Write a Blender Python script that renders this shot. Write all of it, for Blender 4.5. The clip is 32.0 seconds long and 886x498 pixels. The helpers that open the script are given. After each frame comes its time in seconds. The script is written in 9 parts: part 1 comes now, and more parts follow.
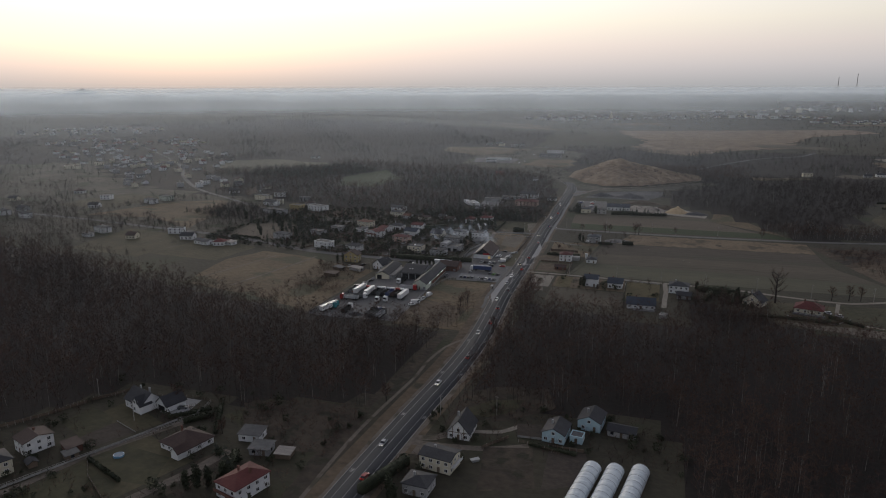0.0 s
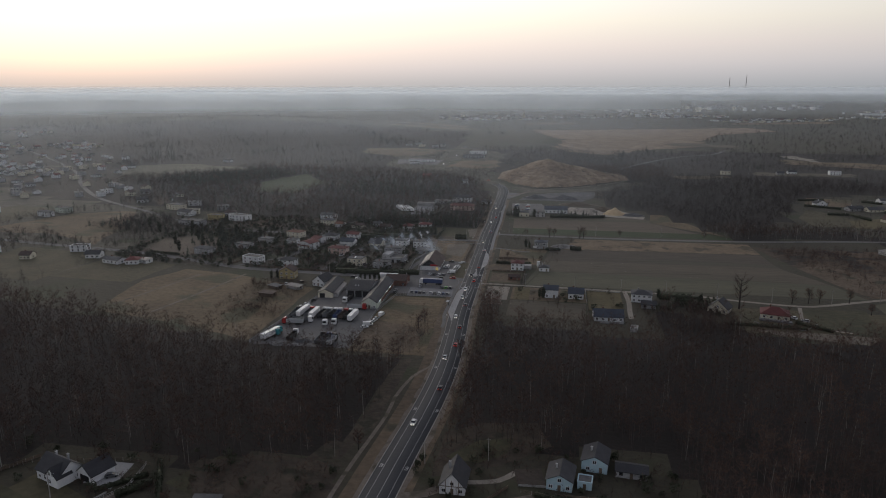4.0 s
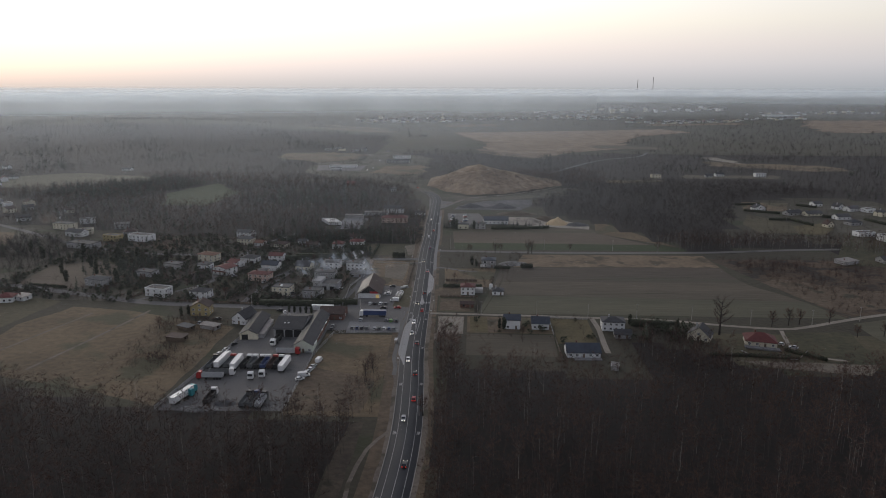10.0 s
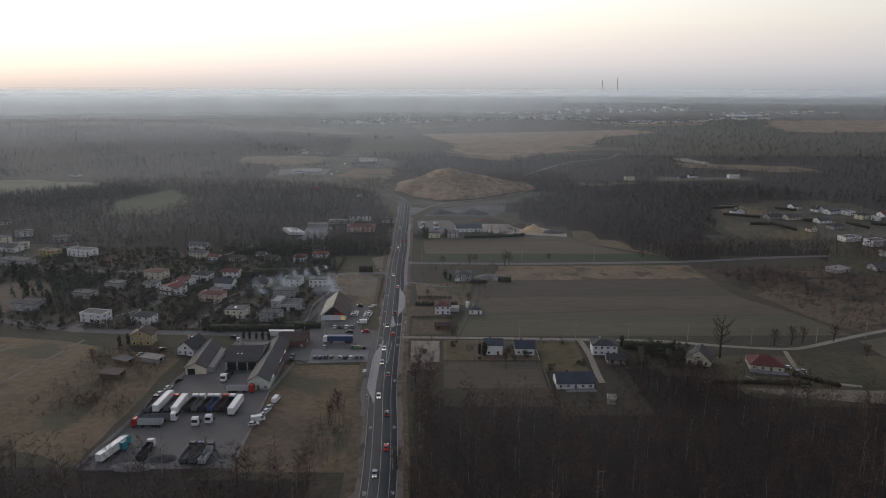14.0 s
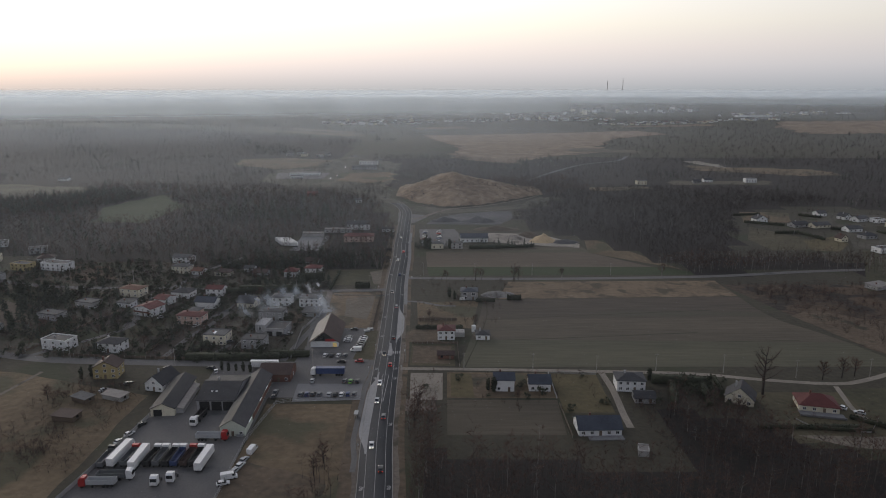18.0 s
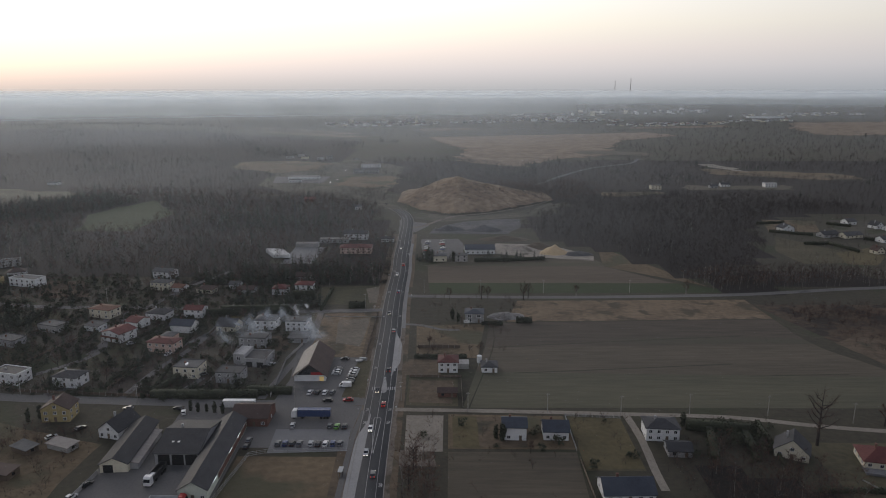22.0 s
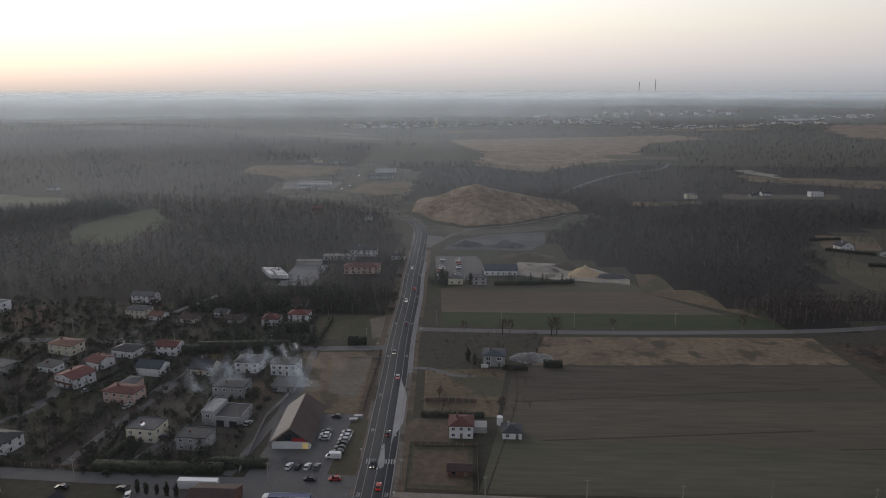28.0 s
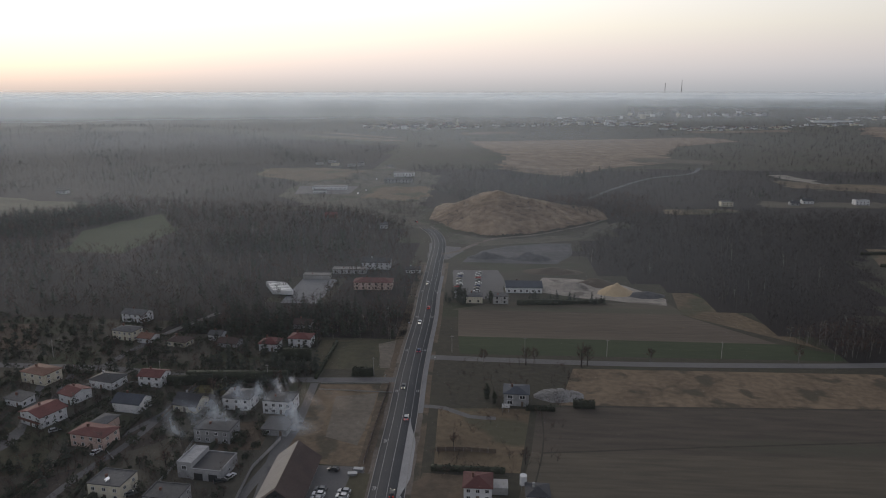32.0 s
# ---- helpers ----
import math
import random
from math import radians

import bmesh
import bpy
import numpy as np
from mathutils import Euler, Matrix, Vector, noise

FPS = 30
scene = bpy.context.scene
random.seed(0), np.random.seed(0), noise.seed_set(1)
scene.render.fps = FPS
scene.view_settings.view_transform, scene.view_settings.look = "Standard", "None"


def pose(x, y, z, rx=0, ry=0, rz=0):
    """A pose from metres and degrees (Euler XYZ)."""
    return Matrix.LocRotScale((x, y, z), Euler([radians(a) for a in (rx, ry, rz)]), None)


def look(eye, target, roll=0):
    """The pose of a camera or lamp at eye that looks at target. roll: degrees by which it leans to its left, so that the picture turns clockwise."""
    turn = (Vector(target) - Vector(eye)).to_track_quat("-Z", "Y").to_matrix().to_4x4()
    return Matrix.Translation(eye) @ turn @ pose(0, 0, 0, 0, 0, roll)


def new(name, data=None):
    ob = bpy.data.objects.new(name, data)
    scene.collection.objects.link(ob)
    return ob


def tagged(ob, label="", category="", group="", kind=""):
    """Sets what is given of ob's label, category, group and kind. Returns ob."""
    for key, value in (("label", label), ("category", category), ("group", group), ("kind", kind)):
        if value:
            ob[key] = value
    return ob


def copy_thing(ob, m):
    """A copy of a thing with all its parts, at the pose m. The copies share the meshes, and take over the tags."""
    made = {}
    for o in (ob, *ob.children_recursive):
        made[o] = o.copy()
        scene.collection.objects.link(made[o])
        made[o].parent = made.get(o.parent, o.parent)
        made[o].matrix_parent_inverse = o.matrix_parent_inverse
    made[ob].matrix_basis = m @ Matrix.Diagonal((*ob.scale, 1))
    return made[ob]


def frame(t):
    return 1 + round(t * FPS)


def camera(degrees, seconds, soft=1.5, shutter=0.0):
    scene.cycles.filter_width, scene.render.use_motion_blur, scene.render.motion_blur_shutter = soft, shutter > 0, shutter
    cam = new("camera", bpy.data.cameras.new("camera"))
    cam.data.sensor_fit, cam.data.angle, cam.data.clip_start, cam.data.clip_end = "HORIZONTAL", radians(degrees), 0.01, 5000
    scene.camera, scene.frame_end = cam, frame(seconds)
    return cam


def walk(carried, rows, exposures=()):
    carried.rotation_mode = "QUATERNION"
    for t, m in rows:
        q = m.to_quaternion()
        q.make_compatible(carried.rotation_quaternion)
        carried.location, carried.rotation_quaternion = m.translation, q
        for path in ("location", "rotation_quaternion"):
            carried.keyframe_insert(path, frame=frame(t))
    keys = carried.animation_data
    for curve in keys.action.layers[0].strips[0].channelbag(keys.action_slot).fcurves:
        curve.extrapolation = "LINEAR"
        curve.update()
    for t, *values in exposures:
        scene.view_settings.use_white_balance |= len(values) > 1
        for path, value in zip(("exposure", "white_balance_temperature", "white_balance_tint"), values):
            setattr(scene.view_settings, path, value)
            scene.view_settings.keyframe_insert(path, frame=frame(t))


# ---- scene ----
from mathutils.geometry import tessellate_polygon

# sky colours by height over the horizon (0 to 1 is 0 to 90 degrees), towards the sunset and away from it
SKY_GLOW = [(0.0, (0.665, 0.653, 0.66)), (0.015, (0.95, 0.879, 0.868)), (0.035, (1.306, 1.151, 1.064)), (0.055, (1.543, 1.425, 1.223)), (0.09, (1.662, 1.639, 1.59)), (0.14, (1.9, 1.85, 1.75)), (0.25, (0.95, 0.95, 1.0)), (1.0, (0.159, 0.179, 0.265))]
SKY_FAR = [(0.0, (0.343, 0.386, 0.442)), (0.02, (0.493, 0.509, 0.552)), (0.05, (0.553, 0.548, 0.56)), (0.09, (0.645, 0.626, 0.63)), (0.25, (0.429, 0.452, 0.544)), (1.0, (0.14, 0.16, 0.24))]
EXPOSURES = [(0.0, -0.46), (3.5, -0.38), (7.0, -0.2), (11.0, -0.14), (24.0, -0.24), (32.0, -0.3)]
# see-through sheets that stand in for haze in the air: distance in metres, how much each hides, height of the land
# there, factor in the west, factor in the east, top
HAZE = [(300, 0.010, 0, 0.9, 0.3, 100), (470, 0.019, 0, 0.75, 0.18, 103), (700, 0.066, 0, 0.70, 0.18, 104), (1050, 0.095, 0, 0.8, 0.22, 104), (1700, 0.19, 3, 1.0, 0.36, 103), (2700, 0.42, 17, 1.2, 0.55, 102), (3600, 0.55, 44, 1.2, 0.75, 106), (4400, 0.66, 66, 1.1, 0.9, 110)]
cam = camera(65.93, 32.0, soft=1.0)
# seconds, x, y, z, pitch, roll, yaw
PATH = [
    (0, 44.46, -43.75, 131.93, -13.39, 0.12, 17.56),
    (0.5, 39.56, -40.72, 131.94, -13.40, 0.11, 17.47),
    (1, 34.74, -37.59, 131.95, -13.41, 0.10, 17.40),
    (1.5, 30.07, -34.28, 131.96, -13.42, 0.09, 17.10),
    (2, 25.60, -30.71, 131.97, -13.43, 0.07, 16.01),
    (2.5, 21.34, -26.88, 131.98, -13.44, 0.06, 14.67),
    (3, 17.28, -22.83, 131.98, -13.44, 0.05, 13.10),
    (3.5, 13.42, -18.56, 131.99, -13.44, 0.03, 11.50),
    (5.5, 0.02, 0.00, 132.03, -13.40, -0.02, 6.38),
    (6, -2.77, 4.84, 132.04, -13.39, -0.03, 5.60),
    (6.5, -5.30, 9.72, 132.05, -13.38, -0.05, 3.65),
    (7, -7.58, 14.63, 132.06, -13.37, -0.06, 2.52),
    (7.5, -9.59, 19.59, 132.06, -13.36, -0.07, 2.48),
    (8, -11.33, 24.59, 132.07, -13.36, -0.09, 2.53),
    (8.5, -12.80, 29.64, 132.08, -13.35, -0.10, 2.57),
    (9, -14.04, 34.71, 132.09, -13.34, -0.11, 2.63),
    (9.5, -15.08, 39.80, 132.10, -13.33, -0.13, 2.69),
    (10, -15.97, 44.90, 132.11, -13.32, -0.14, 2.77),
    (10.5, -16.76, 49.98, 132.03, -13.31, -0.13, 1.43),
    (11, -17.47, 55.04, 131.96, -13.30, -0.12, -0.08),
    (11.5, -18.16, 60.06, 131.88, -13.30, -0.12, -0.09),
    (12, -18.81, 65.07, 131.81, -13.29, -0.11, -0.08),
    (12.5, -19.40, 70.07, 131.73, -13.28, -0.10, -0.09),
    (13, -19.94, 75.08, 131.66, -13.27, -0.09, -0.08),
    (13.5, -20.41, 80.12, 131.58, -13.27, -0.08, -0.09),
    (14, -20.79, 85.21, 131.51, -13.26, -0.08, -0.10),
    (14.5, -21.07, 90.36, 131.43, -13.25, -0.07, -0.10),
    (16.5, -21.23, 111.66, 131.13, -13.22, -0.04, -0.00),
    (17, -21.09, 117.11, 131.06, -13.21, -0.03, 0.04),
    (17.5, -20.91, 122.59, 130.98, -13.21, -0.02, 0.10),
    (18, -20.70, 128.10, 130.91, -13.20, -0.01, 0.19),
    (18.5, -20.47, 133.61, 130.83, -13.19, -0.01, 0.25),
    (19, -20.23, 139.13, 130.76, -13.18, 0.00, 0.30),
    (19.5, -19.99, 144.63, 130.68, -13.18, 0.01, 0.36),
    (20, -19.74, 150.11, 130.61, -13.17, 0.02, 0.44),
    (20.5, -19.51, 155.55, 130.53, -13.16, 0.03, 0.50),
    (21, -19.28, 160.95, 130.46, -13.15, 0.03, 0.56),
    (21.5, -19.07, 166.27, 130.46, -13.15, 0.03, 0.63),
    (22, -18.88, 171.53, 130.46, -13.14, 0.03, 0.68),
    (22.5, -18.73, 176.70, 130.46, -13.13, 0.02, 0.75),
    (23, -18.59, 181.81, 130.46, -13.13, 0.02, 0.79),
    (23.5, -18.47, 186.87, 130.46, -13.12, 0.02, 0.83),
    (24, -18.36, 191.91, 130.46, -13.11, 0.01, 0.89),
    (24.5, -18.25, 196.94, 130.46, -13.11, 0.01, 0.95),
    (26.5, -17.70, 217.45, 130.46, -13.08, -0.00, 1.53),
    (27, -17.52, 222.72, 130.46, -13.07, -0.01, 1.61),
    (27.5, -17.34, 228.03, 130.46, -13.06, -0.01, 2.24),
    (28, -17.17, 233.33, 130.46, -13.06, -0.01, 2.38),
    (28.5, -17.02, 238.62, 130.46, -13.05, -0.01, 3.19),
    (29, -16.90, 243.86, 130.46, -13.04, -0.02, 3.95),
    (29.5, -16.83, 249.04, 130.46, -13.03, -0.02, 4.02),
    (30, -16.79, 254.16, 130.46, -13.03, -0.02, 4.05),
    (30.5, -16.78, 259.24, 130.46, -13.02, -0.03, 4.08),
    (31, -16.79, 264.28, 130.46, -13.01, -0.03, 4.13),
    (31.5, -16.82, 269.29, 130.46, -13.01, -0.03, 4.12),
    (32, -16.85, 274.30, 130.46, -13.00, -0.04, 4.21),
]
walk(cam, [(t, pose(x, y, z, 90 + p, r, a)) for t, x, y, z, p, r, a in PATH], EXPOSURES)

# ---- world and light ----
world = bpy.data.worlds.new("evening_sky")
scene.world = world
world.use_nodes = True
wn, wl = world.node_tree.nodes, world.node_tree.links
wn.clear()
SUN_AZ, SUN_EL = radians(-38), radians(9)          # azimuth from +y towards +x


def wnode(kind, **kw):
    n = wn.new(kind)
    for k, v in kw.items():
        n.inputs[k].default_value = v
    return n


def wmath(op, a, b=None, c=None, clamp=False):
    n = wn.new("ShaderNodeMath")
    n.operation, n.use_clamp = op, clamp
    for i, v in enumerate((a, b, c)):
        if v is None:
            continue
        if isinstance(v, (int, float)):
            n.inputs[i].default_value = v
        else:
            wl.new(v, n.inputs[i])
    return n.outputs[0]


def wramp(fac, stops):
    n = wn.new("ShaderNodeValToRGB")
    e = n.color_ramp.elements
    while len(e) < len(stops):
        e.new(0.5)
    for k, (p, col) in zip(e, stops):
        k.position, k.color = p, (*col, 1)
    wl.new(fac, n.inputs[0])
    return n.outputs[0]


def wmix(fac, a, b):
    n = wn.new("ShaderNodeMix")
    n.data_type = "RGBA"
    wl.new(fac, n.inputs[0]), wl.new(a, n.inputs[6]), wl.new(b, n.inputs[7])
    return n.outputs[2]


sky = wn.new("ShaderNodeTexSky")
sky.sky_type, sky.sun_disc = "NISHITA", False
sky.sun_elevation, sky.sun_rotation = SUN_EL, SUN_AZ
sky.air_density, sky.dust_density = 1.5, 4.0
coord = wn.new("ShaderNodeTexCoord")
sep = wn.new("ShaderNodeSeparateXYZ")
wl.new(coord.outputs["Generated"], sep.inputs[0])
elev = wmath("MULTIPLY", wmath("ARCSINE", sep.outputs[2]), 180 / math.pi / 90, clamp=True)   # 0 horizon, 1 zenith
flat = wmath("MAXIMUM", wmath("SQRT", wmath("SUBTRACT", 1.0, wmath("MULTIPLY", sep.outputs[2], sep.outputs[2]))), 0.001)
side = wmath("DIVIDE", wmath("ADD", wmath("MULTIPLY", sep.outputs[0], math.sin(SUN_AZ)),
                             wmath("MULTIPLY", sep.outputs[1], math.cos(SUN_AZ))), flat)      # cosine of the azimuth off the sun
near = wmath("POWER", wmath("MULTIPLY_ADD", side, 0.5, 0.5, clamp=True), 3.0)
glow_side = wramp(elev, SKY_GLOW)
far_side = wramp(elev, SKY_FAR)
veil = wmix(near, far_side, glow_side)
bg_sky, bg_veil = wnode("ShaderNodeBackground", Strength=0.015), wnode("ShaderNodeBackground", Strength=1.0)
wl.new(sky.outputs[0], bg_sky.inputs[0])
wl.new(veil, bg_veil.inputs[0])
add = wn.new("ShaderNodeAddShader")
wl.new(bg_sky.outputs[0], add.inputs[0]), wl.new(bg_veil.outputs[0], add.inputs[1])
out = wn.new("ShaderNodeOutputWorld")
wl.new(add.outputs[0], out.inputs[0])

sun = new("sun", bpy.data.lights.new("sun", "SUN"))
sun.data.energy, sun.data.angle, sun.data.color = 1.0, radians(30), (1.0, 0.92, 0.83)
sun.matrix_world = look((0, 0, 0), (-math.sin(SUN_AZ) * math.cos(SUN_EL), -math.cos(SUN_AZ) * math.cos(SUN_EL), -math.sin(SUN_EL)))

# ---- materials ----
def mat(name, a, b, scale=1.0, rough=0.9, metal=0.0, bump=0.0, coarse=None, vary=0.0, spots=None, stretch=None, spec=0.3, island=0.0):
    """A surface of two colours mixed by fine noise (features a metre divided by scale across) and by a coarse one."""
    m = bpy.data.materials.new(name)
    m.use_nodes = True
    nt = m.node_tree
    n, l = nt.nodes, nt.links
    bsdf = n["Principled BSDF"]
    bsdf.inputs["Roughness"].default_value = rough
    bsdf.inputs["Metallic"].default_value = metal
    bsdf.inputs["Specular IOR Level"].default_value = spec
    geo = n.new("ShaderNodeNewGeometry")
    vec = geo.outputs["Position"]
    if stretch:
        mp = n.new("ShaderNodeMapping")
        mp.inputs["Scale"].default_value = stretch[:3]
        mp.inputs["Rotation"].default_value[2] = radians(stretch[3] if len(stretch) > 3 else 0)
        l.new(vec, mp.inputs[0])
        vec = mp.outputs[0]

    def noise_at(s, detail):
        t = n.new("ShaderNodeTexNoise")
        t.inputs["Scale"].default_value, t.inputs["Detail"].default_value = s, detail
        l.new(vec, t.inputs["Vector"])
        return t.outputs["Fac"]

    def mixed(fac, c, d):
        x = n.new("ShaderNodeMix")
        x.data_type = "RGBA"
        for v, i in ((fac, 0), (c, 6), (d, 7)):
            if isinstance(v, tuple):
                x.inputs[i].default_value = (*v, 1)
            elif isinstance(v, (int, float)):
                x.inputs[i].default_value = v
            else:
                l.new(v, x.inputs[i])
        return x.outputs[2]

    def sharpen(fac, lo, hi):
        r = n.new("ShaderNodeMapRange")
        r.inputs[1].default_value, r.inputs[2].default_value = lo, hi
        l.new(fac, r.inputs[0])
        return r.outputs[0]

    fine = noise_at(scale, 5)
    big = noise_at(coarse or scale * 0.11, 3)
    both = n.new("ShaderNodeMath")
    both.operation = "MULTIPLY_ADD"
    l.new(sharpen(fine, 0.35, 0.65), both.inputs[0])
    both.inputs[1].default_value = 0.5
    half = n.new("ShaderNodeMath")
    half.operation, half.inputs[1].default_value = "MULTIPLY", 0.5
    l.new(sharpen(big, 0.36, 0.64), half.inputs[0])
    l.new(half.outputs[0], both.inputs[2])
    col = mixed(both.outputs[0], a, b)
    if spots:
        col = mixed(sharpen(noise_at(spots[1], 4), spots[2], spots[2] + 0.08), col, spots[0])
    for amount, kind, socket in ((vary, "ShaderNodeObjectInfo", "Random"), (island, "ShaderNodeNewGeometry", "Random Per Island")):
        if amount:
            info = n.new(kind)
            hsv = n.new("ShaderNodeHueSaturation")
            l.new(col, hsv.inputs["Color"])
            r = n.new("ShaderNodeMapRange")
            r.inputs[3].default_value, r.inputs[4].default_value = 1 - amount, 1 + amount
            l.new(info.outputs[socket], r.inputs[0])
            l.new(r.outputs[0], hsv.inputs["Value"])
            col = hsv.outputs[0]
    l.new(col, bsdf.inputs["Base Color"])
    if bump:
        b_ = n.new("ShaderNodeBump")
        b_.inputs["Strength"].default_value, b_.inputs["Distance"].default_value = bump, 0.3 / scale
        l.new(fine, b_.inputs["Height"])
        l.new(b_.outputs[0], bsdf.inputs["Normal"])
    return m


def glow(name, colour, strength):
    m = bpy.data.materials.new(name)
    m.use_nodes = True
    b = m.node_tree.nodes["Principled BSDF"]
    b.inputs["Base Color"].default_value = (*colour, 1)
    b.inputs["Emission Color"].default_value = (*colour, 1)
    b.inputs["Emission Strength"].default_value = strength
    return m


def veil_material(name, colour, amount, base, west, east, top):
    """Haze of the air painted on a thin sheet that lets most light through, scaled in the west and east, fading out at
    its foot and at its top.
    """
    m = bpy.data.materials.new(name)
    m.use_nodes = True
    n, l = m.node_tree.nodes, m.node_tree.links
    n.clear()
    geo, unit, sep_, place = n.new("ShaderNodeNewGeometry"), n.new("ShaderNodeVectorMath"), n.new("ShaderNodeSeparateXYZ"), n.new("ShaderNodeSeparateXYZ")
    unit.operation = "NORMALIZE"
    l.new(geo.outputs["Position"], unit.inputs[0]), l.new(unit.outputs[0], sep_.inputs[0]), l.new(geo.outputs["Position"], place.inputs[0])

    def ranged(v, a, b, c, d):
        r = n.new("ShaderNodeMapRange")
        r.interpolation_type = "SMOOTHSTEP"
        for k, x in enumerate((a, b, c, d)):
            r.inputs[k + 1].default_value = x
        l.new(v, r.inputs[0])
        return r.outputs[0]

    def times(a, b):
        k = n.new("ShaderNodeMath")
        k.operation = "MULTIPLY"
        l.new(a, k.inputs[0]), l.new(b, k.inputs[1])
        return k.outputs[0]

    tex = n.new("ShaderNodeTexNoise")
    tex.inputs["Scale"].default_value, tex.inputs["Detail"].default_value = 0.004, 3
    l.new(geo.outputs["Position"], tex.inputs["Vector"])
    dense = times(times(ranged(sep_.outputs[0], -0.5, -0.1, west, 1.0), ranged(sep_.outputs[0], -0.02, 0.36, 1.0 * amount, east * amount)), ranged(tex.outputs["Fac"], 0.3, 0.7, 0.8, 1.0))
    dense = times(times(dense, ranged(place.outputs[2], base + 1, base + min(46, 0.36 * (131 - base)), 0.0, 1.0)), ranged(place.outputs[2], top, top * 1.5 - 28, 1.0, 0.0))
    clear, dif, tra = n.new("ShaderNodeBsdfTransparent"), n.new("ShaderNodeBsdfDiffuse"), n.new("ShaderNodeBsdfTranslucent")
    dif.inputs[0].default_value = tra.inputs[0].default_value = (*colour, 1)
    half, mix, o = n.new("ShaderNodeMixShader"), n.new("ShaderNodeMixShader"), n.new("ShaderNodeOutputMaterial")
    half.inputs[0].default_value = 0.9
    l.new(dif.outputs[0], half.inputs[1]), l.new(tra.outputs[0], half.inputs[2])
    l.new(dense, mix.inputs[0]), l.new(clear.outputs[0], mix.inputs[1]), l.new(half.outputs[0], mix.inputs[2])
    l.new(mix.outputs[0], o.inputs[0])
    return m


GRASS = mat("winter_grass", (0.030, 0.027, 0.018), (0.054, 0.047, 0.030), 0.35, bump=0.4, coarse=0.02, spots=((0.034, 0.037, 0.018), 0.02, 0.55))
# litter taken down to near black: the woods' own shade is in this colour
SHADED_LITTER = mat("shaded_leaf_litter", (0.0075, 0.0054, 0.0047), (0.0165, 0.0118, 0.0098), 0.5, bump=0.4, coarse=0.02)
DRY = mat("dry_meadow", (0.072, 0.053, 0.032), (0.148, 0.108, 0.064), 0.30, bump=0.5, coarse=0.025, spots=((0.066, 0.060, 0.034), 0.03, 0.54))
STRAW = mat("straw_meadow", (0.088, 0.064, 0.040), (0.185, 0.134, 0.085), 0.35, bump=0.5, coarse=0.05, spots=((0.062, 0.050, 0.032), 0.07, 0.54))
FIELD = mat("winter_crop_field", (0.060, 0.050, 0.036), (0.104, 0.087, 0.062), 0.5, bump=0.2, coarse=0.03, stretch=(0.10, 1.0, 1, 4), spots=((0.072, 0.066, 0.044), 0.03, 0.55))
FIELD_G = mat("green_winter_field", (0.054, 0.053, 0.035), (0.094, 0.088, 0.057), 0.5, bump=0.2, coarse=0.03, stretch=(0.10, 1.0, 1, 4), spots=((0.070, 0.058, 0.041), 0.025, 0.56))
FIELD_D = mat("dark_winter_field", (0.052, 0.042, 0.032), (0.092, 0.074, 0.055), 0.4, bump=0.2, coarse=0.02, stretch=(0.12, 0.8, 1, 3), spots=((0.060, 0.056, 0.038), 0.03, 0.56))
CROP = mat("green_crop", (0.024, 0.036, 0.013), (0.042, 0.054, 0.023), 0.4, bump=0.2, coarse=0.02, stretch=(0.2, 1.2, 1, 2))
PLOUGH = mat("bare_soil_field", (0.074, 0.058, 0.043), (0.118, 0.094, 0.069), 0.4, bump=0.3, coarse=0.02, stretch=(0.12, 1.3, 1, 2))
LAWN = mat("garden_lawn", (0.046, 0.041, 0.022), (0.086, 0.073, 0.042), 0.4, bump=0.3, coarse=0.05)
PLOT = mat("village_ground", (0.042, 0.039, 0.029), (0.092, 0.081, 0.060), 0.12, bump=0.3, coarse=0.018, spots=((0.038, 0.042, 0.021), 0.03, 0.56))
SOIL = mat("sandy_verge", (0.088, 0.073, 0.060), (0.165, 0.137, 0.113), 0.6, bump=0.4, coarse=0.07, spots=((0.060, 0.050, 0.036), 0.09, 0.56))
RUBBLE = mat("broken_rubble", (0.06, 0.056, 0.052), (0.27, 0.26, 0.25), 1.3, bump=0.8, coarse=0.2)
SAND = mat("quarry_sand", (0.19, 0.168, 0.142), (0.31, 0.275, 0.235), 0.3, bump=0.4, coarse=0.05, spots=((0.12, 0.105, 0.088), 0.06, 0.55))
ORE = mat("yellow_sand", (0.36, 0.27, 0.16), (0.46, 0.36, 0.23), 0.5, bump=0.5)
SLATE = mat("colliery_spoil", (0.050, 0.050, 0.053), (0.105, 0.102, 0.105), 0.2, bump=0.6, coarse=0.03)
HEAP = mat("grassed_spoil", (0.092, 0.063, 0.043), (0.245, 0.178, 0.116), 0.14, bump=0.6, coarse=0.035)
SCRUBLAND = mat("brown_scrub_grass", (0.030, 0.021, 0.015), (0.092, 0.062, 0.039), 0.25, bump=0.5, coarse=0.03, spots=((0.024, 0.019, 0.014), 0.05, 0.52))
RUST = mat("rusty_dead_grass", (0.060, 0.044, 0.030), (0.128, 0.094, 0.062), 0.35, bump=0.5, coarse=0.05, spots=((0.046, 0.040, 0.026), 0.05, 0.58))
ASPHALT = mat("new_asphalt", (0.050, 0.051, 0.054), (0.064, 0.064, 0.067), 2.0, rough=0.85, bump=0.15, coarse=0.08, spec=0.2)
OLDASPHALT = mat("worn_asphalt", (0.095, 0.09, 0.09), (0.135, 0.13, 0.125), 1.2, rough=0.85, bump=0.2, coarse=0.05, spots=((0.065, 0.065, 0.068), 0.05, 0.6))
PAVING = mat("grey_paving", (0.135, 0.135, 0.14), (0.19, 0.188, 0.19), 1.2, rough=0.8, bump=0.15, coarse=0.1)
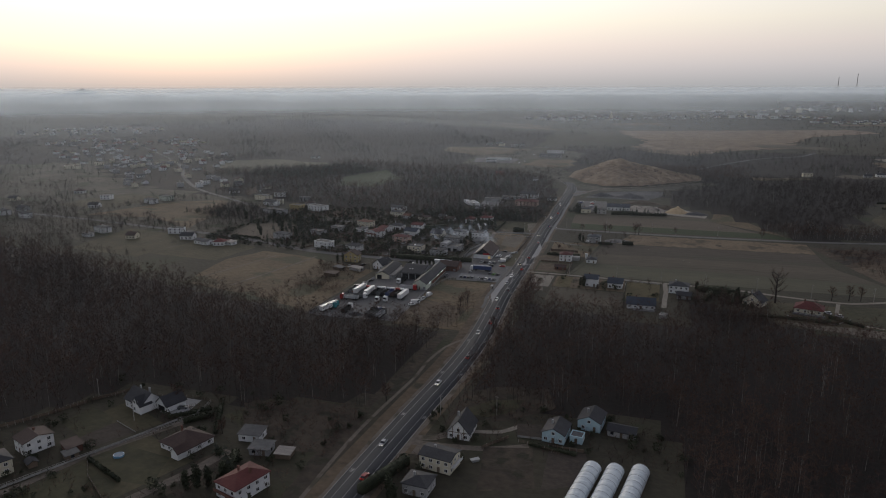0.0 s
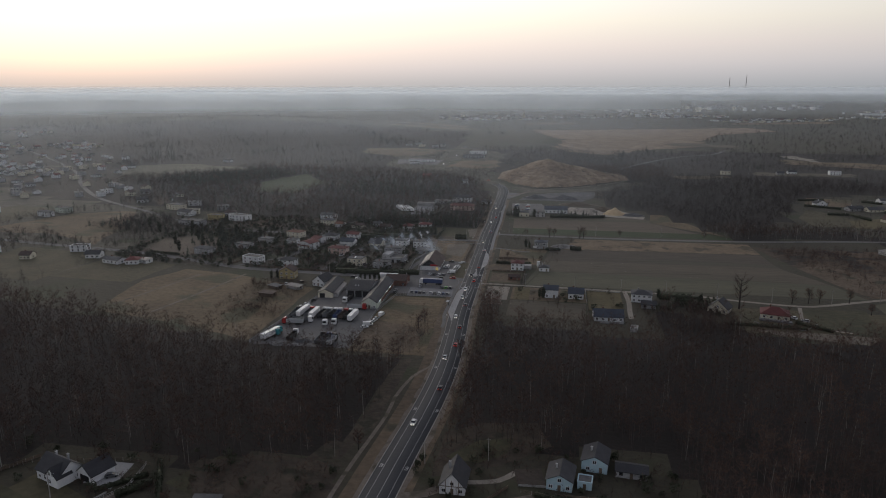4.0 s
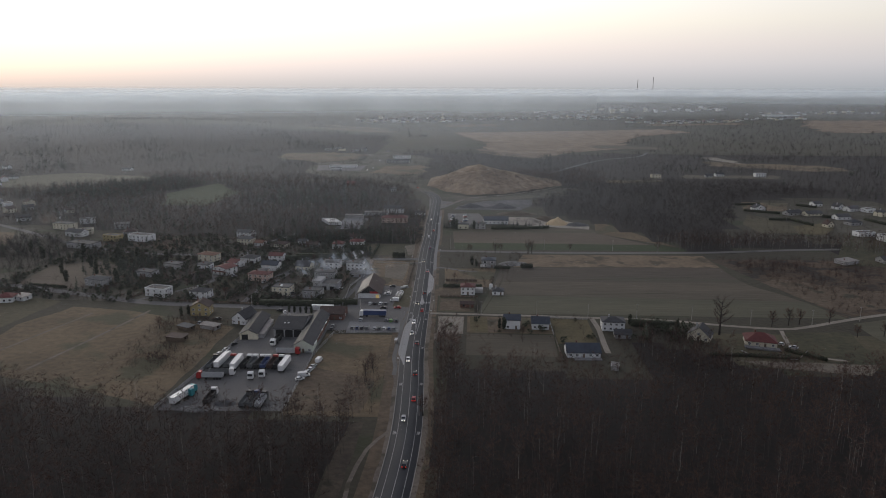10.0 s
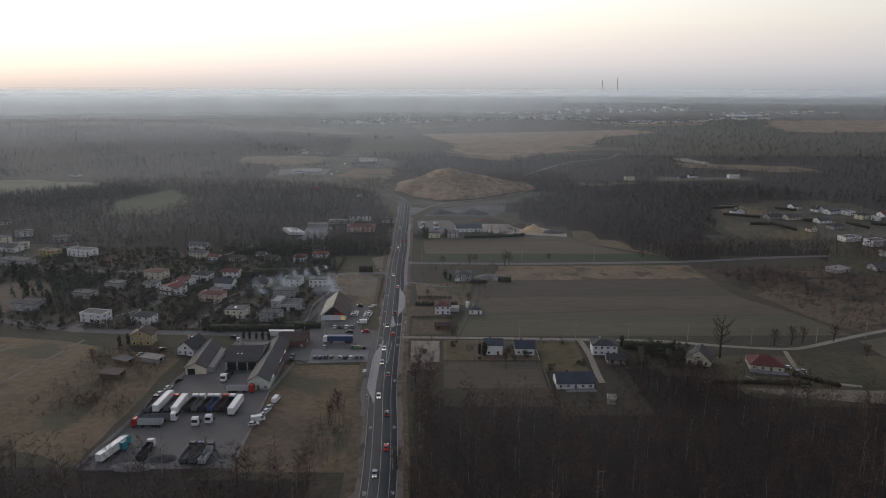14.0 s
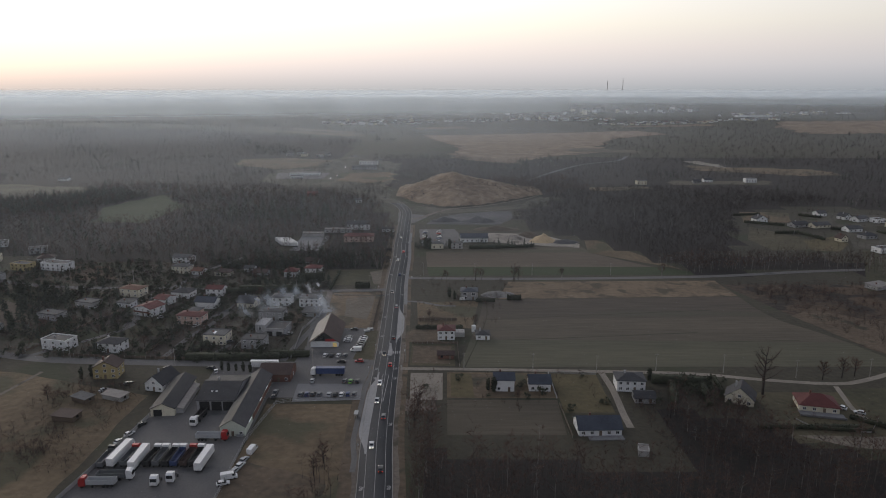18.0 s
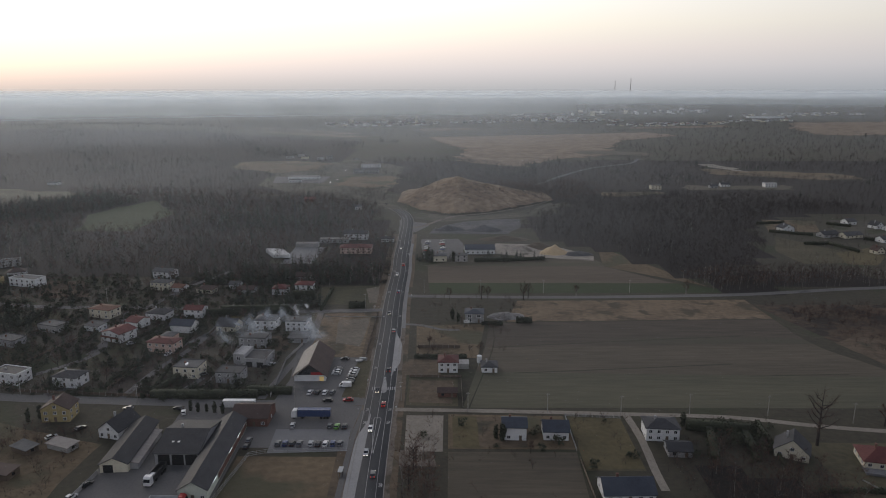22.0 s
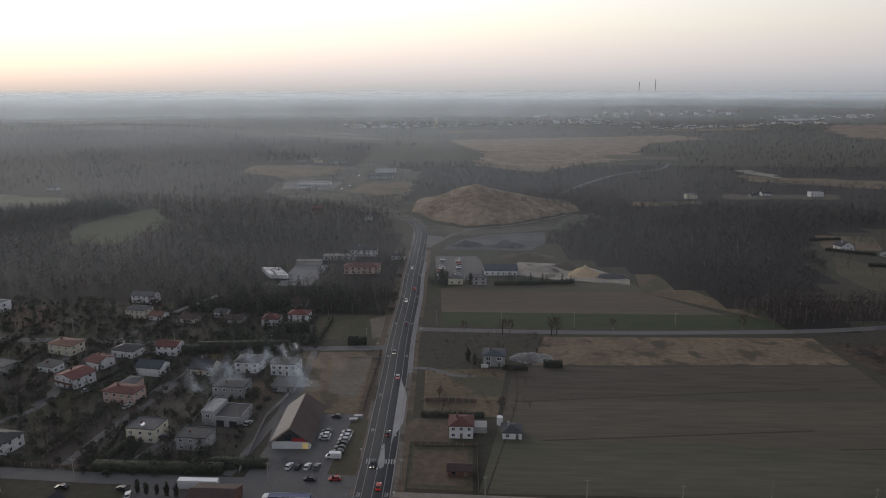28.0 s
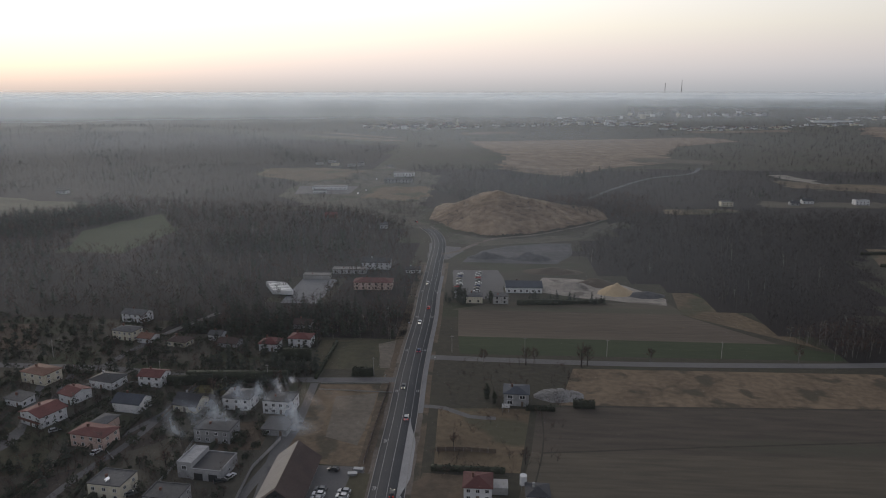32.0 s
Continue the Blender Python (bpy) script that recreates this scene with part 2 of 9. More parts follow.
COBBLE = mat("pale_paving", (0.24, 0.235, 0.235), (0.31, 0.305, 0.30), 1.5, bump=0.2)
PAINT = mat("road_paint", (0.20, 0.20, 0.20), (0.36, 0.36, 0.355), 0.6, rough=0.6)
KERB = mat("concrete_kerb", (0.20, 0.19, 0.18), (0.29, 0.28, 0.27), 0.5)
GRAVEL = mat("pale_gravel", (0.165, 0.145, 0.120), (0.255, 0.225, 0.190), 0.7, bump=0.4)
BARK = mat("bare_bark", (0.019, 0.0155, 0.0150), (0.044, 0.0350, 0.0320), 0.8, island=0.25, coarse=0.02)
TWIGS = mat("leafless_crown", (0.045, 0.037, 0.034), (0.105, 0.086, 0.077), 0.2, island=0.2, coarse=0.012)
BARK_RED = mat("alder_twigs", (0.026, 0.0155, 0.0125), (0.118, 0.068, 0.051), 0.22, island=0.3, coarse=0.018)
WOODBARK = mat("grey_alder_bark", (0.036, 0.030, 0.028), (0.078, 0.065, 0.059), 0.8, island=0.3, coarse=0.02)
BIRCH = mat("birch_bark", (0.13, 0.12, 0.11), (0.24, 0.22, 0.20), 1.0, island=0.2)
PINE = mat("conifer_needles", (0.022, 0.027, 0.020), (0.044, 0.050, 0.035), 1.0, bump=0.5, island=0.2)
THUJA = mat("hedge_foliage", (0.024, 0.029, 0.018), (0.052, 0.056, 0.034), 3.0, bump=0.6, vary=0.2)
WHITE = mat("white_render", (0.56, 0.57, 0.58), (0.68, 0.68, 0.68), 0.6, coarse=0.15, vary=0.06)
CREAM = mat("cream_render", (0.50, 0.46, 0.36), (0.60, 0.56, 0.45), 0.6, coarse=0.15, vary=0.05)
YELLOW = mat("yellow_render", (0.29, 0.235, 0.115), (0.37, 0.30, 0.16), 0.6, coarse=0.15)
GREYW = mat("grey_render", (0.24, 0.24, 0.245), (0.36, 0.36, 0.36), 0.6, coarse=0.15, vary=0.12)
PINK = mat("pink_render", (0.46, 0.33, 0.28), (0.55, 0.42, 0.36), 0.6, coarse=0.15)
PALEBLUE = mat("pale_blue_render", (0.34, 0.46, 0.52), (0.42, 0.55, 0.60), 0.6, coarse=0.15)
PALEGREEN = mat("pale_green_render", (0.44, 0.47, 0.41), (0.52, 0.56, 0.49), 0.6, coarse=0.15)
BRICK = mat("red_brick", (0.11, 0.054, 0.043), (0.165, 0.084, 0.065), 3.0, coarse=0.3, bump=0.2)
R_DARK = mat("graphite_tiles", (0.024, 0.024, 0.028), (0.042, 0.042, 0.047), 1.5, rough=0.7, bump=0.2, coarse=0.2, vary=0.15, stretch=(1, 1, 4))
R_BLUE = mat("slate_blue_tiles", (0.026, 0.032, 0.046), (0.044, 0.052, 0.070), 1.5, rough=0.65, bump=0.2, coarse=0.2)
R_RED = mat("red_roof_tiles", (0.080, 0.022, 0.021), (0.128, 0.040, 0.036), 1.5, rough=0.75, bump=0.2, coarse=0.2, vary=0.2)
R_ORANGE = mat("orange_roof_tiles", (0.105, 0.050, 0.034), (0.15, 0.074, 0.050), 1.5, rough=0.75, bump=0.2, coarse=0.2)
R_BROWN = mat("brown_roof_tiles", (0.043, 0.027, 0.024), (0.070, 0.045, 0.039), 1.5, rough=0.75, bump=0.2, coarse=0.2)
R_GREY = mat("bitumen_roof", (0.060, 0.060, 0.064), (0.105, 0.104, 0.104), 0.7, rough=0.85, coarse=0.12, vary=0.2, spots=((0.075, 0.075, 0.078), 0.2, 0.6))
R_SHEET = mat("corrugated_sheet", (0.125, 0.114, 0.110), (0.20, 0.184, 0.176), 1.0, rough=0.6, coarse=0.15, bump=0.2, stretch=(1, 6, 1))
CONCRETE = mat("concrete", (0.25, 0.245, 0.235), (0.36, 0.35, 0.34), 0.8, coarse=0.12)
WOODWALL = mat("weathered_boards", (0.10, 0.075, 0.055), (0.17, 0.13, 0.10), 2.0, stretch=(1, 1, 6), vary=0.2)
FRAME = mat("white_window_frame", (0.55, 0.55, 0.55), (0.65, 0.65, 0.65), 2.0, rough=0.5)
GLASS = mat("dark_pane", (0.012, 0.014, 0.017), (0.022, 0.025, 0.030), 0.5, rough=0.08, spec=0.6)
DARK = mat("dark_opening", (0.010, 0.010, 0.011), (0.018, 0.018, 0.020), 1.0)
METAL = mat("galvanised_steel", (0.28, 0.29, 0.30), (0.38, 0.39, 0.40), 2.0, rough=0.5, metal=0.6)
FILM = mat("greenhouse_film", (0.44, 0.49, 0.52), (0.66, 0.70, 0.72), 0.8, rough=0.35, coarse=0.25, spec=0.5, stretch=(1, 4, 1))
TYRE = mat("tyre_rubber", (0.015, 0.015, 0.016), (0.025, 0.025, 0.025), 3.0)
POLE = mat("weathered_pole", (0.24, 0.225, 0.21), (0.34, 0.32, 0.30), 2.0)
LAMP_W, LAMP_R, LAMP_Y = glow("headlight_on", (1.0, 0.88, 0.68), 4), glow("tail_light_on", (1.0, 0.05, 0.03), 0.8), glow("lit_window", (1.0, 0.74, 0.28), 0.10)
STRIP = glow("lit_white_sign", (0.9, 0.93, 1.0), 1.2)

# ---- building helpers ----
class Shape:
    """Vertices and faces that grow by boxes, prisms and slabs, then become one mesh."""

    def __init__(self):
        self.v, self.f = [], []

    def add(self, verts, faces):
        k = len(self.v)
        self.v += [tuple(p) for p in verts]
        self.f += [tuple(i + k for i in q) for q in faces]
        return self

    def box(self, x0, x1, y0, y1, z0, z1):
        return self.add([(x0, y0, z0), (x1, y0, z0), (x1, y1, z0), (x0, y1, z0), (x0, y0, z1), (x1, y0, z1), (x1, y1, z1), (x0, y1, z1)],
                        [(3, 2, 1, 0), (4, 5, 6, 7), (0, 1, 5, 4), (1, 2, 6, 5), (2, 3, 7, 6), (3, 0, 4, 7)])

    def prism(self, profile, a, b, axis="x"):
        """A polygon given across the axis (other level coordinate, z), drawn out from a to b along it."""
        n = len(profile)
        put = (lambda s, p: (s, p[0], p[1])) if axis == "x" else (lambda s, p: (p[0], s, p[1]))
        self.add([put(a, p) for p in profile] + [put(b, p) for p in profile],
                 [tuple(range(n)), tuple(range(2 * n - 1, n - 1, -1))] + [(i, i + n, (i + 1) % n + n, (i + 1) % n) for i in range(n)])
        return self

    def tube(self, p, q, r0, r1, sides=6):
        p, q = Vector(p), Vector(q)
        d = (q - p).normalized()
        u = d.orthogonal().normalized()
        w = d.cross(u)
        ring = [(math.cos(2 * math.pi * i / sides), math.sin(2 * math.pi * i / sides)) for i in range(sides)]
        self.add([p + (u * c + w * s) * r0 for c, s in ring] + [q + (u * c + w * s) * r1 for c, s in ring],
                 [tuple(range(sides - 1, -1, -1)), tuple(range(sides, 2 * sides))] + [(i, (i + 1) % sides, (i + 1) % sides + sides, i + sides) for i in range(sides)])
        return self

    def mesh(self, name, material):
        m = bpy.data.meshes.new(name)
        m.from_pydata(self.v, [], self.f)
        bm = bmesh.new()
        bm.from_mesh(m)
        bmesh.ops.recalc_face_normals(bm, faces=bm.faces)
        bm.to_mesh(m)
        bm.free()
        m.materials.append(material)
        return m


def part(name, shape, material, parent, label="", at=None):
    """One mesh under a thing or a part. shape: a Shape, or a mesh that is shared."""
    ob = new(name, shape if isinstance(shape, bpy.types.Mesh) else shape.mesh(name, material))
    ob.parent = parent
    if at is not None:
        ob.matrix_basis = at
    return tagged(ob, label)


def thing(name, x, y, rot, label, category, group="", z=0.0):
    ob = new(name)
    ob.empty_display_size = 0.5
    ob.matrix_basis = pose(x, y, z, 0, 0, rot)
    return tagged(ob, label, category, group)


def big_mesh(name, verts, tris, material, label, category="", kind="stuff", mats=None, index=None):
    """One mesh from arrays of triangles."""
    m = bpy.data.meshes.new(name)
    m.vertices.add(len(verts))
    m.vertices.foreach_set("co", np.asarray(verts, np.float32).ravel())
    n = len(tris)
    m.loops.add(n * 3)
    m.loops.foreach_set("vertex_index", np.asarray(tris, np.int32).ravel())
    m.polygons.add(n)
    m.polygons.foreach_set("loop_start", np.arange(0, 3 * n, 3, dtype=np.int32))
    m.materials.append(material)
    for other in mats or ():
        m.materials.append(other)
    if index is not None:
        m.polygons.foreach_set("material_index", np.asarray(index, np.int32))
    m.update(calc_edges=True)
    return tagged(new(name, m), label, category, kind=kind)


def smooth(a, b, v):
    t = np.clip((v - a) / (b - a), 0, 1)
    return t * t * (3 - 2 * t)


def wave(x, y, s, k):
    """Gentle uneven swell, between -1 and 1."""
    return (np.sin(x / s + 1.7 * k) * np.cos(y / (s * 1.3) - 0.6 * k) + 0.6 * np.sin((x + 0.7 * y) / (s * 0.61) + k) + 0.4 * np.cos((y - 0.8 * x) / (s * 0.37) + 2.1 * k)) / 2.0


def ridges(x, y):
    return 34 * np.exp(-(((x + 900) / 460) ** 2 + ((y - 1980) / 360) ** 2)) + 26 * np.exp(-(((x + 1900) / 700) ** 2 + ((y - 2700) / 300) ** 2))


def broad(x, y):
    """The lie of the land without its small hills."""
    r = np.hypot(x, y)
    a = np.degrees(np.arctan2(x, y))
    far = 4 * smooth(4050, 4750, r) + 9 * np.exp(-((r - 3000) / 170) ** 2 - ((a + 30) / 13) ** 2) + 12 * np.exp(-((r - 3650) / 200) ** 2 - ((a + 13) / 9) ** 2) + 7 * np.exp(-((r - 3900) / 150) ** 2 - ((a - 20) / 9) ** 2)
    return 70 * smooth(1900, 4700, r) + far + ridges(x, y)


def spoil(x, y):
    """The spoil heap: a ridge that falls gently to the east, with a gullied front."""
    crest = np.interp(x, (-84, -75, -62, -29, -11, 19, 60, 89, 106), (0, 4, 11, 23, 27, 20, 11, 4, 0))
    foot = np.interp(x, (-75, -55, -16, 21, 56, 95), (958, 916, 886, 903, 934, 972))
    up = np.clip((y - foot) / (986 - foot), 0, 1) ** 0.85
    down = 1 - smooth(992, 1085, y)
    return crest * up * down * (1 + 0.07 * wave(x, y, 14, 4))


def rise(x, y):
    """The height of the land."""
    x, y = np.asarray(x, float), np.asarray(y, float)
    r = np.hypot(x, y)
    h = broad(x, y) + 9 * wave(x, y, 420, 1) * smooth(1700, 2600, r) * (1 - 0.85 * smooth(3300, 4100, r))
    h = h + spoil(x, y)                                                             # spoil heap beside the road
    h = h + 9 * np.exp(-(((x - 20) / 260) ** 2 + ((y - 1720) / 300) ** 2))         # grassed plateau behind it
    # slag cone on the horizon: a long bench, a steep cone and a lower one beside it
    u, w = (x + 3150) * 0.71 + (y - 3180) * 0.70, (x + 3150) * -0.70 + (y - 3180) * 0.71
    h = h + 24 * np.exp(-((u + 40) / 120) ** 4 - (w / 110) ** 2) + 30 * np.clip(1 - np.hypot(u / 80, w / 80), 0, 1) + 16 * np.clip(1 - np.hypot((u - 135) / 70, w / 70), 0, 1)
    return h


def steps(*runs):
    return np.unique(np.concatenate([np.arange(a, b + 0.1, s) for a, b, s in runs]))


def land(name, xs, ys, lift, material, label, category="", kind="structure", inside=None):
    gx, gy = np.meshgrid(xs, ys)
    gz = rise(gx, gy) + (lift(gx, gy) if callable(lift) else lift)
    v = np.stack([gx, gy, gz], -1).reshape(-1, 3)
    w, h = len(xs), len(ys)
    i = (np.arange(h - 1)[:, None] * w + np.arange(w - 1)[None]).ravel()
    if inside is not None:
        cx, cy = (gx[:-1, :-1] + gx[1:, 1:]) / 2, (gy[:-1, :-1] + gy[1:, 1:]) / 2
        i = i[inside(cx, cy).ravel()]
    t = np.concatenate([np.stack([i, i + 1, i + w + 1], 1), np.stack([i, i + w + 1, i + w], 1)])
    ob = big_mesh(name, v, t, material, label, category, kind)
    ob.data.polygons.foreach_set("use_smooth", np.ones(len(t), bool))
    return ob


FIELD_PLACES, ROAD_PLACES = [], []


def sheet(name, corners, lift, material, label, category="field", step=25.0):
    """A field or yard: a four-cornered sheet (south-west, south-east, north-east, north-west) that follows the land."""
    FIELD_PLACES.append(corners)
    a, b, c, d = [np.array(p, float) for p in corners]
    n = max(2, int(max(np.linalg.norm(b - a), np.linalg.norm(c - d)) / step) + 1)
    m = max(2, int(max(np.linalg.norm(d - a), np.linalg.norm(c - b)) / step) + 1)
    u, w = np.meshgrid(np.linspace(0, 1, n), np.linspace(0, 1, m))
    u, w = u[..., None], w[..., None]
    p = (a * (1 - u) + b * u) * (1 - w) + (d * (1 - u) + c * u) * w
    edge = (u * (1 - u) * w * (1 - w) > 0)
    z = rise(p[..., 0], p[..., 1]) + lift
    v = np.concatenate([p, z[..., None]], -1).reshape(-1, 3)
    i = (np.arange(m - 1)[:, None] * n + np.arange(n - 1)[None]).ravel()
    t = np.concatenate([np.stack([i, i + 1, i + n + 1], 1), np.stack([i, i + n + 1, i + n], 1)])
    return big_mesh(name, v, t, material, label, category, "structure")


def in_poly(x, y, poly):
    inside = np.zeros(x.shape, bool)
    n = len(poly)
    for i in range(n):
        (x0, y0), (x1, y1) = poly[i], poly[(i + 1) % n]
        if y0 != y1:
            inside ^= ((y0 > y) != (y1 > y)) & (x < (x1 - x0) * (y - y0) / (y1 - y0) + x0)
    return inside


def outline_sheet(name, poly, lift, material, label, category, ragged):
    """A flat sheet with a wavering outline."""
    pts = []
    for (x0, y0), (x1, y1) in zip(poly, poly[1:] + poly[:1]):
        n = max(1, int(math.hypot(x1 - x0, y1 - y0) / max(1.0, ragged)))
        for k in range(n):
            x, y = x0 + (x1 - x0) * k / n, y0 + (y1 - y0) * k / n
            pts.append(Vector((x + 0.55 * ragged * float(wave(x, y, 9, 2)), y + 0.55 * ragged * float(wave(y, x, 13, 5)), lift)))
    tris = tessellate_polygon([pts])
    tris = [t if (pts[t[1]] - pts[t[0]]).cross(pts[t[2]] - pts[t[0]]).z > 0 else t[::-1] for t in tris]
    return big_mesh(name, [tuple(q) for q in pts], np.array([tuple(t) for t in tris]), material, label, category, "structure")


def patch(name, poly, lift, material, label, category="field", cell=8.0, ragged=10.0):
    """A field of any outline, with a ragged edge."""
    if category in ("field", "yard"):
        FIELD_PLACES.append(poly)
    p = np.array(poly, float)
    if np.abs(rise(p[:, 0], p[:, 1])).max() < 0.05 and np.hypot(p[:, 0], p[:, 1]).max() < 1600:
        return outline_sheet(name, poly, lift, material, label, category, ragged)
    (x0, y0), (x1, y1) = p.min(0) - ragged, p.max(0) + ragged
    return land(name, steps((x0, x1, cell)), steps((y0, y1, cell)), lift, material, label, category,
                inside=lambda x, y: in_poly(x + ragged * wave(x, y, 9, 2), y + ragged * wave(y, x, 13, 5), poly))


def curve_points(way, step):
    """Points every step metres along a smooth line through the given ones, with the way's direction at each."""
    way = np.array(way, float)
    ext = np.vstack([2 * way[0] - way[1], way, 2 * way[-1] - way[-2]])
    pts = []
    for k in range(1, len(ext) - 2):
        p0, p1, p2, p3 = ext[k - 1:k + 3]
        m = max(2, int(np.linalg.norm(p2 - p1) / step))
        for t in np.arange(m) / m:
            pts.append(0.5 * (2 * p1 + (p2 - p0) * t + (2 * p0 - 5 * p1 + 4 * p2 - p3) * t * t + (3 * p1 - p0 - 3 * p2 + p3) * t ** 3))
    pts.append(way[-1])
    pts = np.array(pts)
    d = np.gradient(pts, axis=0)
    d /= np.linalg.norm(d, axis=1, keepdims=True)
    return pts, d


def ribbon(name, way, left, right, lift, material, label, parent=None, category="road", step=8.0, thick=0.0):
    """A strip along a line, from left to right metres off it (to the right is positive)."""
    p, d = curve_points(way, step)
    nrm = np.stack([d[:, 1], -d[:, 0]], 1)
    if not callable(left):
        k0 = left
        left = lambda y: k0 + 0 * y
    if not callable(right):
        k1 = right
        right = lambda y: k1 + 0 * y
    if not parent:
        ROAD_PLACES.append(np.column_stack([p, 0 * p[:, :1] + 3.0]) if callable(thick) or name != "road" else np.column_stack([p, 0 * p[:, :1] + 8.0]))
    a, b = p + nrm * left(p[:, 1])[:, None], p + nrm * right(p[:, 1])[:, None]
    z = rise(p[:, 0], p[:, 1]) + lift
    n = len(p)
    v = np.concatenate([np.column_stack([a, z]), np.column_stack([b, z])])
    i = np.arange(n - 1)
    t = np.concatenate([np.stack([i, i + n, i + n + 1], 1), np.stack([i, i + n + 1, i + 1], 1)])
    if thick:
        v = np.concatenate([v, v - (0, 0, thick)])
        for s, e in ((0, 1), (n, 0)):
            q = np.stack([i + s, i + 1 + s, i + 1 + s + 2 * n], 1) if e else np.stack([i + s, i + s + 2 * n, i + 1 + s + 2 * n], 1)
            q2 = np.stack([i + s, i + 1 + s + 2 * n, i + s + 2 * n], 1) if e else np.stack([i + s, i + 1 + s + 2 * n, i + 1 + s], 1)
            t = np.concatenate([t, q, q2])
    ob = big_mesh(name, v, t, material, label, "" if parent else category, "" if parent else "structure")
    if parent:
        ob.parent = parent
    return ob


# ---- the land ----
land("ground", steps((-6000, -3600, 125), (-3600, -2800, 30), (-2800, -2000, 100), (-2000, -700, 50), (-700, -120, 20), (-120, 130, 8), (130, 700, 20), (700, 2000, 50), (2000, 6000, 125)),
     steps((-3000, 0, 150), (0, 870, 20), (870, 1100, 8), (1100, 2400, 40), (2400, 4300, 60), (4300, 5800, 120)), 0.0, GRASS, "wintry brown grass and scrub land reaching the hazy horizon", "ground")
# upright curved sheets, added to pale the distance as hazy air would
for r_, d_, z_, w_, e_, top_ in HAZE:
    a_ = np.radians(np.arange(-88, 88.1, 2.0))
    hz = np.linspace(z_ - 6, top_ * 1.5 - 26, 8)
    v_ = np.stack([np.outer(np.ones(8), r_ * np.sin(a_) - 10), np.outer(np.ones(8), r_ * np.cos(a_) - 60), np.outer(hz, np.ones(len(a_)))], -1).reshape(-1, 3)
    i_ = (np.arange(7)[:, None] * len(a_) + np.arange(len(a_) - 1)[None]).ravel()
    big_mesh("haze_bank", v_, np.concatenate([np.stack([i_, i_ + 1, i_ + len(a_) + 1], 1), np.stack([i_, i_ + len(a_) + 1, i_ + len(a_)], 1)]), veil_material("painted_evening_haze", (0.80, 0.90, 1.0), d_, z_, w_, e_, top_), "see-through sheet painted as thin grey evening haze over the land", "haze", "stuff")

ROAD = [(-52, -300), (-49.5, 0), (-48.4, 100), (-47.4, 149), (-45.2, 197), (-42.4, 246), (-41.9, 288), (-44.3, 332), (-46.4, 360), (-47.6, 384), (-48.4, 410), (-49.2, 440), (-50.0, 467), (-51.1, 495), (-52.5, 534), (-54.3, 572), (-55.3, 609), (-56.2, 660), (-58.4, 706), (-59.4, 750), (-60.8, 790), (-61.8, 829),
        (-64.0, 865), (-70.8, 901), (-83.0, 934), (-97, 958), (-131, 1003), (-168, 1048), (-190, 1100), (-189, 1190), (-190, 1300), (-193, 1425), (-201, 1484)]
NEAR_ROAD = ROAD[:25]
ribbon("road_verge", NEAR_ROAD[:21], -12.5, 10.5, 0.03, RUST, "rough brown grass verge beside the new main road", category="verge")
ribbon("verge_edge", NEAR_ROAD[:21], lambda y: -7.9 + 0.5 * wave(y, 2 * y, 11, 1), -6.2, 0.045, SOIL, "pale bare sandy strip along the kerb", category="verge", step=4)
ribbon("verge_edge", NEAR_ROAD[:21], 6.2, lambda y: 8.2 + 0.6 * wave(y, 3 * y, 13, 2), 0.045, SOIL, "pale bare sandy strip along the kerb", category="verge", step=4)
patch("junction", [(-69, 806), (-52, 800), (-40, 830), (-44, 846), (-58, 850), (-66, 872), (-71, 858)], 0.07, OLDASPHALT, "worn asphalt mouth of the haul road", "road", cell=2.5, ragged=1.5)
road = ribbon("road", ROAD, -5.9, 5.9, 0.09, ASPHALT, "dark new asphalt main road with painted cycle lanes", thick=0.09)
ribbon("edge_line", NEAR_ROAD, -3.6, -3.44, 0.105, PAINT, "white painted edge line", road, step=6)
ribbon("edge_line", NEAR_ROAD, 3.44, 3.6, 0.105, PAINT, "white painted edge line", road, step=6)
ribbon("centre_line", NEAR_ROAD, -0.09, 0.09, 0.105, PAINT, "white painted centre line", road, step=6)
ribbon("kerb", NEAR_ROAD, -6.2, -5.9, 0.17, KERB, "pale concrete kerb", road, step=6, thick=0.17)
ribbon("kerb", NEAR_ROAD, 5.9, 6.2, 0.17, KERB, "pale concrete kerb", road, step=6, thick=0.17)
bay = lambda y0, y1, w: (lambda y: w * smooth(y0, y0 + 18, y) * (1 - smooth(y1 - 22, y1, y)))
ribbon("bus_bay", [(-46.1, 355.5), (-46.9, 379), (-47.4, 409.8), (-48, 430.3)], lambda y: -4.2 - bay(355, 429, 3.6)(y), -3.7, 0.13, COBBLE, "pale paved bus bay beside the road", road, step=3)
ribbon("bus_bay", [(-50.5, 468.5), (-51.6, 497.5), (-52.8, 529.1)], 3.7, lambda y: 4.2 + bay(469, 529, 3.4)(y), 0.13, COBBLE, "pale paved bus bay beside the road", road, step=3)
ribbon("pavement", [(-46.1, 343.2), (-46.9, 379), (-47.4, 409.8), (-48, 433.4)], lambda y: -8.2 - bay(349, 433, 2.0)(y), lambda y: -6.2 - bay(349, 433, 2.0)(y), 0.14, OLDASPHALT, "worn grey asphalt footpath behind the bus bay", category="pavement", step=4)
ribbon("pavement", ROAD[14:20], 6.3, 8.3, 0.14, PAVING, "grey paved footpath along the road", category="pavement")
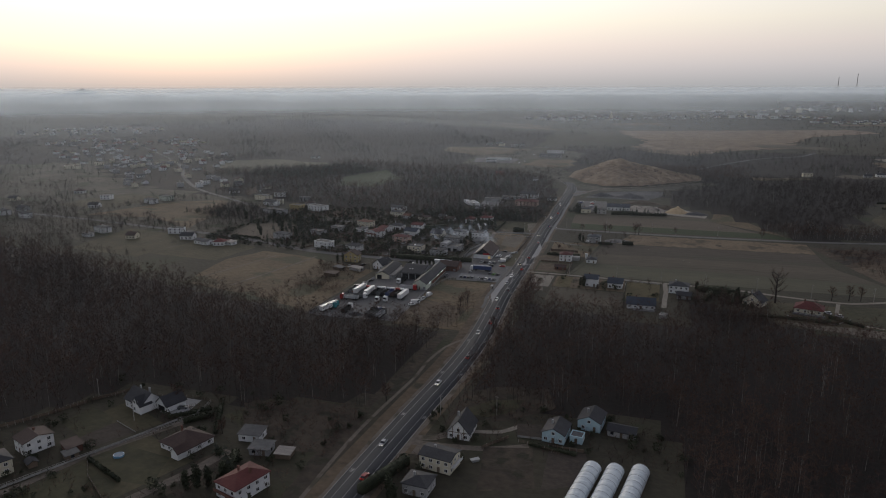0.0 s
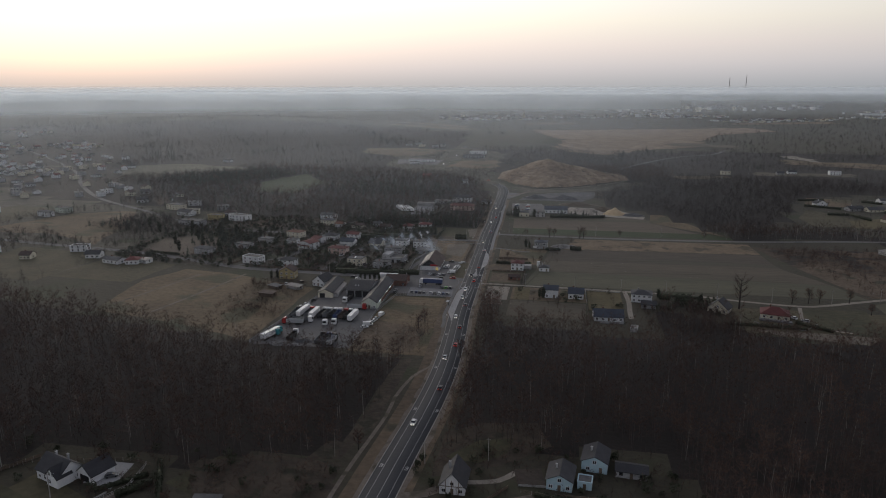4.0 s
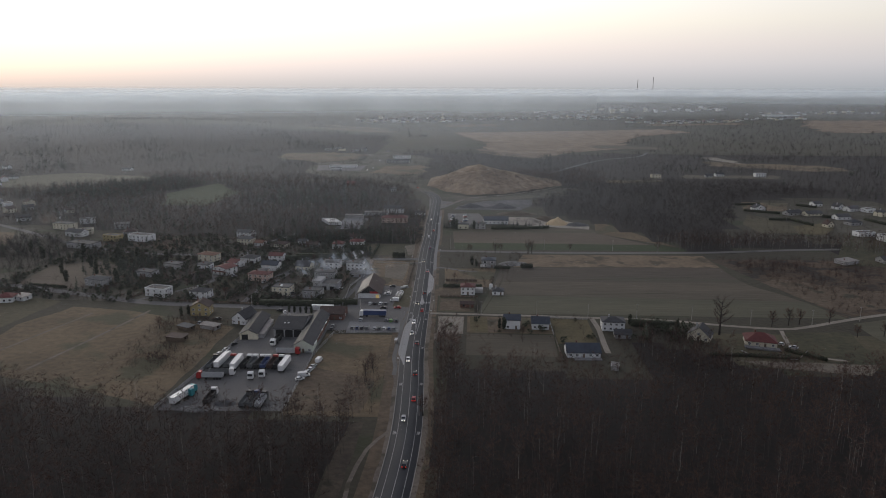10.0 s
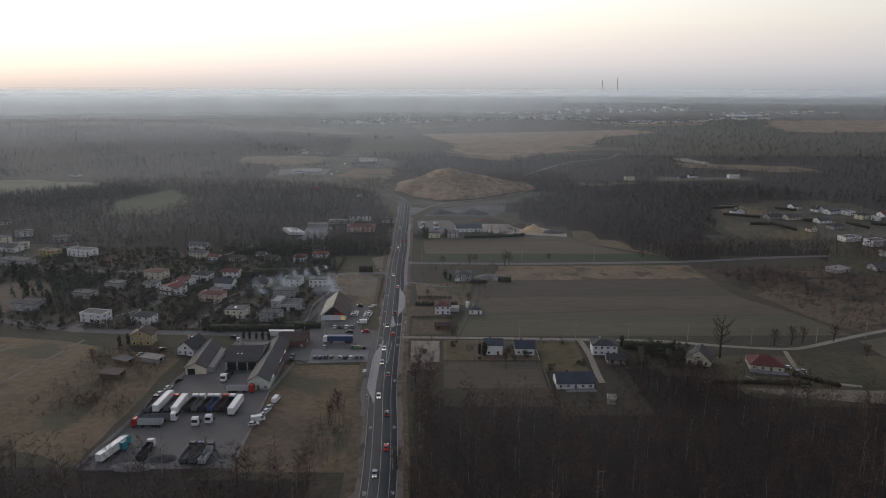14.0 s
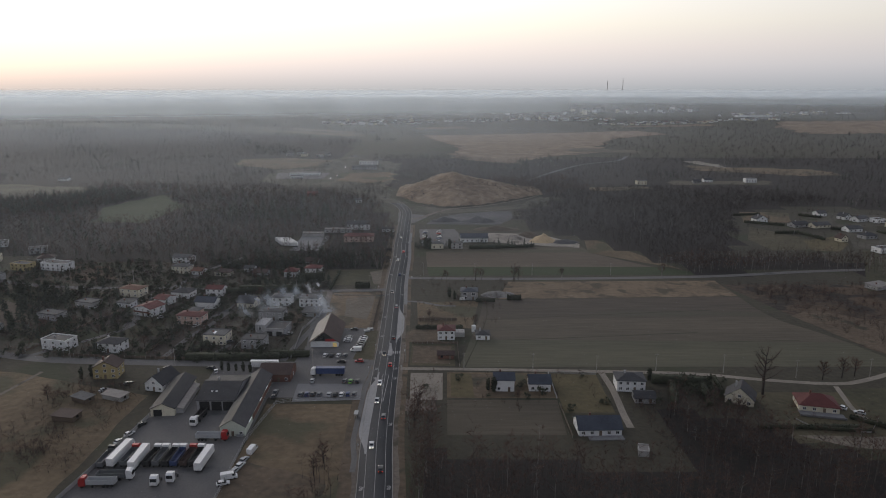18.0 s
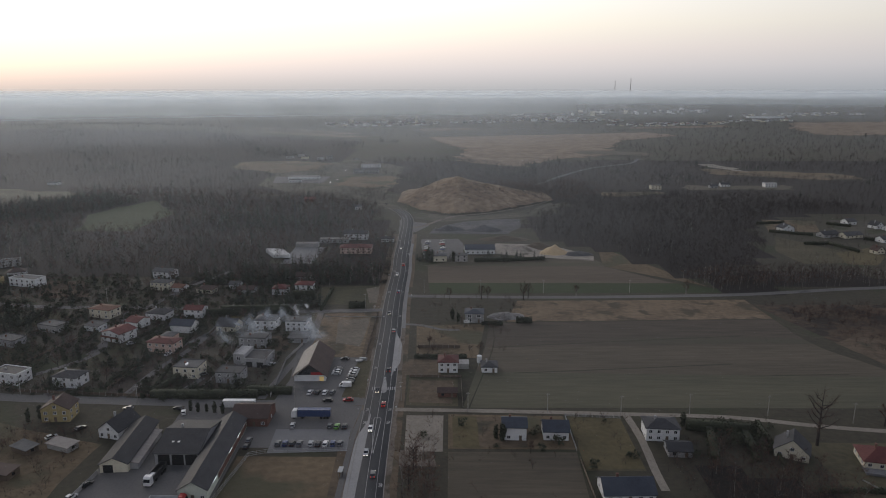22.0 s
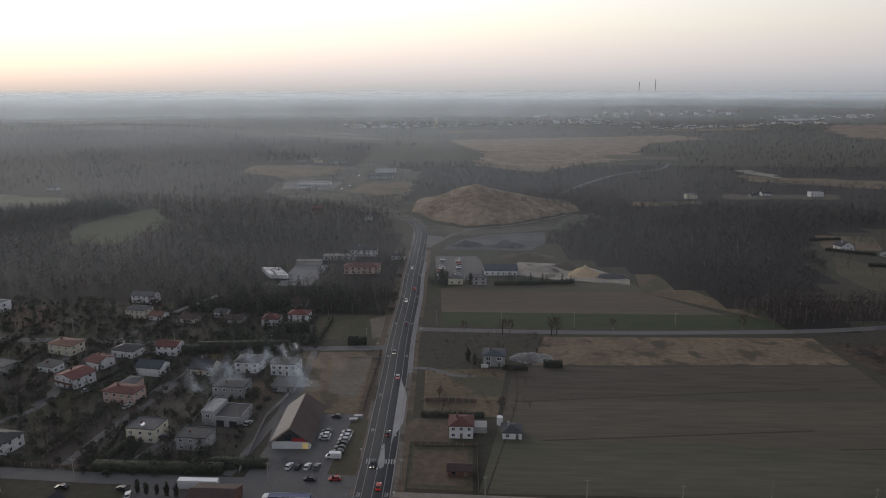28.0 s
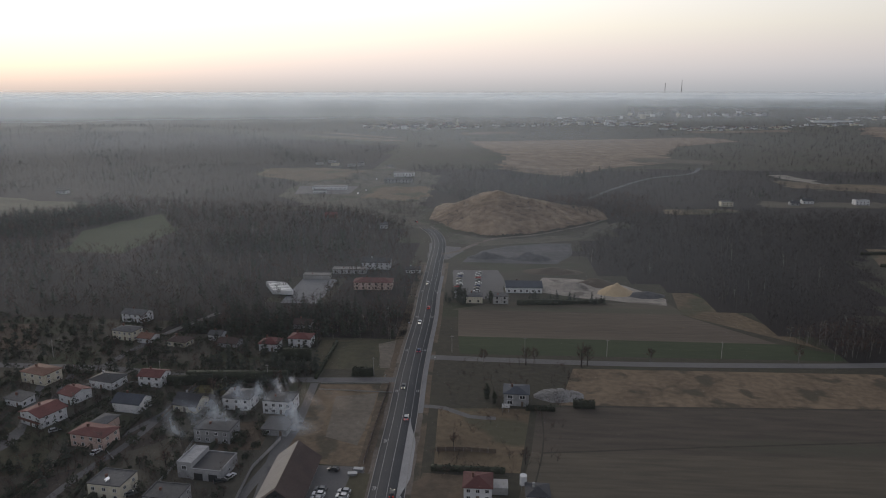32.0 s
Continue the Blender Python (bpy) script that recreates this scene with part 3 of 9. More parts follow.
# traffic island and zebra crossing
isl = Shape()
outline = [(-0.3, -9), (0.3, -9), (1.3, 4), (1.0, 7), (0.3, 8), (-0.3, 8), (-1.0, 7), (-1.3, 4)]
n_ = len(outline)
isl.add([(x, y, 0.09) for x, y in outline] + [(x, y, 0.26) for x, y in outline], [tuple(range(n_)), tuple(range(2 * n_ - 1, n_ - 1, -1))] + [(i, (i + 1) % n_, (i + 1) % n_ + n_, i + n_) for i in range(n_)])
part("traffic_island", isl, COBBLE, road, "pale paved traffic island", pose(-48.8, 458.2, 0, 0, 0, 183))
edge = [(-0.15, -16), (0.25, -16), (1.5, 10), (1.2, 12), (-1.2, 12), (-1.5, 10)]
lines = Shape()
for (x0_, y0_), (x1_, y1_) in zip(edge, edge[1:] + edge[:1]):
    d_ = math.hypot(x1_ - x0_, y1_ - y0_)
    nx_, ny_ = -(y1_ - y0_) / d_ * 0.11, (x1_ - x0_) / d_ * 0.11
    lines.add([(x0_ - nx_, y0_ - ny_, 0.112), (x1_ - nx_, y1_ - ny_, 0.112), (x1_ + nx_, y1_ + ny_, 0.112), (x0_ + nx_, y0_ + ny_, 0.112)], [(0, 1, 2, 3)])
part("painted_island", lines, PAINT, road, "white painted outline of a traffic island", pose(-48.2, 415, 0, 0, 0, 2))
stripe = Shape().box(-0.25, 0.25, -1.6, 1.6, 0.09, 0.112).mesh("crossing_stripe", PAINT)
for x_ in (-5.0, -4.0, -3.0, -2.0, 2.0, 3.0, 4.0, 5.0):
    part("crossing_stripe", stripe, PAINT, road, at=pose(-48.9 + x_, 455, 0, 0, 0, 3))
# painted bicycles on the cycle lanes
bike = Shape()
for cx in (-0.55, 0.55):
    for i in range(10):
        a0, a1 = 2 * math.pi * i / 10, 2 * math.pi * (i + 1) / 10
        bike.add([(0.45 * math.sin(a0), cx + 0.42 * math.cos(a0), 0.106), (0.45 * math.sin(a1), cx + 0.42 * math.cos(a1), 0.106),
                  (0.25 * math.sin(a1), cx + 0.24 * math.cos(a1), 0.106), (0.25 * math.sin(a0), cx + 0.24 * math.cos(a0), 0.106)], [(0, 1, 2, 3)])
bike.box(0.3, 0.5, -0.5, 0.55, 0.09, 0.107).box(-0.1, 0.55, -0.1, 0.08, 0.09, 0.107).box(0.4, 0.75, 0.4, 0.55, 0.09, 0.107)
bike = bike.mesh("cycle_marking", PAINT)
cp, cd = curve_points(NEAR_ROAD, 1.0)
for y_ in list(range(108, 425, 45)) + [434, 478, 510, 555, 604, 658, 712, 762]:
    k = int(np.argmin(np.abs(cp[:, 1] - y_)))
    for s_ in (-4.7, 4.7):
        q = cp[k] + np.array([cd[k, 1], -cd[k, 0]]) * s_
        part("cycle_marking", bike, PAINT, road, at=pose(q[0], q[1], 0, 0, 0, math.degrees(math.atan2(-cd[k, 0], cd[k, 1]))) @ Matrix.Scale(1.3, 4))

# side roads, lanes and tracks
ribbon("side_road", [(-54.3, 441.7), (-80.6, 439.6), (-121.2, 439.6), (-172, 441.7), (-222.8, 445.8), (-273.8, 461.2), (-334.9, 477.7), (-426.5, 490.4), (-518.2, 504.1), (-650.7, 515.9)], -3.4, 3.4, 0.07, OLDASPHALT, "worn grey asphalt side street")
ribbon("side_road", [(-59.9, 567.1), (-102, 563.8), (-150.2, 562.6), (-202.6, 569.9), (-278.9, 572), (-345.8, 594), (-438, 653), (-540, 720), (-640, 820), (-740, 940), (-900, 1090), (-1130, 1280), (-1448, 1499), (-1733, 1727)], -2.8, 2.8, 0.07, OLDASPHALT, "worn grey asphalt village street")
ribbon("side_road", [(-204.7, 571), (-201, 592.3), (-195.4, 619.1), (-180.7, 656.9)], -2.0, 2.0, 0.07, OLDASPHALT, "narrow worn asphalt lane between gardens")
ribbon("side_road", [(-46.7, 595.9), (-19.9, 594.9), (41.9, 594), (103.8, 596.3), (176.1, 601.9), (248.8, 615), (330, 624), (450, 640)], -3.0, 3.0, 0.07, OLDASPHALT, "grey asphalt side road past the fields")
ribbon("side_road", [(-42.1, 434.5), (0.5, 433.4), (51.2, 431.4), (95.3, 428.9), (127.4, 421.8), (156.2, 417.7), (171.5, 421), (199.6, 434), (227.8, 445.8), (275, 462), (320, 474)], -1.6, 1.6, 0.07, GRAVEL, "narrow pale farm lane beside the field")
ribbon("side_road", [(53.2, 430.4), (54.2, 409.8), (53.1, 389.2), (53, 375.9)], -1.5, 1.5, 0.07, GRAVEL, "pale gravel drive to a house")
ribbon("side_road", [(-58, 818), (-46, 828), (-31, 858), (-14, 882), (21, 900), (56, 931), (95, 976), (108, 1005), (112, 1036)], -2.2, 2.2, 0.35, SOIL, "pale haul road at the foot of the spoil heap")
ribbon("side_road", [(-233.9, 445.8), (-207.9, 476.7), (-198, 497.4), (-208.8, 523.6), (-230.3, 570.9)], -1.7, 1.7, 0.07, OLDASPHALT, "narrow lane between the gardens")
ribbon("side_road", [(-101, 443.7), (-97.1, 476.7), (-93.3, 513.2), (-96.8, 560.6)], -1.8, 1.8, 0.06, OLDASPHALT, "narrow lane behind the shop")
ribbon("side_road", [(-161.8, 443.7), (-159.1, 476.7), (-152.4, 507.9), (-150.1, 560.5)], -1.6, 1.6, 0.06, OLDASPHALT, "narrow worn lane between the gardens")
ribbon("side_road", [(-177.1, 96.8), (-157.9, 105.8), (-148.8, 132.9), (-129.5, 170.2)], -1.7, 1.7, 0.06, SOIL, "sandy lane along the garden fence")
ribbon("side_road", [(-119.7, 101.6), (-113.6, 116.7), (-105.5, 135.8), (-101.4, 151.9)], -2.2, 2.2, 0.06, SOIL, "earth drive to the bungalow")
ribbon("side_road", [(-38.8, 178), (-25.7, 178.9), (-8.5, 181.9), (4.6, 187.9)], -1.8, 1.8, 0.06, SOIL, "sandy drive to the houses")
ribbon("side_road", [(-60.5, 121.5), (-61.5, 180), (-57.6, 235), (-58.2, 252), (-55.4, 275), (-49.0, 289)], -0.8, 0.8, 0.06, SOIL, "sandy track beside the verge")

# fields and yards
F = sheet
F("field", [(-95.6, 300.8), (-53.5, 300.8), (-56.5, 396.4), (-96.7, 396.4)], 0.02, DRY, "rough dry grass plot beside the road")
F("field", [(-93.1, 493.3), (-62.5, 491.2), (-63, 561.8), (-93.7, 559.6)], 0.02, STRAW, "dry straw-coloured building plot")
F("field", [(-106.2, 577.6), (-65.1, 577.7), (-67.5, 619.5), (-106.6, 616.1)], 0.02, LAWN, "rough green plot")
F("field", [(-13.7, 436.5), (204, 438), (193, 470), (-7, 474)], 0.02, FIELD_G, "dull green winter crop field beside the lane")
F("field", [(-7, 474), (193, 470), (172, 512), (-1, 506)], 0.02, FIELD, "brownish winter crop field strip")
F("field", [(-1, 506), (172, 512), (169.5, 552), (3.7, 543.9)], 0.02, FIELD_D, "dark brown winter field strip")
F("field", [(204, 440), (330, 482), (345, 580), (168, 580)], 0.015, SCRUBLAND, "rough brown fallow field")
F("field", [(12.9, 546), (169, 553), (168, 590), (23.3, 586.5)], 0.025, STRAW, "dry straw-coloured field strip")
F("field", [(-32.3, 601.3), (176.2, 606.2), (135.2, 627.6), (-34.4, 627.1)], 0.02, CROP, "green crop strip along the road")
F("field", [(-34.4, 627.1), (135.2, 627.6), (96.4, 674.2), (-36.7, 673.7)], 0.02, PLOUGH, "brown ploughed field")
F("field", [(-40.8, 673.7), (99.6, 674.2), (94.6, 696.1), (-9.7, 692.4)], 0.02, FIELD, "grassy field edge")
F("field", [(96.4, 674.2), (155.8, 620.1), (135.9, 668.9), (105.6, 740.3)], 0.02, DRY, "rough grass slope at the wood's edge")
F("field", [(-36.1, 491.2), (-5.6, 491.3), (0.6, 541.8), (-38.3, 539.6)], 0.02, DRY, "dry weedy plot")
F("field", [(-38, 438.6), (-15.7, 437.6), (-15.7, 466.5), (-38.1, 466.4)], 0.02, LAWN, "small green garden plot")
F("field", [(-36, 400.5), (-21.8, 400.5), (-21.8, 429.3), (-37, 429.3)], 0.035, GRAVEL, "bare sandy plot beside the road")
F("field", [(-19.8, 402.6), (28.8, 402.6), (26.9, 429.3), (-19.8, 430.4)], 0.02, DRY, "brown garden ground")
F("field", [(-19.8, 369.8), (26.7, 369.8), (27.8, 400.5), (-19.8, 400.5)], 0.03, FIELD, "dull green paddock beside the wood")
F("field", [(28.8, 388.2), (50, 388.2), (50.2, 427.3), (28.9, 429.3)], 0.02, LAWN, "yellowish garden lawn")
F("field", [(113.6, 363.6), (202.8, 375.9), (203.1, 408.7), (113.9, 408.7)], 0.02, LAWN, "green lawn round the house")
F("field", [(-173.9, 152.1), (-151.8, 142), (-139.6, 162.1), (-166.8, 174.3)], 0.02, LAWN, "dull garden lawn")
F("field", [(-151.8, 121.8), (-119.6, 113.7), (-109.5, 141.8), (-141.7, 154.1)], 0.02, LAWN, "dull green garden lawn with a pool")
F("field", [(-31, 131.5), (9.3, 131.4), (21.7, 181.8), (-10.5, 186)], 0.02, GRASS, "brown garden ground")
F("field", [(-425.8, 397), (-349.6, 386.5), (-345, 463.4), (-436.6, 479.1)], 0.05, LAWN, "green garden ground")
patch("field", [(-266, 338), (-196, 322), (-152, 306), (-151, 404), (-186, 416), (-222, 428), (-262, 436), (-276, 400)], 0.02, DRY, "dry brown meadow behind the lorry yard", cell=3, ragged=2)
ribbon("field_furrow", [(-230, 340), (-222.5, 374), (-216.7, 403), (-212, 430)], -0.9, 0.9, 0.06, SOIL, "dark furrow across the dry meadow", category="furrow")
ribbon("field_furrow", [(-262, 350), (-254, 384), (-244, 424)], -0.7, 0.7, 0.045, SOIL, "brown ploughed stripe in the meadow", category="furrow")
patch("field", [(-348, 400), (-282, 396), (-276, 446), (-340, 462)], 0.02, LAWN, "green allotment ground with beds", cell=3, ragged=2)
patch("field", [(-330, 482), (-285, 472), (-262, 506), (-300, 548), (-336, 530)], 0.02, PLOUGH, "dark dug allotment ground", cell=3, ragged=2)
patch("field", [(-408, 888), (-378, 985), (-318, 894), (-322, 800), (-372, 806)], 0.05, CROP, "green crop field among the woods", cell=5, ragged=3)
patch("field", [(-693, 1050), (-640, 1086), (-466, 1030), (-478, 992), (-594, 899), (-690, 960)], 0.1, FIELD_G, "pale green meadow among the woods", cell=4)
patch("field", [(-535, 522), (-457, 531), (-384, 494), (-398, 560), (-445, 652), (-500, 620)], 0.05, DRY, "brown meadow beside the street", cell=5, ragged=5)
patch("field", [(-620, 560), (-545, 560), (-520, 640), (-600, 660)], 0.05, LAWN, "dull green meadow beside the street", cell=4)
patch("field", [(-400, 1424), (-310, 1440), (-232, 1395), (-240, 1290), (-300, 1260), (-390, 1330)], 0.3, DRY, "brown meadow behind the depot", cell=5)
patch("field", [(-178, 1112), (-130, 1090), (-95, 1130), (-110, 1215), (-176, 1226)], 0.3, DRY, "rough brown ground beside the road", cell=5)
patch("field", [(-81, 2077), (150, 2160), (380, 2207), (560, 2260), (620, 2120), (420, 1960), (330, 1700), (308, 1566), (200, 1470), (94, 1339), (40, 1370), (-10, 1451), (10, 1600), (-40, 1800)], 0.5, HEAP, "wide tawny grass plateau", cell=8, ragged=16)
ribbon("side_road", [(100, 1120), (150, 1220), (220, 1330), (300, 1400), (340, 1490)], -3.5, 3.5, 0.6, SLATE, "grey spoil track at the foot of the plateau", step=20)
patch("field", [(-860, 2330), (-560, 2270), (-301, 2150), (-280, 2185), (-540, 2320), (-830, 2372)], 0.8, STRAW, "pale brown field strip between the woods", cell=9, ragged=8)
patch("field", [(-560, 2060), (-300, 2010), (-230, 2075), (-420, 2150)], 0.8, DRY, "brown field between the woods", cell=9)
patch("field", [(1010, 2110), (1838, 2050), (1900, 2455), (1136, 2524), (1040, 2330)], 1.0, HEAP, "tawny slope in the distance", cell=14, ragged=30)
patch("field", [(395, 1250), (428, 1237), (520, 1185), (600, 1200), (590, 1262), (470, 1300), (400, 1330)], 0.4, DRY, "brown meadow among the woods", cell=5)
patch("field", [(418, 1390), (440, 1296), (462, 1290), (448, 1400)], 0.5, GRAVEL, "strip of pale rubble among the woods", cell=5)
patch("field", [(170, 1026), (186, 1018), (255, 1045), (250, 1062), (180, 1056)], 0.3, DRY, "small brown clearing", cell=4)
patch("field", [(300, 1075), (440, 1090), (450, 1120), (300, 1118)], 0.3, FIELD, "garden ground among the woods", cell=4)
patch("field", [(-110, 2330), (60, 2380), (40, 2440), (-120, 2400)], 1.0, DRY, "brown field before the town", cell=12)
patch("field", [(560, 2420), (900, 2420), (880, 2510), (580, 2500)], 1.0, STRAW, "pale field before the village", cell=12)
patch("field", [(230, 1560), (380, 1540), (390, 1620), (260, 1640)], 1.0, FIELD, "grey-green clearing", cell=9)
patch("village_ground", [(-340, 450), (-98, 444), (-96, 556), (-100, 612), (-236, 636), (-340, 606)], 0.012, PLOT, "patchy garden ground of the village", "ground", cell=6, ragged=3)
patch("village_ground", [(-720, 500), (-520, 440), (-345, 400), (-345, 610), (-430, 664), (-560, 730), (-640, 820), (-1000, 1200), (-1350, 1420), (-1420, 1340), (-1080, 1000), (-900, 780)], 0.012, PLOT, "patchy ground of the western village", "ground", cell=9, ragged=12)
patch("rough_ground", [(-300, 1250), (-290, 1120), (-230, 1040), (-150, 1000), (-100, 935), (-72, 920), (-95, 1010), (-100, 1110), (-100, 1340), (-200, 1460), (-240, 1400)], 0.15, PLOT, "rough brownish ground round the depots", "ground", cell=6, ragged=8)
patch("rough_ground", [(-60, 870), (-30, 850), (60, 880), (120, 960), (110, 1010), (90, 960), (60, 905), (0, 884), (-50, 900)], 0.1, PLOT, "rough ground at the foot of the spoil heap", "ground", cell=4, ragged=4)
F("yard", [(-149, 301.8), (-95.5, 303.8), (-97.8, 404.6), (-142.3, 404.6)], 0.05, OLDASPHALT, "worn grey asphalt lorry yard", "yard")
F("yard", [(-129.1, 402.6), (-58.3, 402.6), (-56.3, 437.6), (-131.4, 437.5)], 0.052, OLDASPHALT, "grey asphalt forecourt", "yard")
F("yard", [(-86.6, 398.5), (-57.2, 400.5), (-58.3, 417), (-87.7, 417)], 0.056, PAVING, "grey paved car park", "yard")
F("yard", [(-94.9, 441.7), (-58.3, 441.7), (-60.5, 491.2), (-91, 491.2)], 0.05, OLDASPHALT, "grey asphalt car park of the shop", "yard")
F("yard", [(-66.5, 445.8), (-56.3, 445.8), (-57.9, 487.1), (-64.6, 487.1)], 0.06, LAWN, "grass strip beside the car park", "lawn")
patch("yard", [(-40.9, 696.7), (-7.6, 696.8), (-8, 740), (-11.9, 770), (-45.5, 769.8)], 0.05, OLDASPHALT, "grey asphalt yard with parked vehicles", "yard", cell=3, ragged=2.5)
patch("yard", [(11.2, 716), (40, 704), (60, 700), (92, 690), (96, 704), (74, 736), (52, 748), (20, 752)], 0.05, SAND, "pale sand and gravel depot ground", "yard", cell=3, ragged=2.5)
F("yard", [(-150, 678.8), (-126.1, 678.9), (-124.9, 736.1), (-151, 736)], 0.05, PAVING, "pale concrete parking ground", "yard")
patch("yard", [(-41, 793), (34.5, 792), (50, 830), (52, 868), (28, 866), (-4, 852), (-26, 832)], 0.1, SLATE, "grey colliery spoil ground", "yard", cell=3, ragged=2.5)
F("yard", [(-274, 1141), (-202.6, 1141), (-204.3, 1215), (-287.3, 1214)], 0.34, OLDASPHALT, "pale paved depot ground", "yard")
F("yard", [(-46.1, 390.3), (-23.8, 390.3), (-25.9, 402.6), (-46.1, 400.5)], 0.02, SOIL, "sandy ground", "verge")
F("yard", [(-36.8, 169.9), (-20.7, 169.8), (-20.6, 179.9), (-36.8, 180)], 0.02, SOIL, "sandy forecourt", "yard")
F("yard", [(-147.7, 170.2), (-135.6, 168.2), (-137.6, 184.3), (-147.6, 184.3)], 0.05, COBBLE, "pale paved forecourt of a house", "yard")
land("spoil_heap", steps((-100, 112, 2)), steps((880, 1090, 2)), lambda x, y: 1.1 + 0.35 * wave(x, y, 2.6, 3) + 0.5 * wave(x, y, 6, 2), HEAP, "tawny grassed spoil heap beside the road", "hill",
     inside=lambda x, y: spoil(x, y) > 0.6 + 0.5 * wave(x, y, 7, 3))
for name_, x_, y_, rx_, ry_, h_, m_, lab in (("sand_mound", 65.6, 716.9, 12, 9, 7, ORE, "steep yellow sand heap on the depot"), ("sand_mound", 38.4, 730.1, 16, 8, 3.5, SAND, "low pale sand heap on the depot"),
                                             ("sand_mound", 55.2, 736.8, 14, 9, 5, PLOUGH, "brown earth heap on the depot"), ("spoil_mound", 84.4, 712.6, 12, 8, 3, SLATE, "grey rubble mound beside the sand"),
                                             ("spoil_mound", -20.4, 810.4, 16, 7, 5, SLATE, "dark spoil mound beside the track"), ("spoil_mound", 13.4, 808.3, 18, 9, 6, SLATE, "grey spoil mound beside the track"), ("spoil_mound", 28.1, 767.9, 22, 9, 4, PLOUGH, "reddish earth bank behind the hall"),
                                             ("stone_mound", 14, 555.6, 11, 7, 1.6, RUBBLE, "pale demolition rubble beside the house"), ("stone_mound", -130.9, 303.9, 8, 3, 1.5, RUBBLE, "pale rubble at the yard's edge"), ("spoil_mound", -121.8, 309.9, 5, 3.5, 1.6, SLATE, "dark gravel mound in the yard")):
    gx, gy = np.meshgrid(np.linspace(-1.15, 1.15, 24), np.linspace(-1.15, 1.15, 20))
    q = np.hypot(gx, gy) * (1 + 0.10 * wave(gx * 40 + x_, gy * 40, 9, 3))
    gz = h_ * np.clip(1 - q, 0, 1) ** 0.9 * (1 + 0.18 * wave(gx * 60, gy * 60 + y_, 7, 2)) - 0.05
    if "stone" in name_:
        gz = gz + np.where(q < 0.95, np.random.rand(*gz.shape) * 0.7, 0)
    v_ = np.stack([gx * rx_ + x_, gy * ry_ + y_, gz], -1).reshape(-1, 3)
    i_ = (np.arange(19)[:, None] * 24 + np.arange(23)[None]).ravel()
    big_mesh(name_, v_, np.concatenate([np.stack([i_, i_ + 1, i_ + 25], 1), np.stack([i_, i_ + 25, i_ + 24], 1)]), m_, lab, "heap", "")

# ---- houses ----
CLEAR_SPOTS = []          # x, y, radius of what stands where no tree may grow
pane_mesh = Shape().box(-0.5, 0.5, -0.02, 0.03, 0, 1).mesh("pane", GLASS)
lit_mesh = Shape().box(-0.5, 0.5, -0.02, 0.03, 0, 1).mesh("pane", LAMP_Y)
frame_mesh = Shape().box(-0.58, -0.46, -0.07, 0.05, -0.06, 1.06).box(0.46, 0.58, -0.07, 0.05, -0.06, 1.06).box(-0.46, 0.46, -0.07, 0.05, -0.06, 0.04).box(-0.46, 0.46, -0.07, 0.05, 0.96, 1.06).box(-0.04, 0.04, -0.06, 0.05, 0.04, 0.96).mesh("window", FRAME)
door_mesh = Shape().box(-0.5, 0.5, -0.06, 0.05, 0, 1).mesh("door", WOODWALL)
gate_mesh = Shape().box(-0.5, 0.5, -0.06, 0.05, 0, 1).mesh("garage_door", DARK)


def window_at(parent, x, y, z, w, h, rot, lit=False, frame=True):
    m = pose(x, y, z, 0, 0, rot) @ Matrix.Diagonal((w, 1, h, 1))
    if frame:
        f = part("window", frame_mesh, FRAME, parent, at=m)
        part("pane", lit_mesh if lit else pane_mesh, GLASS, f)
    else:
        part("window", lit_mesh if lit else pane_mesh, GLASS, parent, at=m)


def gable(w, h, rh, over=0.0, thick=0.0):
    """The profile of a gabled wall, or with thick of the roof on it."""
    if not thick:
        return [(-w / 2, 0), (w / 2, 0), (w / 2, h), (0, h + rh), (-w / 2, h)]
    k = rh / (w / 2)
    a, e = w / 2 + over, h - over * k
    return [(-a, e), (0, h + rh), (a, e), (a, e + thick), (0, h + rh + thick), (-a, e + thick)]


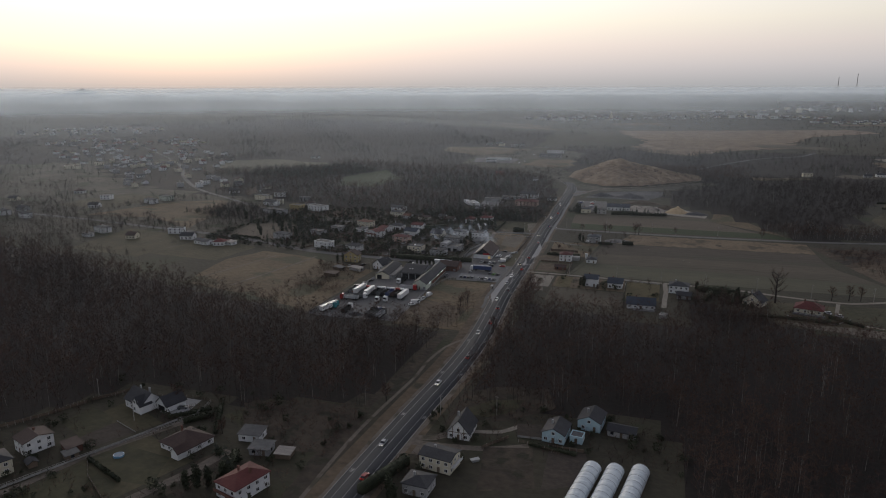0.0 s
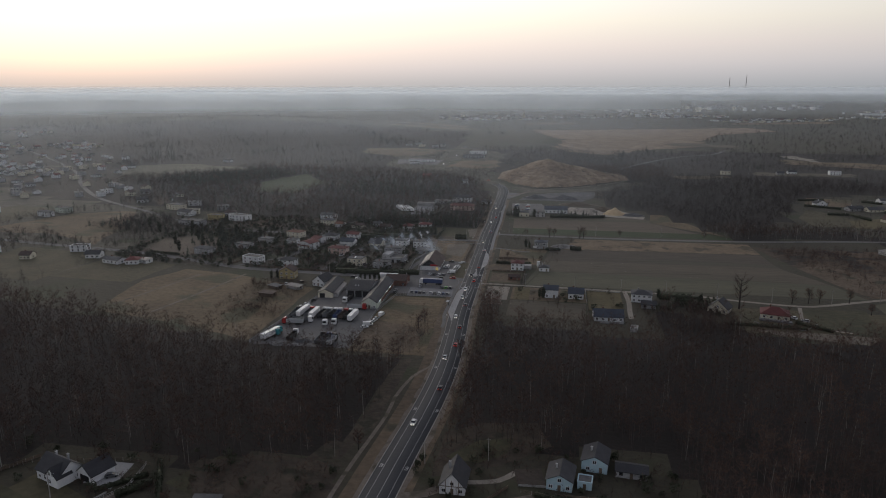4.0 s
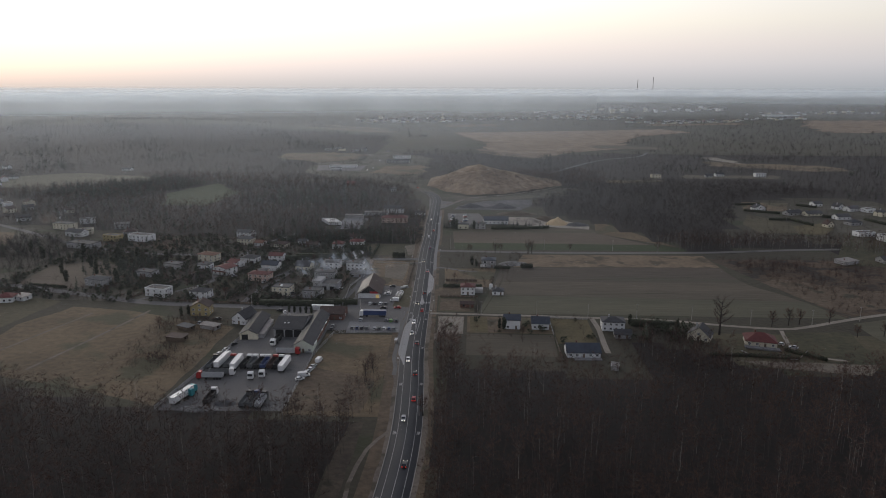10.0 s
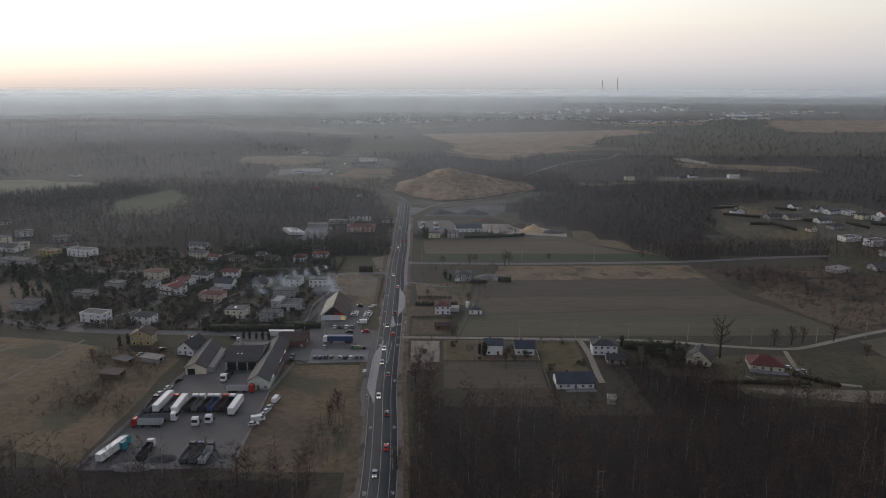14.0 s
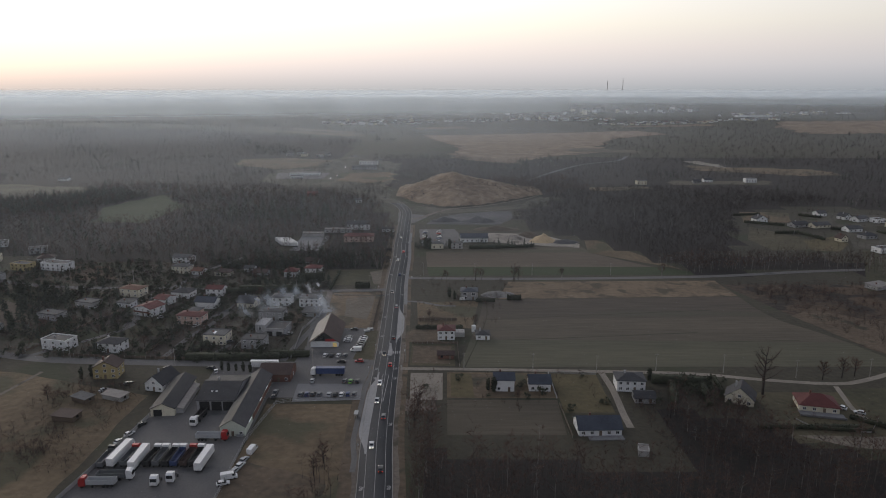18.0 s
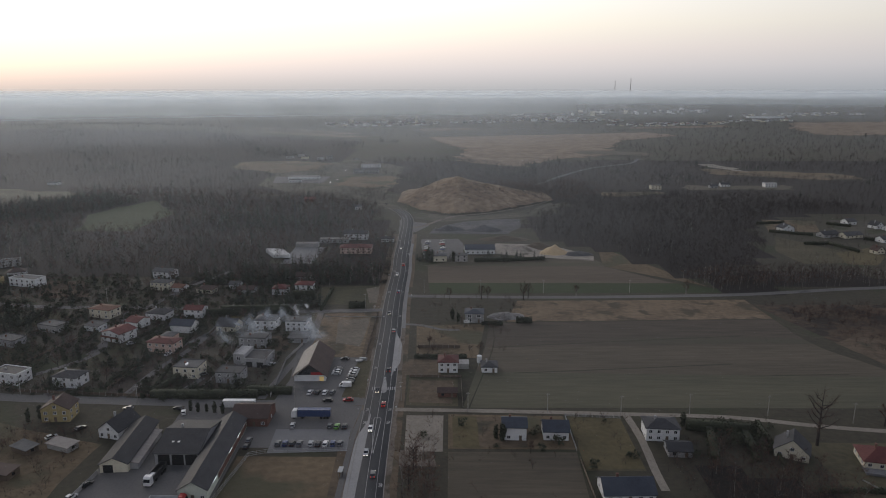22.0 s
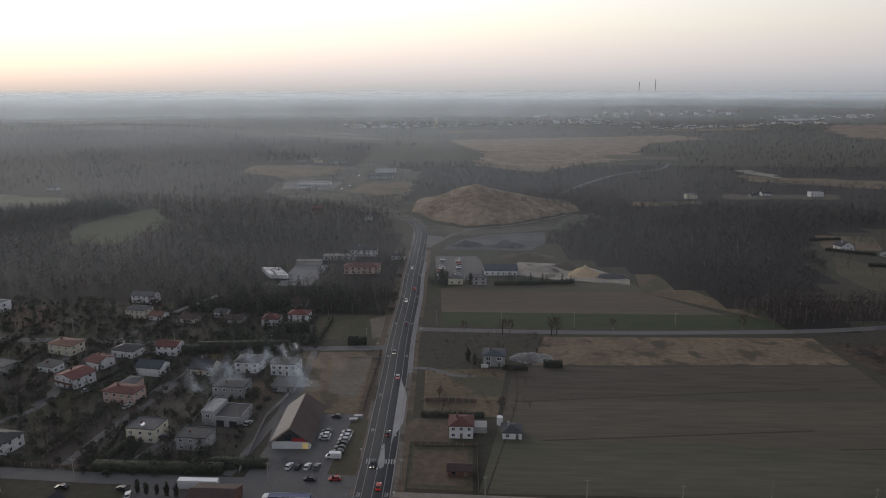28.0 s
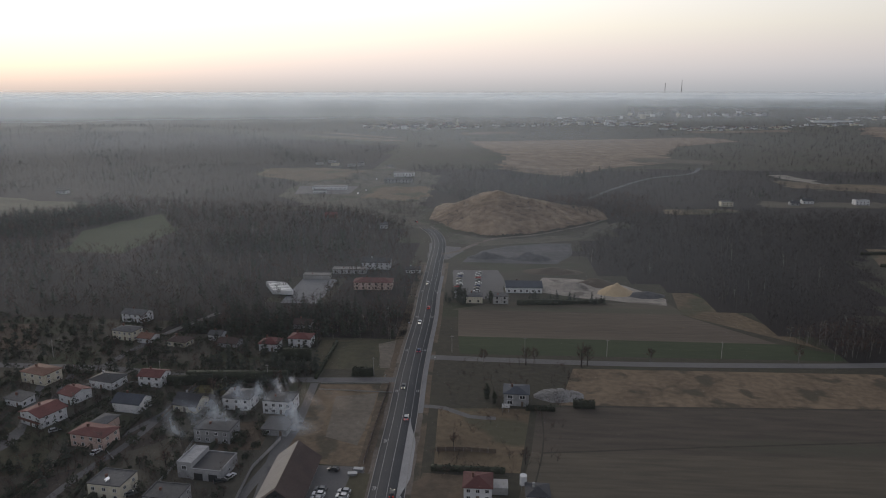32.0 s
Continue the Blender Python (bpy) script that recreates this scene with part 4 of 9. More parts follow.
def house(x, y, rot, w, d, h, roof, rh, wall, tiles, label, cols=3, rows=2, side=2, chimney=1, frame=True, name="house", lit=(), door=True, win=(1.2, 1.2), over=0.5, balcony=False, clear=True):
    """A house whose front (towards its own -y) stands centred on x, y. roof: gx or gy (ridge along that way), hip, flat, shed."""
    w, d, h, rh = 0.95 * w, 0.95 * d, 0.88 * h, (0.86 * rh if rh > 0 else rh)
    t = thing(name, x, y, rot, label, "house" if name == "house" else name.replace("_", " "), z=float(rise(x, y)))
    if clear:
        c = Matrix.Rotation(radians(rot), 2) @ Vector((0, d / 2))
        CLEAR_SPOTS.append((x + c[0], y + c[1], math.hypot(w, d) / 2 + 1.0))
    hw = w / 2
    if roof == "gx":
        part("wall", Shape().prism([(p + d / 2, z) for p, z in gable(d, h, rh)], -hw, hw, "x"), wall, t)
        r = part("roof", Shape().prism([(p + d / 2, z) for p, z in gable(d, h + 0.03, rh, over, 0.22)], -hw - over, hw + over, "x"), tiles, t)
    elif roof == "gy":
        part("wall", Shape().prism(gable(w, h, rh), 0, d, "y"), wall, t)
        r = part("roof", Shape().prism(gable(w, h + 0.03, rh, over, 0.22), -over, d + over, "y"), tiles, t)
    elif roof == "hip":
        part("wall", Shape().box(-hw, hw, 0, d, 0, h), wall, t)
        a, o = hw + over, over
        i = min(a, d / 2 + o)
        rx, ry = (a - i, 0) if w >= d else (0, d / 2 + o - i)
        s = Shape().add([(-a, -o, h - 0.15), (a, -o, h - 0.15), (a, d + o, h - 0.15), (-a, d + o, h - 0.15), (-a, -o, h + 0.05), (a, -o, h + 0.05), (a, d + o, h + 0.05), (-a, d + o, h + 0.05),
                         (-rx - 0.02, d / 2 - ry - 0.02, h + rh), (rx + 0.02, d / 2 - ry - 0.02, h + rh), (rx + 0.02, d / 2 + ry + 0.02, h + rh), (-rx - 0.02, d / 2 + ry + 0.02, h + rh)],
                        [(0, 1, 2, 3), (0, 1, 5, 4), (1, 2, 6, 5), (2, 3, 7, 6), (3, 0, 4, 7), (4, 5, 9, 8), (5, 6, 10, 9), (6, 7, 11, 10), (7, 4, 8, 11), (8, 9, 10, 11)])
        r = part("roof", s, tiles, t)
    elif roof == "shed":
        part("wall", Shape().prism([(0, 0), (d, 0), (d, h + rh), (0, h)], -hw, hw, "x"), wall, t)
        r = part("roof", Shape().prism([(-over, h + 0.02), (d + over, h + rh + 0.02), (d + over, h + rh + 0.2), (-over, h + 0.2)], -hw - over, hw + over, "x"), tiles, t)
    else:
        part("wall", Shape().box(-hw, hw, 0, d, 0, h), wall, t)
        r = part("roof", Shape().box(-hw + 0.2, hw - 0.2, 0.2, d - 0.2, h, h + 0.12), tiles, t)
        part("parapet", Shape().box(-hw - 0.12, hw + 0.12, -0.12, 0.25, h + 0.004, h + 0.38).box(-hw - 0.12, hw + 0.12, d - 0.25, d + 0.12, h + 0.004, h + 0.38)
             .box(-hw - 0.12, -hw + 0.25, 0.25, d - 0.25, h + 0.004, h + 0.38).box(hw - 0.25, hw + 0.12, 0.25, d - 0.25, h + 0.004, h + 0.38), wall if rh >= 0 else tiles, t)
    for k in range(chimney):
        cx, cy = (-0.18 + 0.4 * k) * w, d * (0.5 + (0.08 if roof == "gx" else 0.0) + 0.1 * k)
        top = h + max(rh, 0) + 0.9
        part("chimney", Shape().box(cx - 0.35, cx + 0.35, cy - 0.3, cy + 0.3, h + 0.05, top).box(cx - 0.43, cx + 0.43, cy - 0.38, cy + 0.38, top, top + 0.12), BRICK if tiles is not R_DARK else GREYW, r)
    ww, wh = win
    levels = [0.8 + 2.55 * k for k in range(rows) if 0.8 + 2.55 * k + wh < h + (max(rh, 0) if roof == "gy" else 0)]
    n = 0
    for j, z in enumerate(levels):
        c_ = cols if z + wh < h else max(1, cols - 2)
        for i in range(c_):
            u = (i + 0.5) / c_ * w - hw if z + wh < h else (i - (c_ - 1) / 2) * 2.0
            if door and j == 0 and i == c_ // 2:
                part("door", door_mesh, WOODWALL, t, at=pose(u, 0, 0.05) @ Matrix.Diagonal((1.05, 1, 2.1, 1)))
            else:
                window_at(t, u, 0, z, ww, wh, 0, n in lit, frame)
            n += 1
        if z + wh < h:
            for i in range(side):
                v = (i + 0.5) / side * d
                window_at(t, hw, v, z, ww, wh, 90, False, frame)
                window_at(t, -hw, v, z, ww, wh, -90, False, frame)
    if balcony:
        part("balcony", Shape().box(-hw, hw, -1.2, -0.001, 2.5, 2.68).box(-hw, hw, -1.2, -1.1, 2.68, 3.5), BRICK if tiles is R_RED else FRAME, t)
    return t


# houses by the first woods, west of the road
h_ = house(-159.1, 168.3, -19, 13.4, 9.6, 4.2, "gx", 4.6, WHITE, R_DARK, "white house with a steep graphite roof and front gable", cols=4, rows=1, chimney=2)
part("front_gable", Shape().prism([(p + 3.6, z) for p, z in gable(6.0, 3.7, 3.2)], -0.9, 4.8, "y"), WHITE, h_)
part("gable_roof", Shape().prism([(p + 3.6, z) for p, z in gable(6.0, 3.73, 3.2, 0.45, 0.22)], -1.3, 4.7, "y"), R_DARK, h_)
window_at(h_, 2.6, -0.9, 4.0, 1.2, 1.4, 0), window_at(h_, 4.6, -0.9, 4.0, 1.2, 1.4, 0), window_at(h_, 2.4, -0.9, 1.0, 1.4, 1.4, 0)
part("garage_wing", Shape().prism(gable(7.5, 2.9, 3.2), 2, 11, "y"), WHITE, h_, at=pose(10.2, 4.5, 0))
part("wing_roof", Shape().prism(gable(7.5, 2.93, 3.2, 0.5, 0.22), 1.5, 11.5, "y"), R_DARK, h_, at=pose(10.2, 4.5, 0))
part("garage_door", gate_mesh, DARK, h_, at=pose(10.2, 6.5, 0.05) @ Matrix.Diagonal((4.6, 1, 2.3, 1)))
h_ = house(-120.5, 144.2, -15, 14.5, 14.0, 3.0, "hip", 4.4, WHITE, R_BROWN, "bungalow with a brown hipped tile roof and white walls", cols=4, rows=1, side=3, chimney=1)
part("porch", Shape().prism([(p + 4.8, z) for p, z in gable(4.0, 2.8, 1.6)], -2.6, 1, "y"), WHITE, h_)
part("porch_roof", Shape().prism([(p + 4.8, z) for p, z in gable(4.0, 2.83, 1.6, 0.4, 0.2)], -3.0, 3, "y"), R_BROWN, h_)
part("awning", Shape().add([(-6.6, 9.6, 3.35), (-2.2, 12.6, 3.35), (-2.2, 11.6, 4.1), (-6.0, 9.0, 4.1), (-6.6, 9.6, 3.45), (-2.2, 12.6, 3.45), (-2.2, 11.6, 4.2), (-6.0, 9.0, 4.2)], [(3, 2, 1, 0), (4, 5, 6, 7), (0, 1, 5, 4), (1, 2, 6, 5), (2, 3, 7, 6), (3, 0, 4, 7)]), WHITE, h_, "white sheet on the roof")
house(-83.4, 124.1, -17, 10.5, 15.0, 6.2, "hip", 2.6, WHITE, R_RED, "white two-storey house with a dull red hipped roof", cols=3, rows=2, side=4, balcony=True, chimney=2)
house(-97.8, 159.6, 8, 9.0, 7.0, 3.2, "shed", 0.6, WHITE, R_GREY, "small white garage with a grey roof", cols=2, rows=1, side=1, chimney=0)
house(-88.8, 151.9, 8, 8.0, 6.5, 2.8, "shed", 0.4, GREYW, R_GREY, "low grey garden shed with a flat roof", cols=2, rows=1, side=1, chimney=0, name="shed", frame=False)
house(-79.2, 152.3, 8, 6.0, 5.0, 2.2, "shed", 0.3, WOODWALL, R_SHEET, "low shed with a pale sheet roof", cols=1, rows=1, side=1, chimney=0, name="shed", frame=False, door=False)
house(-174.2, 127, -20, 9.0, 11.0, 5.8, "gx", 1.6, WHITE, R_BROWN, "white two-storey house with a low brown roof", cols=3, rows=2, side=3)
house(-159.4, 132.9, -28, 8.0, 5.5, 2.6, "shed", 0.4, BRICK, R_BROWN, "brick outbuilding with a rusty brown roof", cols=2, rows=1, side=1, chimney=0, name="shed", frame=False)
house(-154.8, 128.4, -28, 5.0, 4.5, 2.4, "shed", 0.3, WOODWALL, R_GREY, "small shed with a grey roof", cols=1, rows=1, side=1, chimney=0, name="shed", frame=False, door=False)
house(-173, 110.8, -25, 10.0, 9.0, 6.2, "hip", 2.2, CREAM, R_DARK, "cream two-storey house with balconies", cols=3, rows=2, balcony=True)
house(-163.4, 120.4, -25, 4.0, 3.0, 2.1, "gx", 0.9, WOODWALL, R_DARK, "small dark wooden garden hut", cols=1, rows=1, side=0, chimney=0, name="shed", frame=False, door=False)
# houses by the first woods, east of the road
h_ = house(-22.1, 185, 0, 9.0, 12.5, 3.4, "gy", 5.6, WHITE, R_DARK, "white timber-framed house with a steep graphite gable roof", cols=3, rows=2, chimney=1, side=3)
for k_ in (-2.2, 0.0, 2.2):
    part("beam", Shape().box(k_ - 0.12, k_ + 0.12, -0.08, 0.02, 0.1, 5.2), WOODWALL, h_)
part("beam", Shape().box(-4.2, 4.2, -0.08, 0.02, 2.85, 3.1), WOODWALL, h_)
h_ = house(-23.8, 161.1, -9, 12.6, 9.0, 6.0, "gx", 1.2, CREAM, R_DARK, "cream two-storey house with a low graphite roof", cols=4, rows=2, side=3)
part("balcony", Shape().box(5.99, 7.3, 1, 8, 2.45, 2.65).box(7.2, 7.3, 1, 8, 2.65, 3.5), FRAME, h_)
house(-25.6, 145, -4, 9.2, 8.6, 4.6, "hip", 1.6, GREYW, R_DARK, "grey rendered house with a shallow dark roof", cols=3, rows=1, side=2)
house(12.9, 193.2, -6, 9.0, 11.0, 4.4, "gy", 2.4, PALEBLUE, R_DARK, "pale blue house with a rounded graphite roof", cols=3, rows=2, chimney=1)
house(24.9, 206.6, -8, 9.3, 11.0, 4.6, "gy", 2.4, PALEBLUE, R_DARK, "pale blue house with a graphite roof", cols=2, rows=2, chimney=1)
house(21.3, 195.3, -6, 5.0, 5.0, 3.0, "flat", 0.0, PALEBLUE, R_GREY, "pale blue porch building with a flat roof", cols=1, rows=1, side=1, chimney=0, name="shed")
house(37.4, 204.7, -6, 11.0, 6.5, 2.8, "gx", 1.4, GREYW, R_DARK, "long low shed with a dark roof", cols=3, rows=1, side=1, chimney=0, name="shed", frame=False)
for gx_, gy_ in ((23.8, 158.1), (31.6, 159), (40.1, 161)):
    t_ = thing("polytunnel", gx_, gy_ - 9, -10, "long white film polytunnel greenhouse", "greenhouse", "polytunnels in a row")
    arc = [(3.15 * math.cos(math.pi * i / 12), 3.0 * math.sin(math.pi * i / 12)) for i in range(13)]
    s_ = Shape()
    L_ = 31.0
    nseg = 24
    for k_ in range(nseg + 1):
        bulge = 1.0 + (0.03 if k_ % 2 else 0)
        s_.v += [(px * bulge, L_ * k_ / nseg, pz * bulge) for px, pz in arc]
    s_.f += [(k_ * 13 + i, k_ * 13 + i + 1, (k_ + 1) * 13 + i + 1, (k_ + 1) * 13 + i) for k_ in range(nseg) for i in range(12)]
    s_.f += [tuple(range(13)), tuple(range(nseg * 13 + 12, nseg * 13 - 1, -1))]
    part("film", s_, FILM, t_)
    part("base_board", Shape().box(-3.32, -3.22, 0, L_, 0, 0.35).box(3.22, 3.32, 0, L_, 0, 0.35), WOODWALL, t_)
    for k_ in range(0, nseg + 1, 3):
        hoop = Shape()
        for i in range(12):
            hoop.tube((arc[i][0] * 1.045, L_ * k_ / nseg, arc[i][1] * 1.045), (arc[i + 1][0] * 1.045, L_ * k_ / nseg, arc[i + 1][1] * 1.045), 0.05, 0.05, 4)
        part("hoop", hoop, METAL, t_)
    CLEAR_SPOTS.append((gx_ + 3, gy_ + 8, 20))

# farm lane houses, east of the road
house(5.5, 409.1, -2, 9.5, 9.0, 6.2, "gx", 2.2, WHITE, R_BLUE, "white two-storey house with a blue-grey roof", cols=2, rows=1, side=2)
house(21.4, 409.3, -2, 10.0, 9.0, 4.2, "gx", 3.0, WHITE, R_BLUE, "white house with a blue-grey gable roof and porch", cols=3, rows=1, side=2)
house(61.8, 409.1, -4, 13.0, 10.0, 6.0, "hip", 2.2, WHITE, R_DARK, "white two-storey house with a dark hipped roof", cols=4, rows=2, side=2)
house(64.8, 397.4, -4, 9.0, 8.0, 2.8, "gx", 1.8, GREYW, R_DARK, "dark-roofed outbuilding behind the hedge", cols=2, rows=1, side=1, chimney=0, name="shed", frame=False)
h_ = house(39.5, 369.3, 2, 17.5, 11.0, 3.2, "gx", 3.6, WHITE, R_BLUE, "white bungalow with a large dark blue-grey roof", cols=5, rows=1, side=2)
part("terrace", Shape().box(-5, 8.6, -3.5, -0.2, 0, 0.3), PAVING, h_)
house(51.9, 353.9, -12, 4.0, 5.5, 2.4, "flat", 0.0, CONCRETE, R_SHEET, "small concrete shed with a pale flat roof", cols=0, rows=1, side=0, chimney=0, name="shed", door=False)
h_ = house(104.3, 396.4, -28, 12.0, 10.0, 3.4, "gy", 5.4, CREAM, R_DARK, "cream house with a steep dark roof", cols=3, rows=2, side=3)
h_ = house(134.6, 389.2, -14, 16.0, 12.0, 3.2, "hip", 4.0, CREAM, R_RED, "cream bungalow with a large red hipped roof and terrace", cols=4, rows=1, side=3)
part("terrace", Shape().box(-8, 9, -5, -0.2, 0, 0.35).box(-8.2, -8.0, -5, 0, 0.35, 1.0).box(-8, 9, -5.2, -5, 0.35, 1.0), PAVING, h_)
h_ = house(-20.1, 473, 0, 9.6, 9.5, 6.0, "hip", 2.0, WHITE, R_RED, "white and pink two-storey house with a red roof", cols=3, rows=2, side=2, chimney=1)
part("garage_wing", Shape().box(4.57, 10.0, 4.5, 10, 0, 2.6), CONCRETE, h_)
house(-0.5, 473.2, 0, 7.7, 8.0, 3.2, "hip", 1.8, WHITE, R_DARK, "small white house with a dark roof", cols=2, rows=1, side=2)
house(-20.3, 446.3, 0, 8.5, 5.0, 2.6, "gx", 1.4, BRICK, R_BROWN, "low brick shed with a brown roof", cols=2, rows=1, side=1, chimney=0, name="shed", frame=False)
house(-5.5, 543.9, -3, 11.0, 10.0, 6.4, "hip", 1.6, GREYW, R_BLUE, "pale grey two-storey block house with a dark roof", cols=2, rows=2, side=2, win=(2.2, 1.5))

# works, lorry depot and shop, west of the road
h_ = house(-102.7, 368.5, 2, 10.0, 52.0, 4.6, "gy", 3.4, PALEGREEN, R_DARK, "long depot building with pale green gable and graphite roof", cols=3, rows=1, side=0, chimney=0, name="depot", door=True)
for k_ in (8, 17, 27, 38, 46):
    part("light_strip", Shape().box(4.78, 4.88, k_ - 2.0, k_ + 2.0, 2.8, 3.4), STRIP if k_ in (8, 27, 38) else FRAME, h_, "long white lit sign strip")
part("red_fascia", Shape().box(4.753, 4.84, 12, 49, 0.4, 2.7), BRICK, h_, "dark red wall cladding")
h_ = house(-116.4, 390.3, 0, 16.5, 26.0, 5.2, "gx", 3.6, GREYW, R_DARK, "workshop hall with a wide graphite roof and open gates", cols=0, rows=1, side=0, chimney=1, name="workshop", door=False)
for k_ in (-4.6, 0.4, 5.2):
    part("gate", gate_mesh, DARK, h_, "tall dark open gate", pose(k_, 0, 0.05) @ Matrix.Diagonal((4.2, 1, 4.0, 1)))
part("rooflight", Shape().box(-3.4, -2.6, 5, 6, 5.9, 6.3).box(-1.4, -0.6, 5, 6, 5.9, 6.3), FRAME, h_)
house(-98.8, 419, 0, 15.0, 14.0, 4.2, "gx", 3.0, BRICK, R_BROWN, "brick depot front wing with a dark brown roof", cols=4, rows=1, side=1, chimney=0, name="depot")
h_ = house(-136.5, 385.1, 4, 10.0, 33.0, 3.8, "gy", 2.6, CREAM, R_DARK, "long vehicle shed with a dark roof and open end", cols=0, rows=1, side=0, chimney=0, name="vehicle_shed", door=False)
part("gate", gate_mesh, DARK, h_, "dark open shed gate", pose(-2.0, 0, 0.05) @ Matrix.Diagonal((3.4, 1, 2.9, 1)))
part("lean_to", Shape().prism([(4.753, 0), (7.6, 0), (7.6, 2.2), (4.753, 2.8)], 2, 26, "y"), GREYW, h_)
part("lean_to_roof", Shape().prism([(4.753, 2.85), (8.0, 2.2), (8.0, 2.38), (4.753, 3.03)], 1.6, 26.4, "y"), R_SHEET, h_)
house(-149.9, 408.7, -14, 9.5, 13.0, 4.0, "gy", 4.2, WHITE, R_DARK, "white house with a dark gable roof and roof windows", cols=3, rows=2, side=2)
house(-177.9, 421.9, 4, 11.5, 9.0, 6.4, "gy", 3.4, YELLOW, R_BROWN, "yellow two-storey house with a brown gable roof", cols=3, rows=3, side=2)
h_ = house(-83.5, 462.5, 2, 15.0, 31.0, 3.4, "gy", 6.2, WHITE, R_BROWN, "single-storey shop with a big steep brown roof and red front", cols=0, rows=1, side=0, chimney=0, name="shop", door=False, over=0.9)
part("gable_cladding", Shape().prism([(-6.2, 3.2), (6.2, 3.2), (0.0, 8.1)], -0.16, -0.003, "y"), R_DARK, h_, "dark grey cladding in the gable")
part("gable_window", Shape().prism([(-2.2, 3.8), (0.2, 3.8), (0.2, 6.6), (-2.2, 5.0)], -0.24, -0.165, "y"), GLASS, h_, "blue glazed panel in the gable")
part("red_sign", Shape().prism([(0.6, 3.1), (6.6, 3.1), (5.0, 4.5), (0.6, 4.5)], -0.26, -0.17, "y"), mat("red_sign_paint", (0.28, 0.012, 0.018), (0.34, 0.02, 0.025), 1.0, rough=0.5), h_, "red shop sign panel")
part("entrance", Shape().box(4.4, 6.4, -0.12, -0.003, 0.1, 2.3), LAMP_Y, h_, "lit yellow shop entrance")
part("sheet_roof", Shape().prism([(-7.9, 2.72), (-0.3, 8.42), (-0.3, 8.52), (-7.9, 2.82)], 0.5, 30.5, "y"), R_SHEET, h_, "pale tan sheeting on the roof slope")

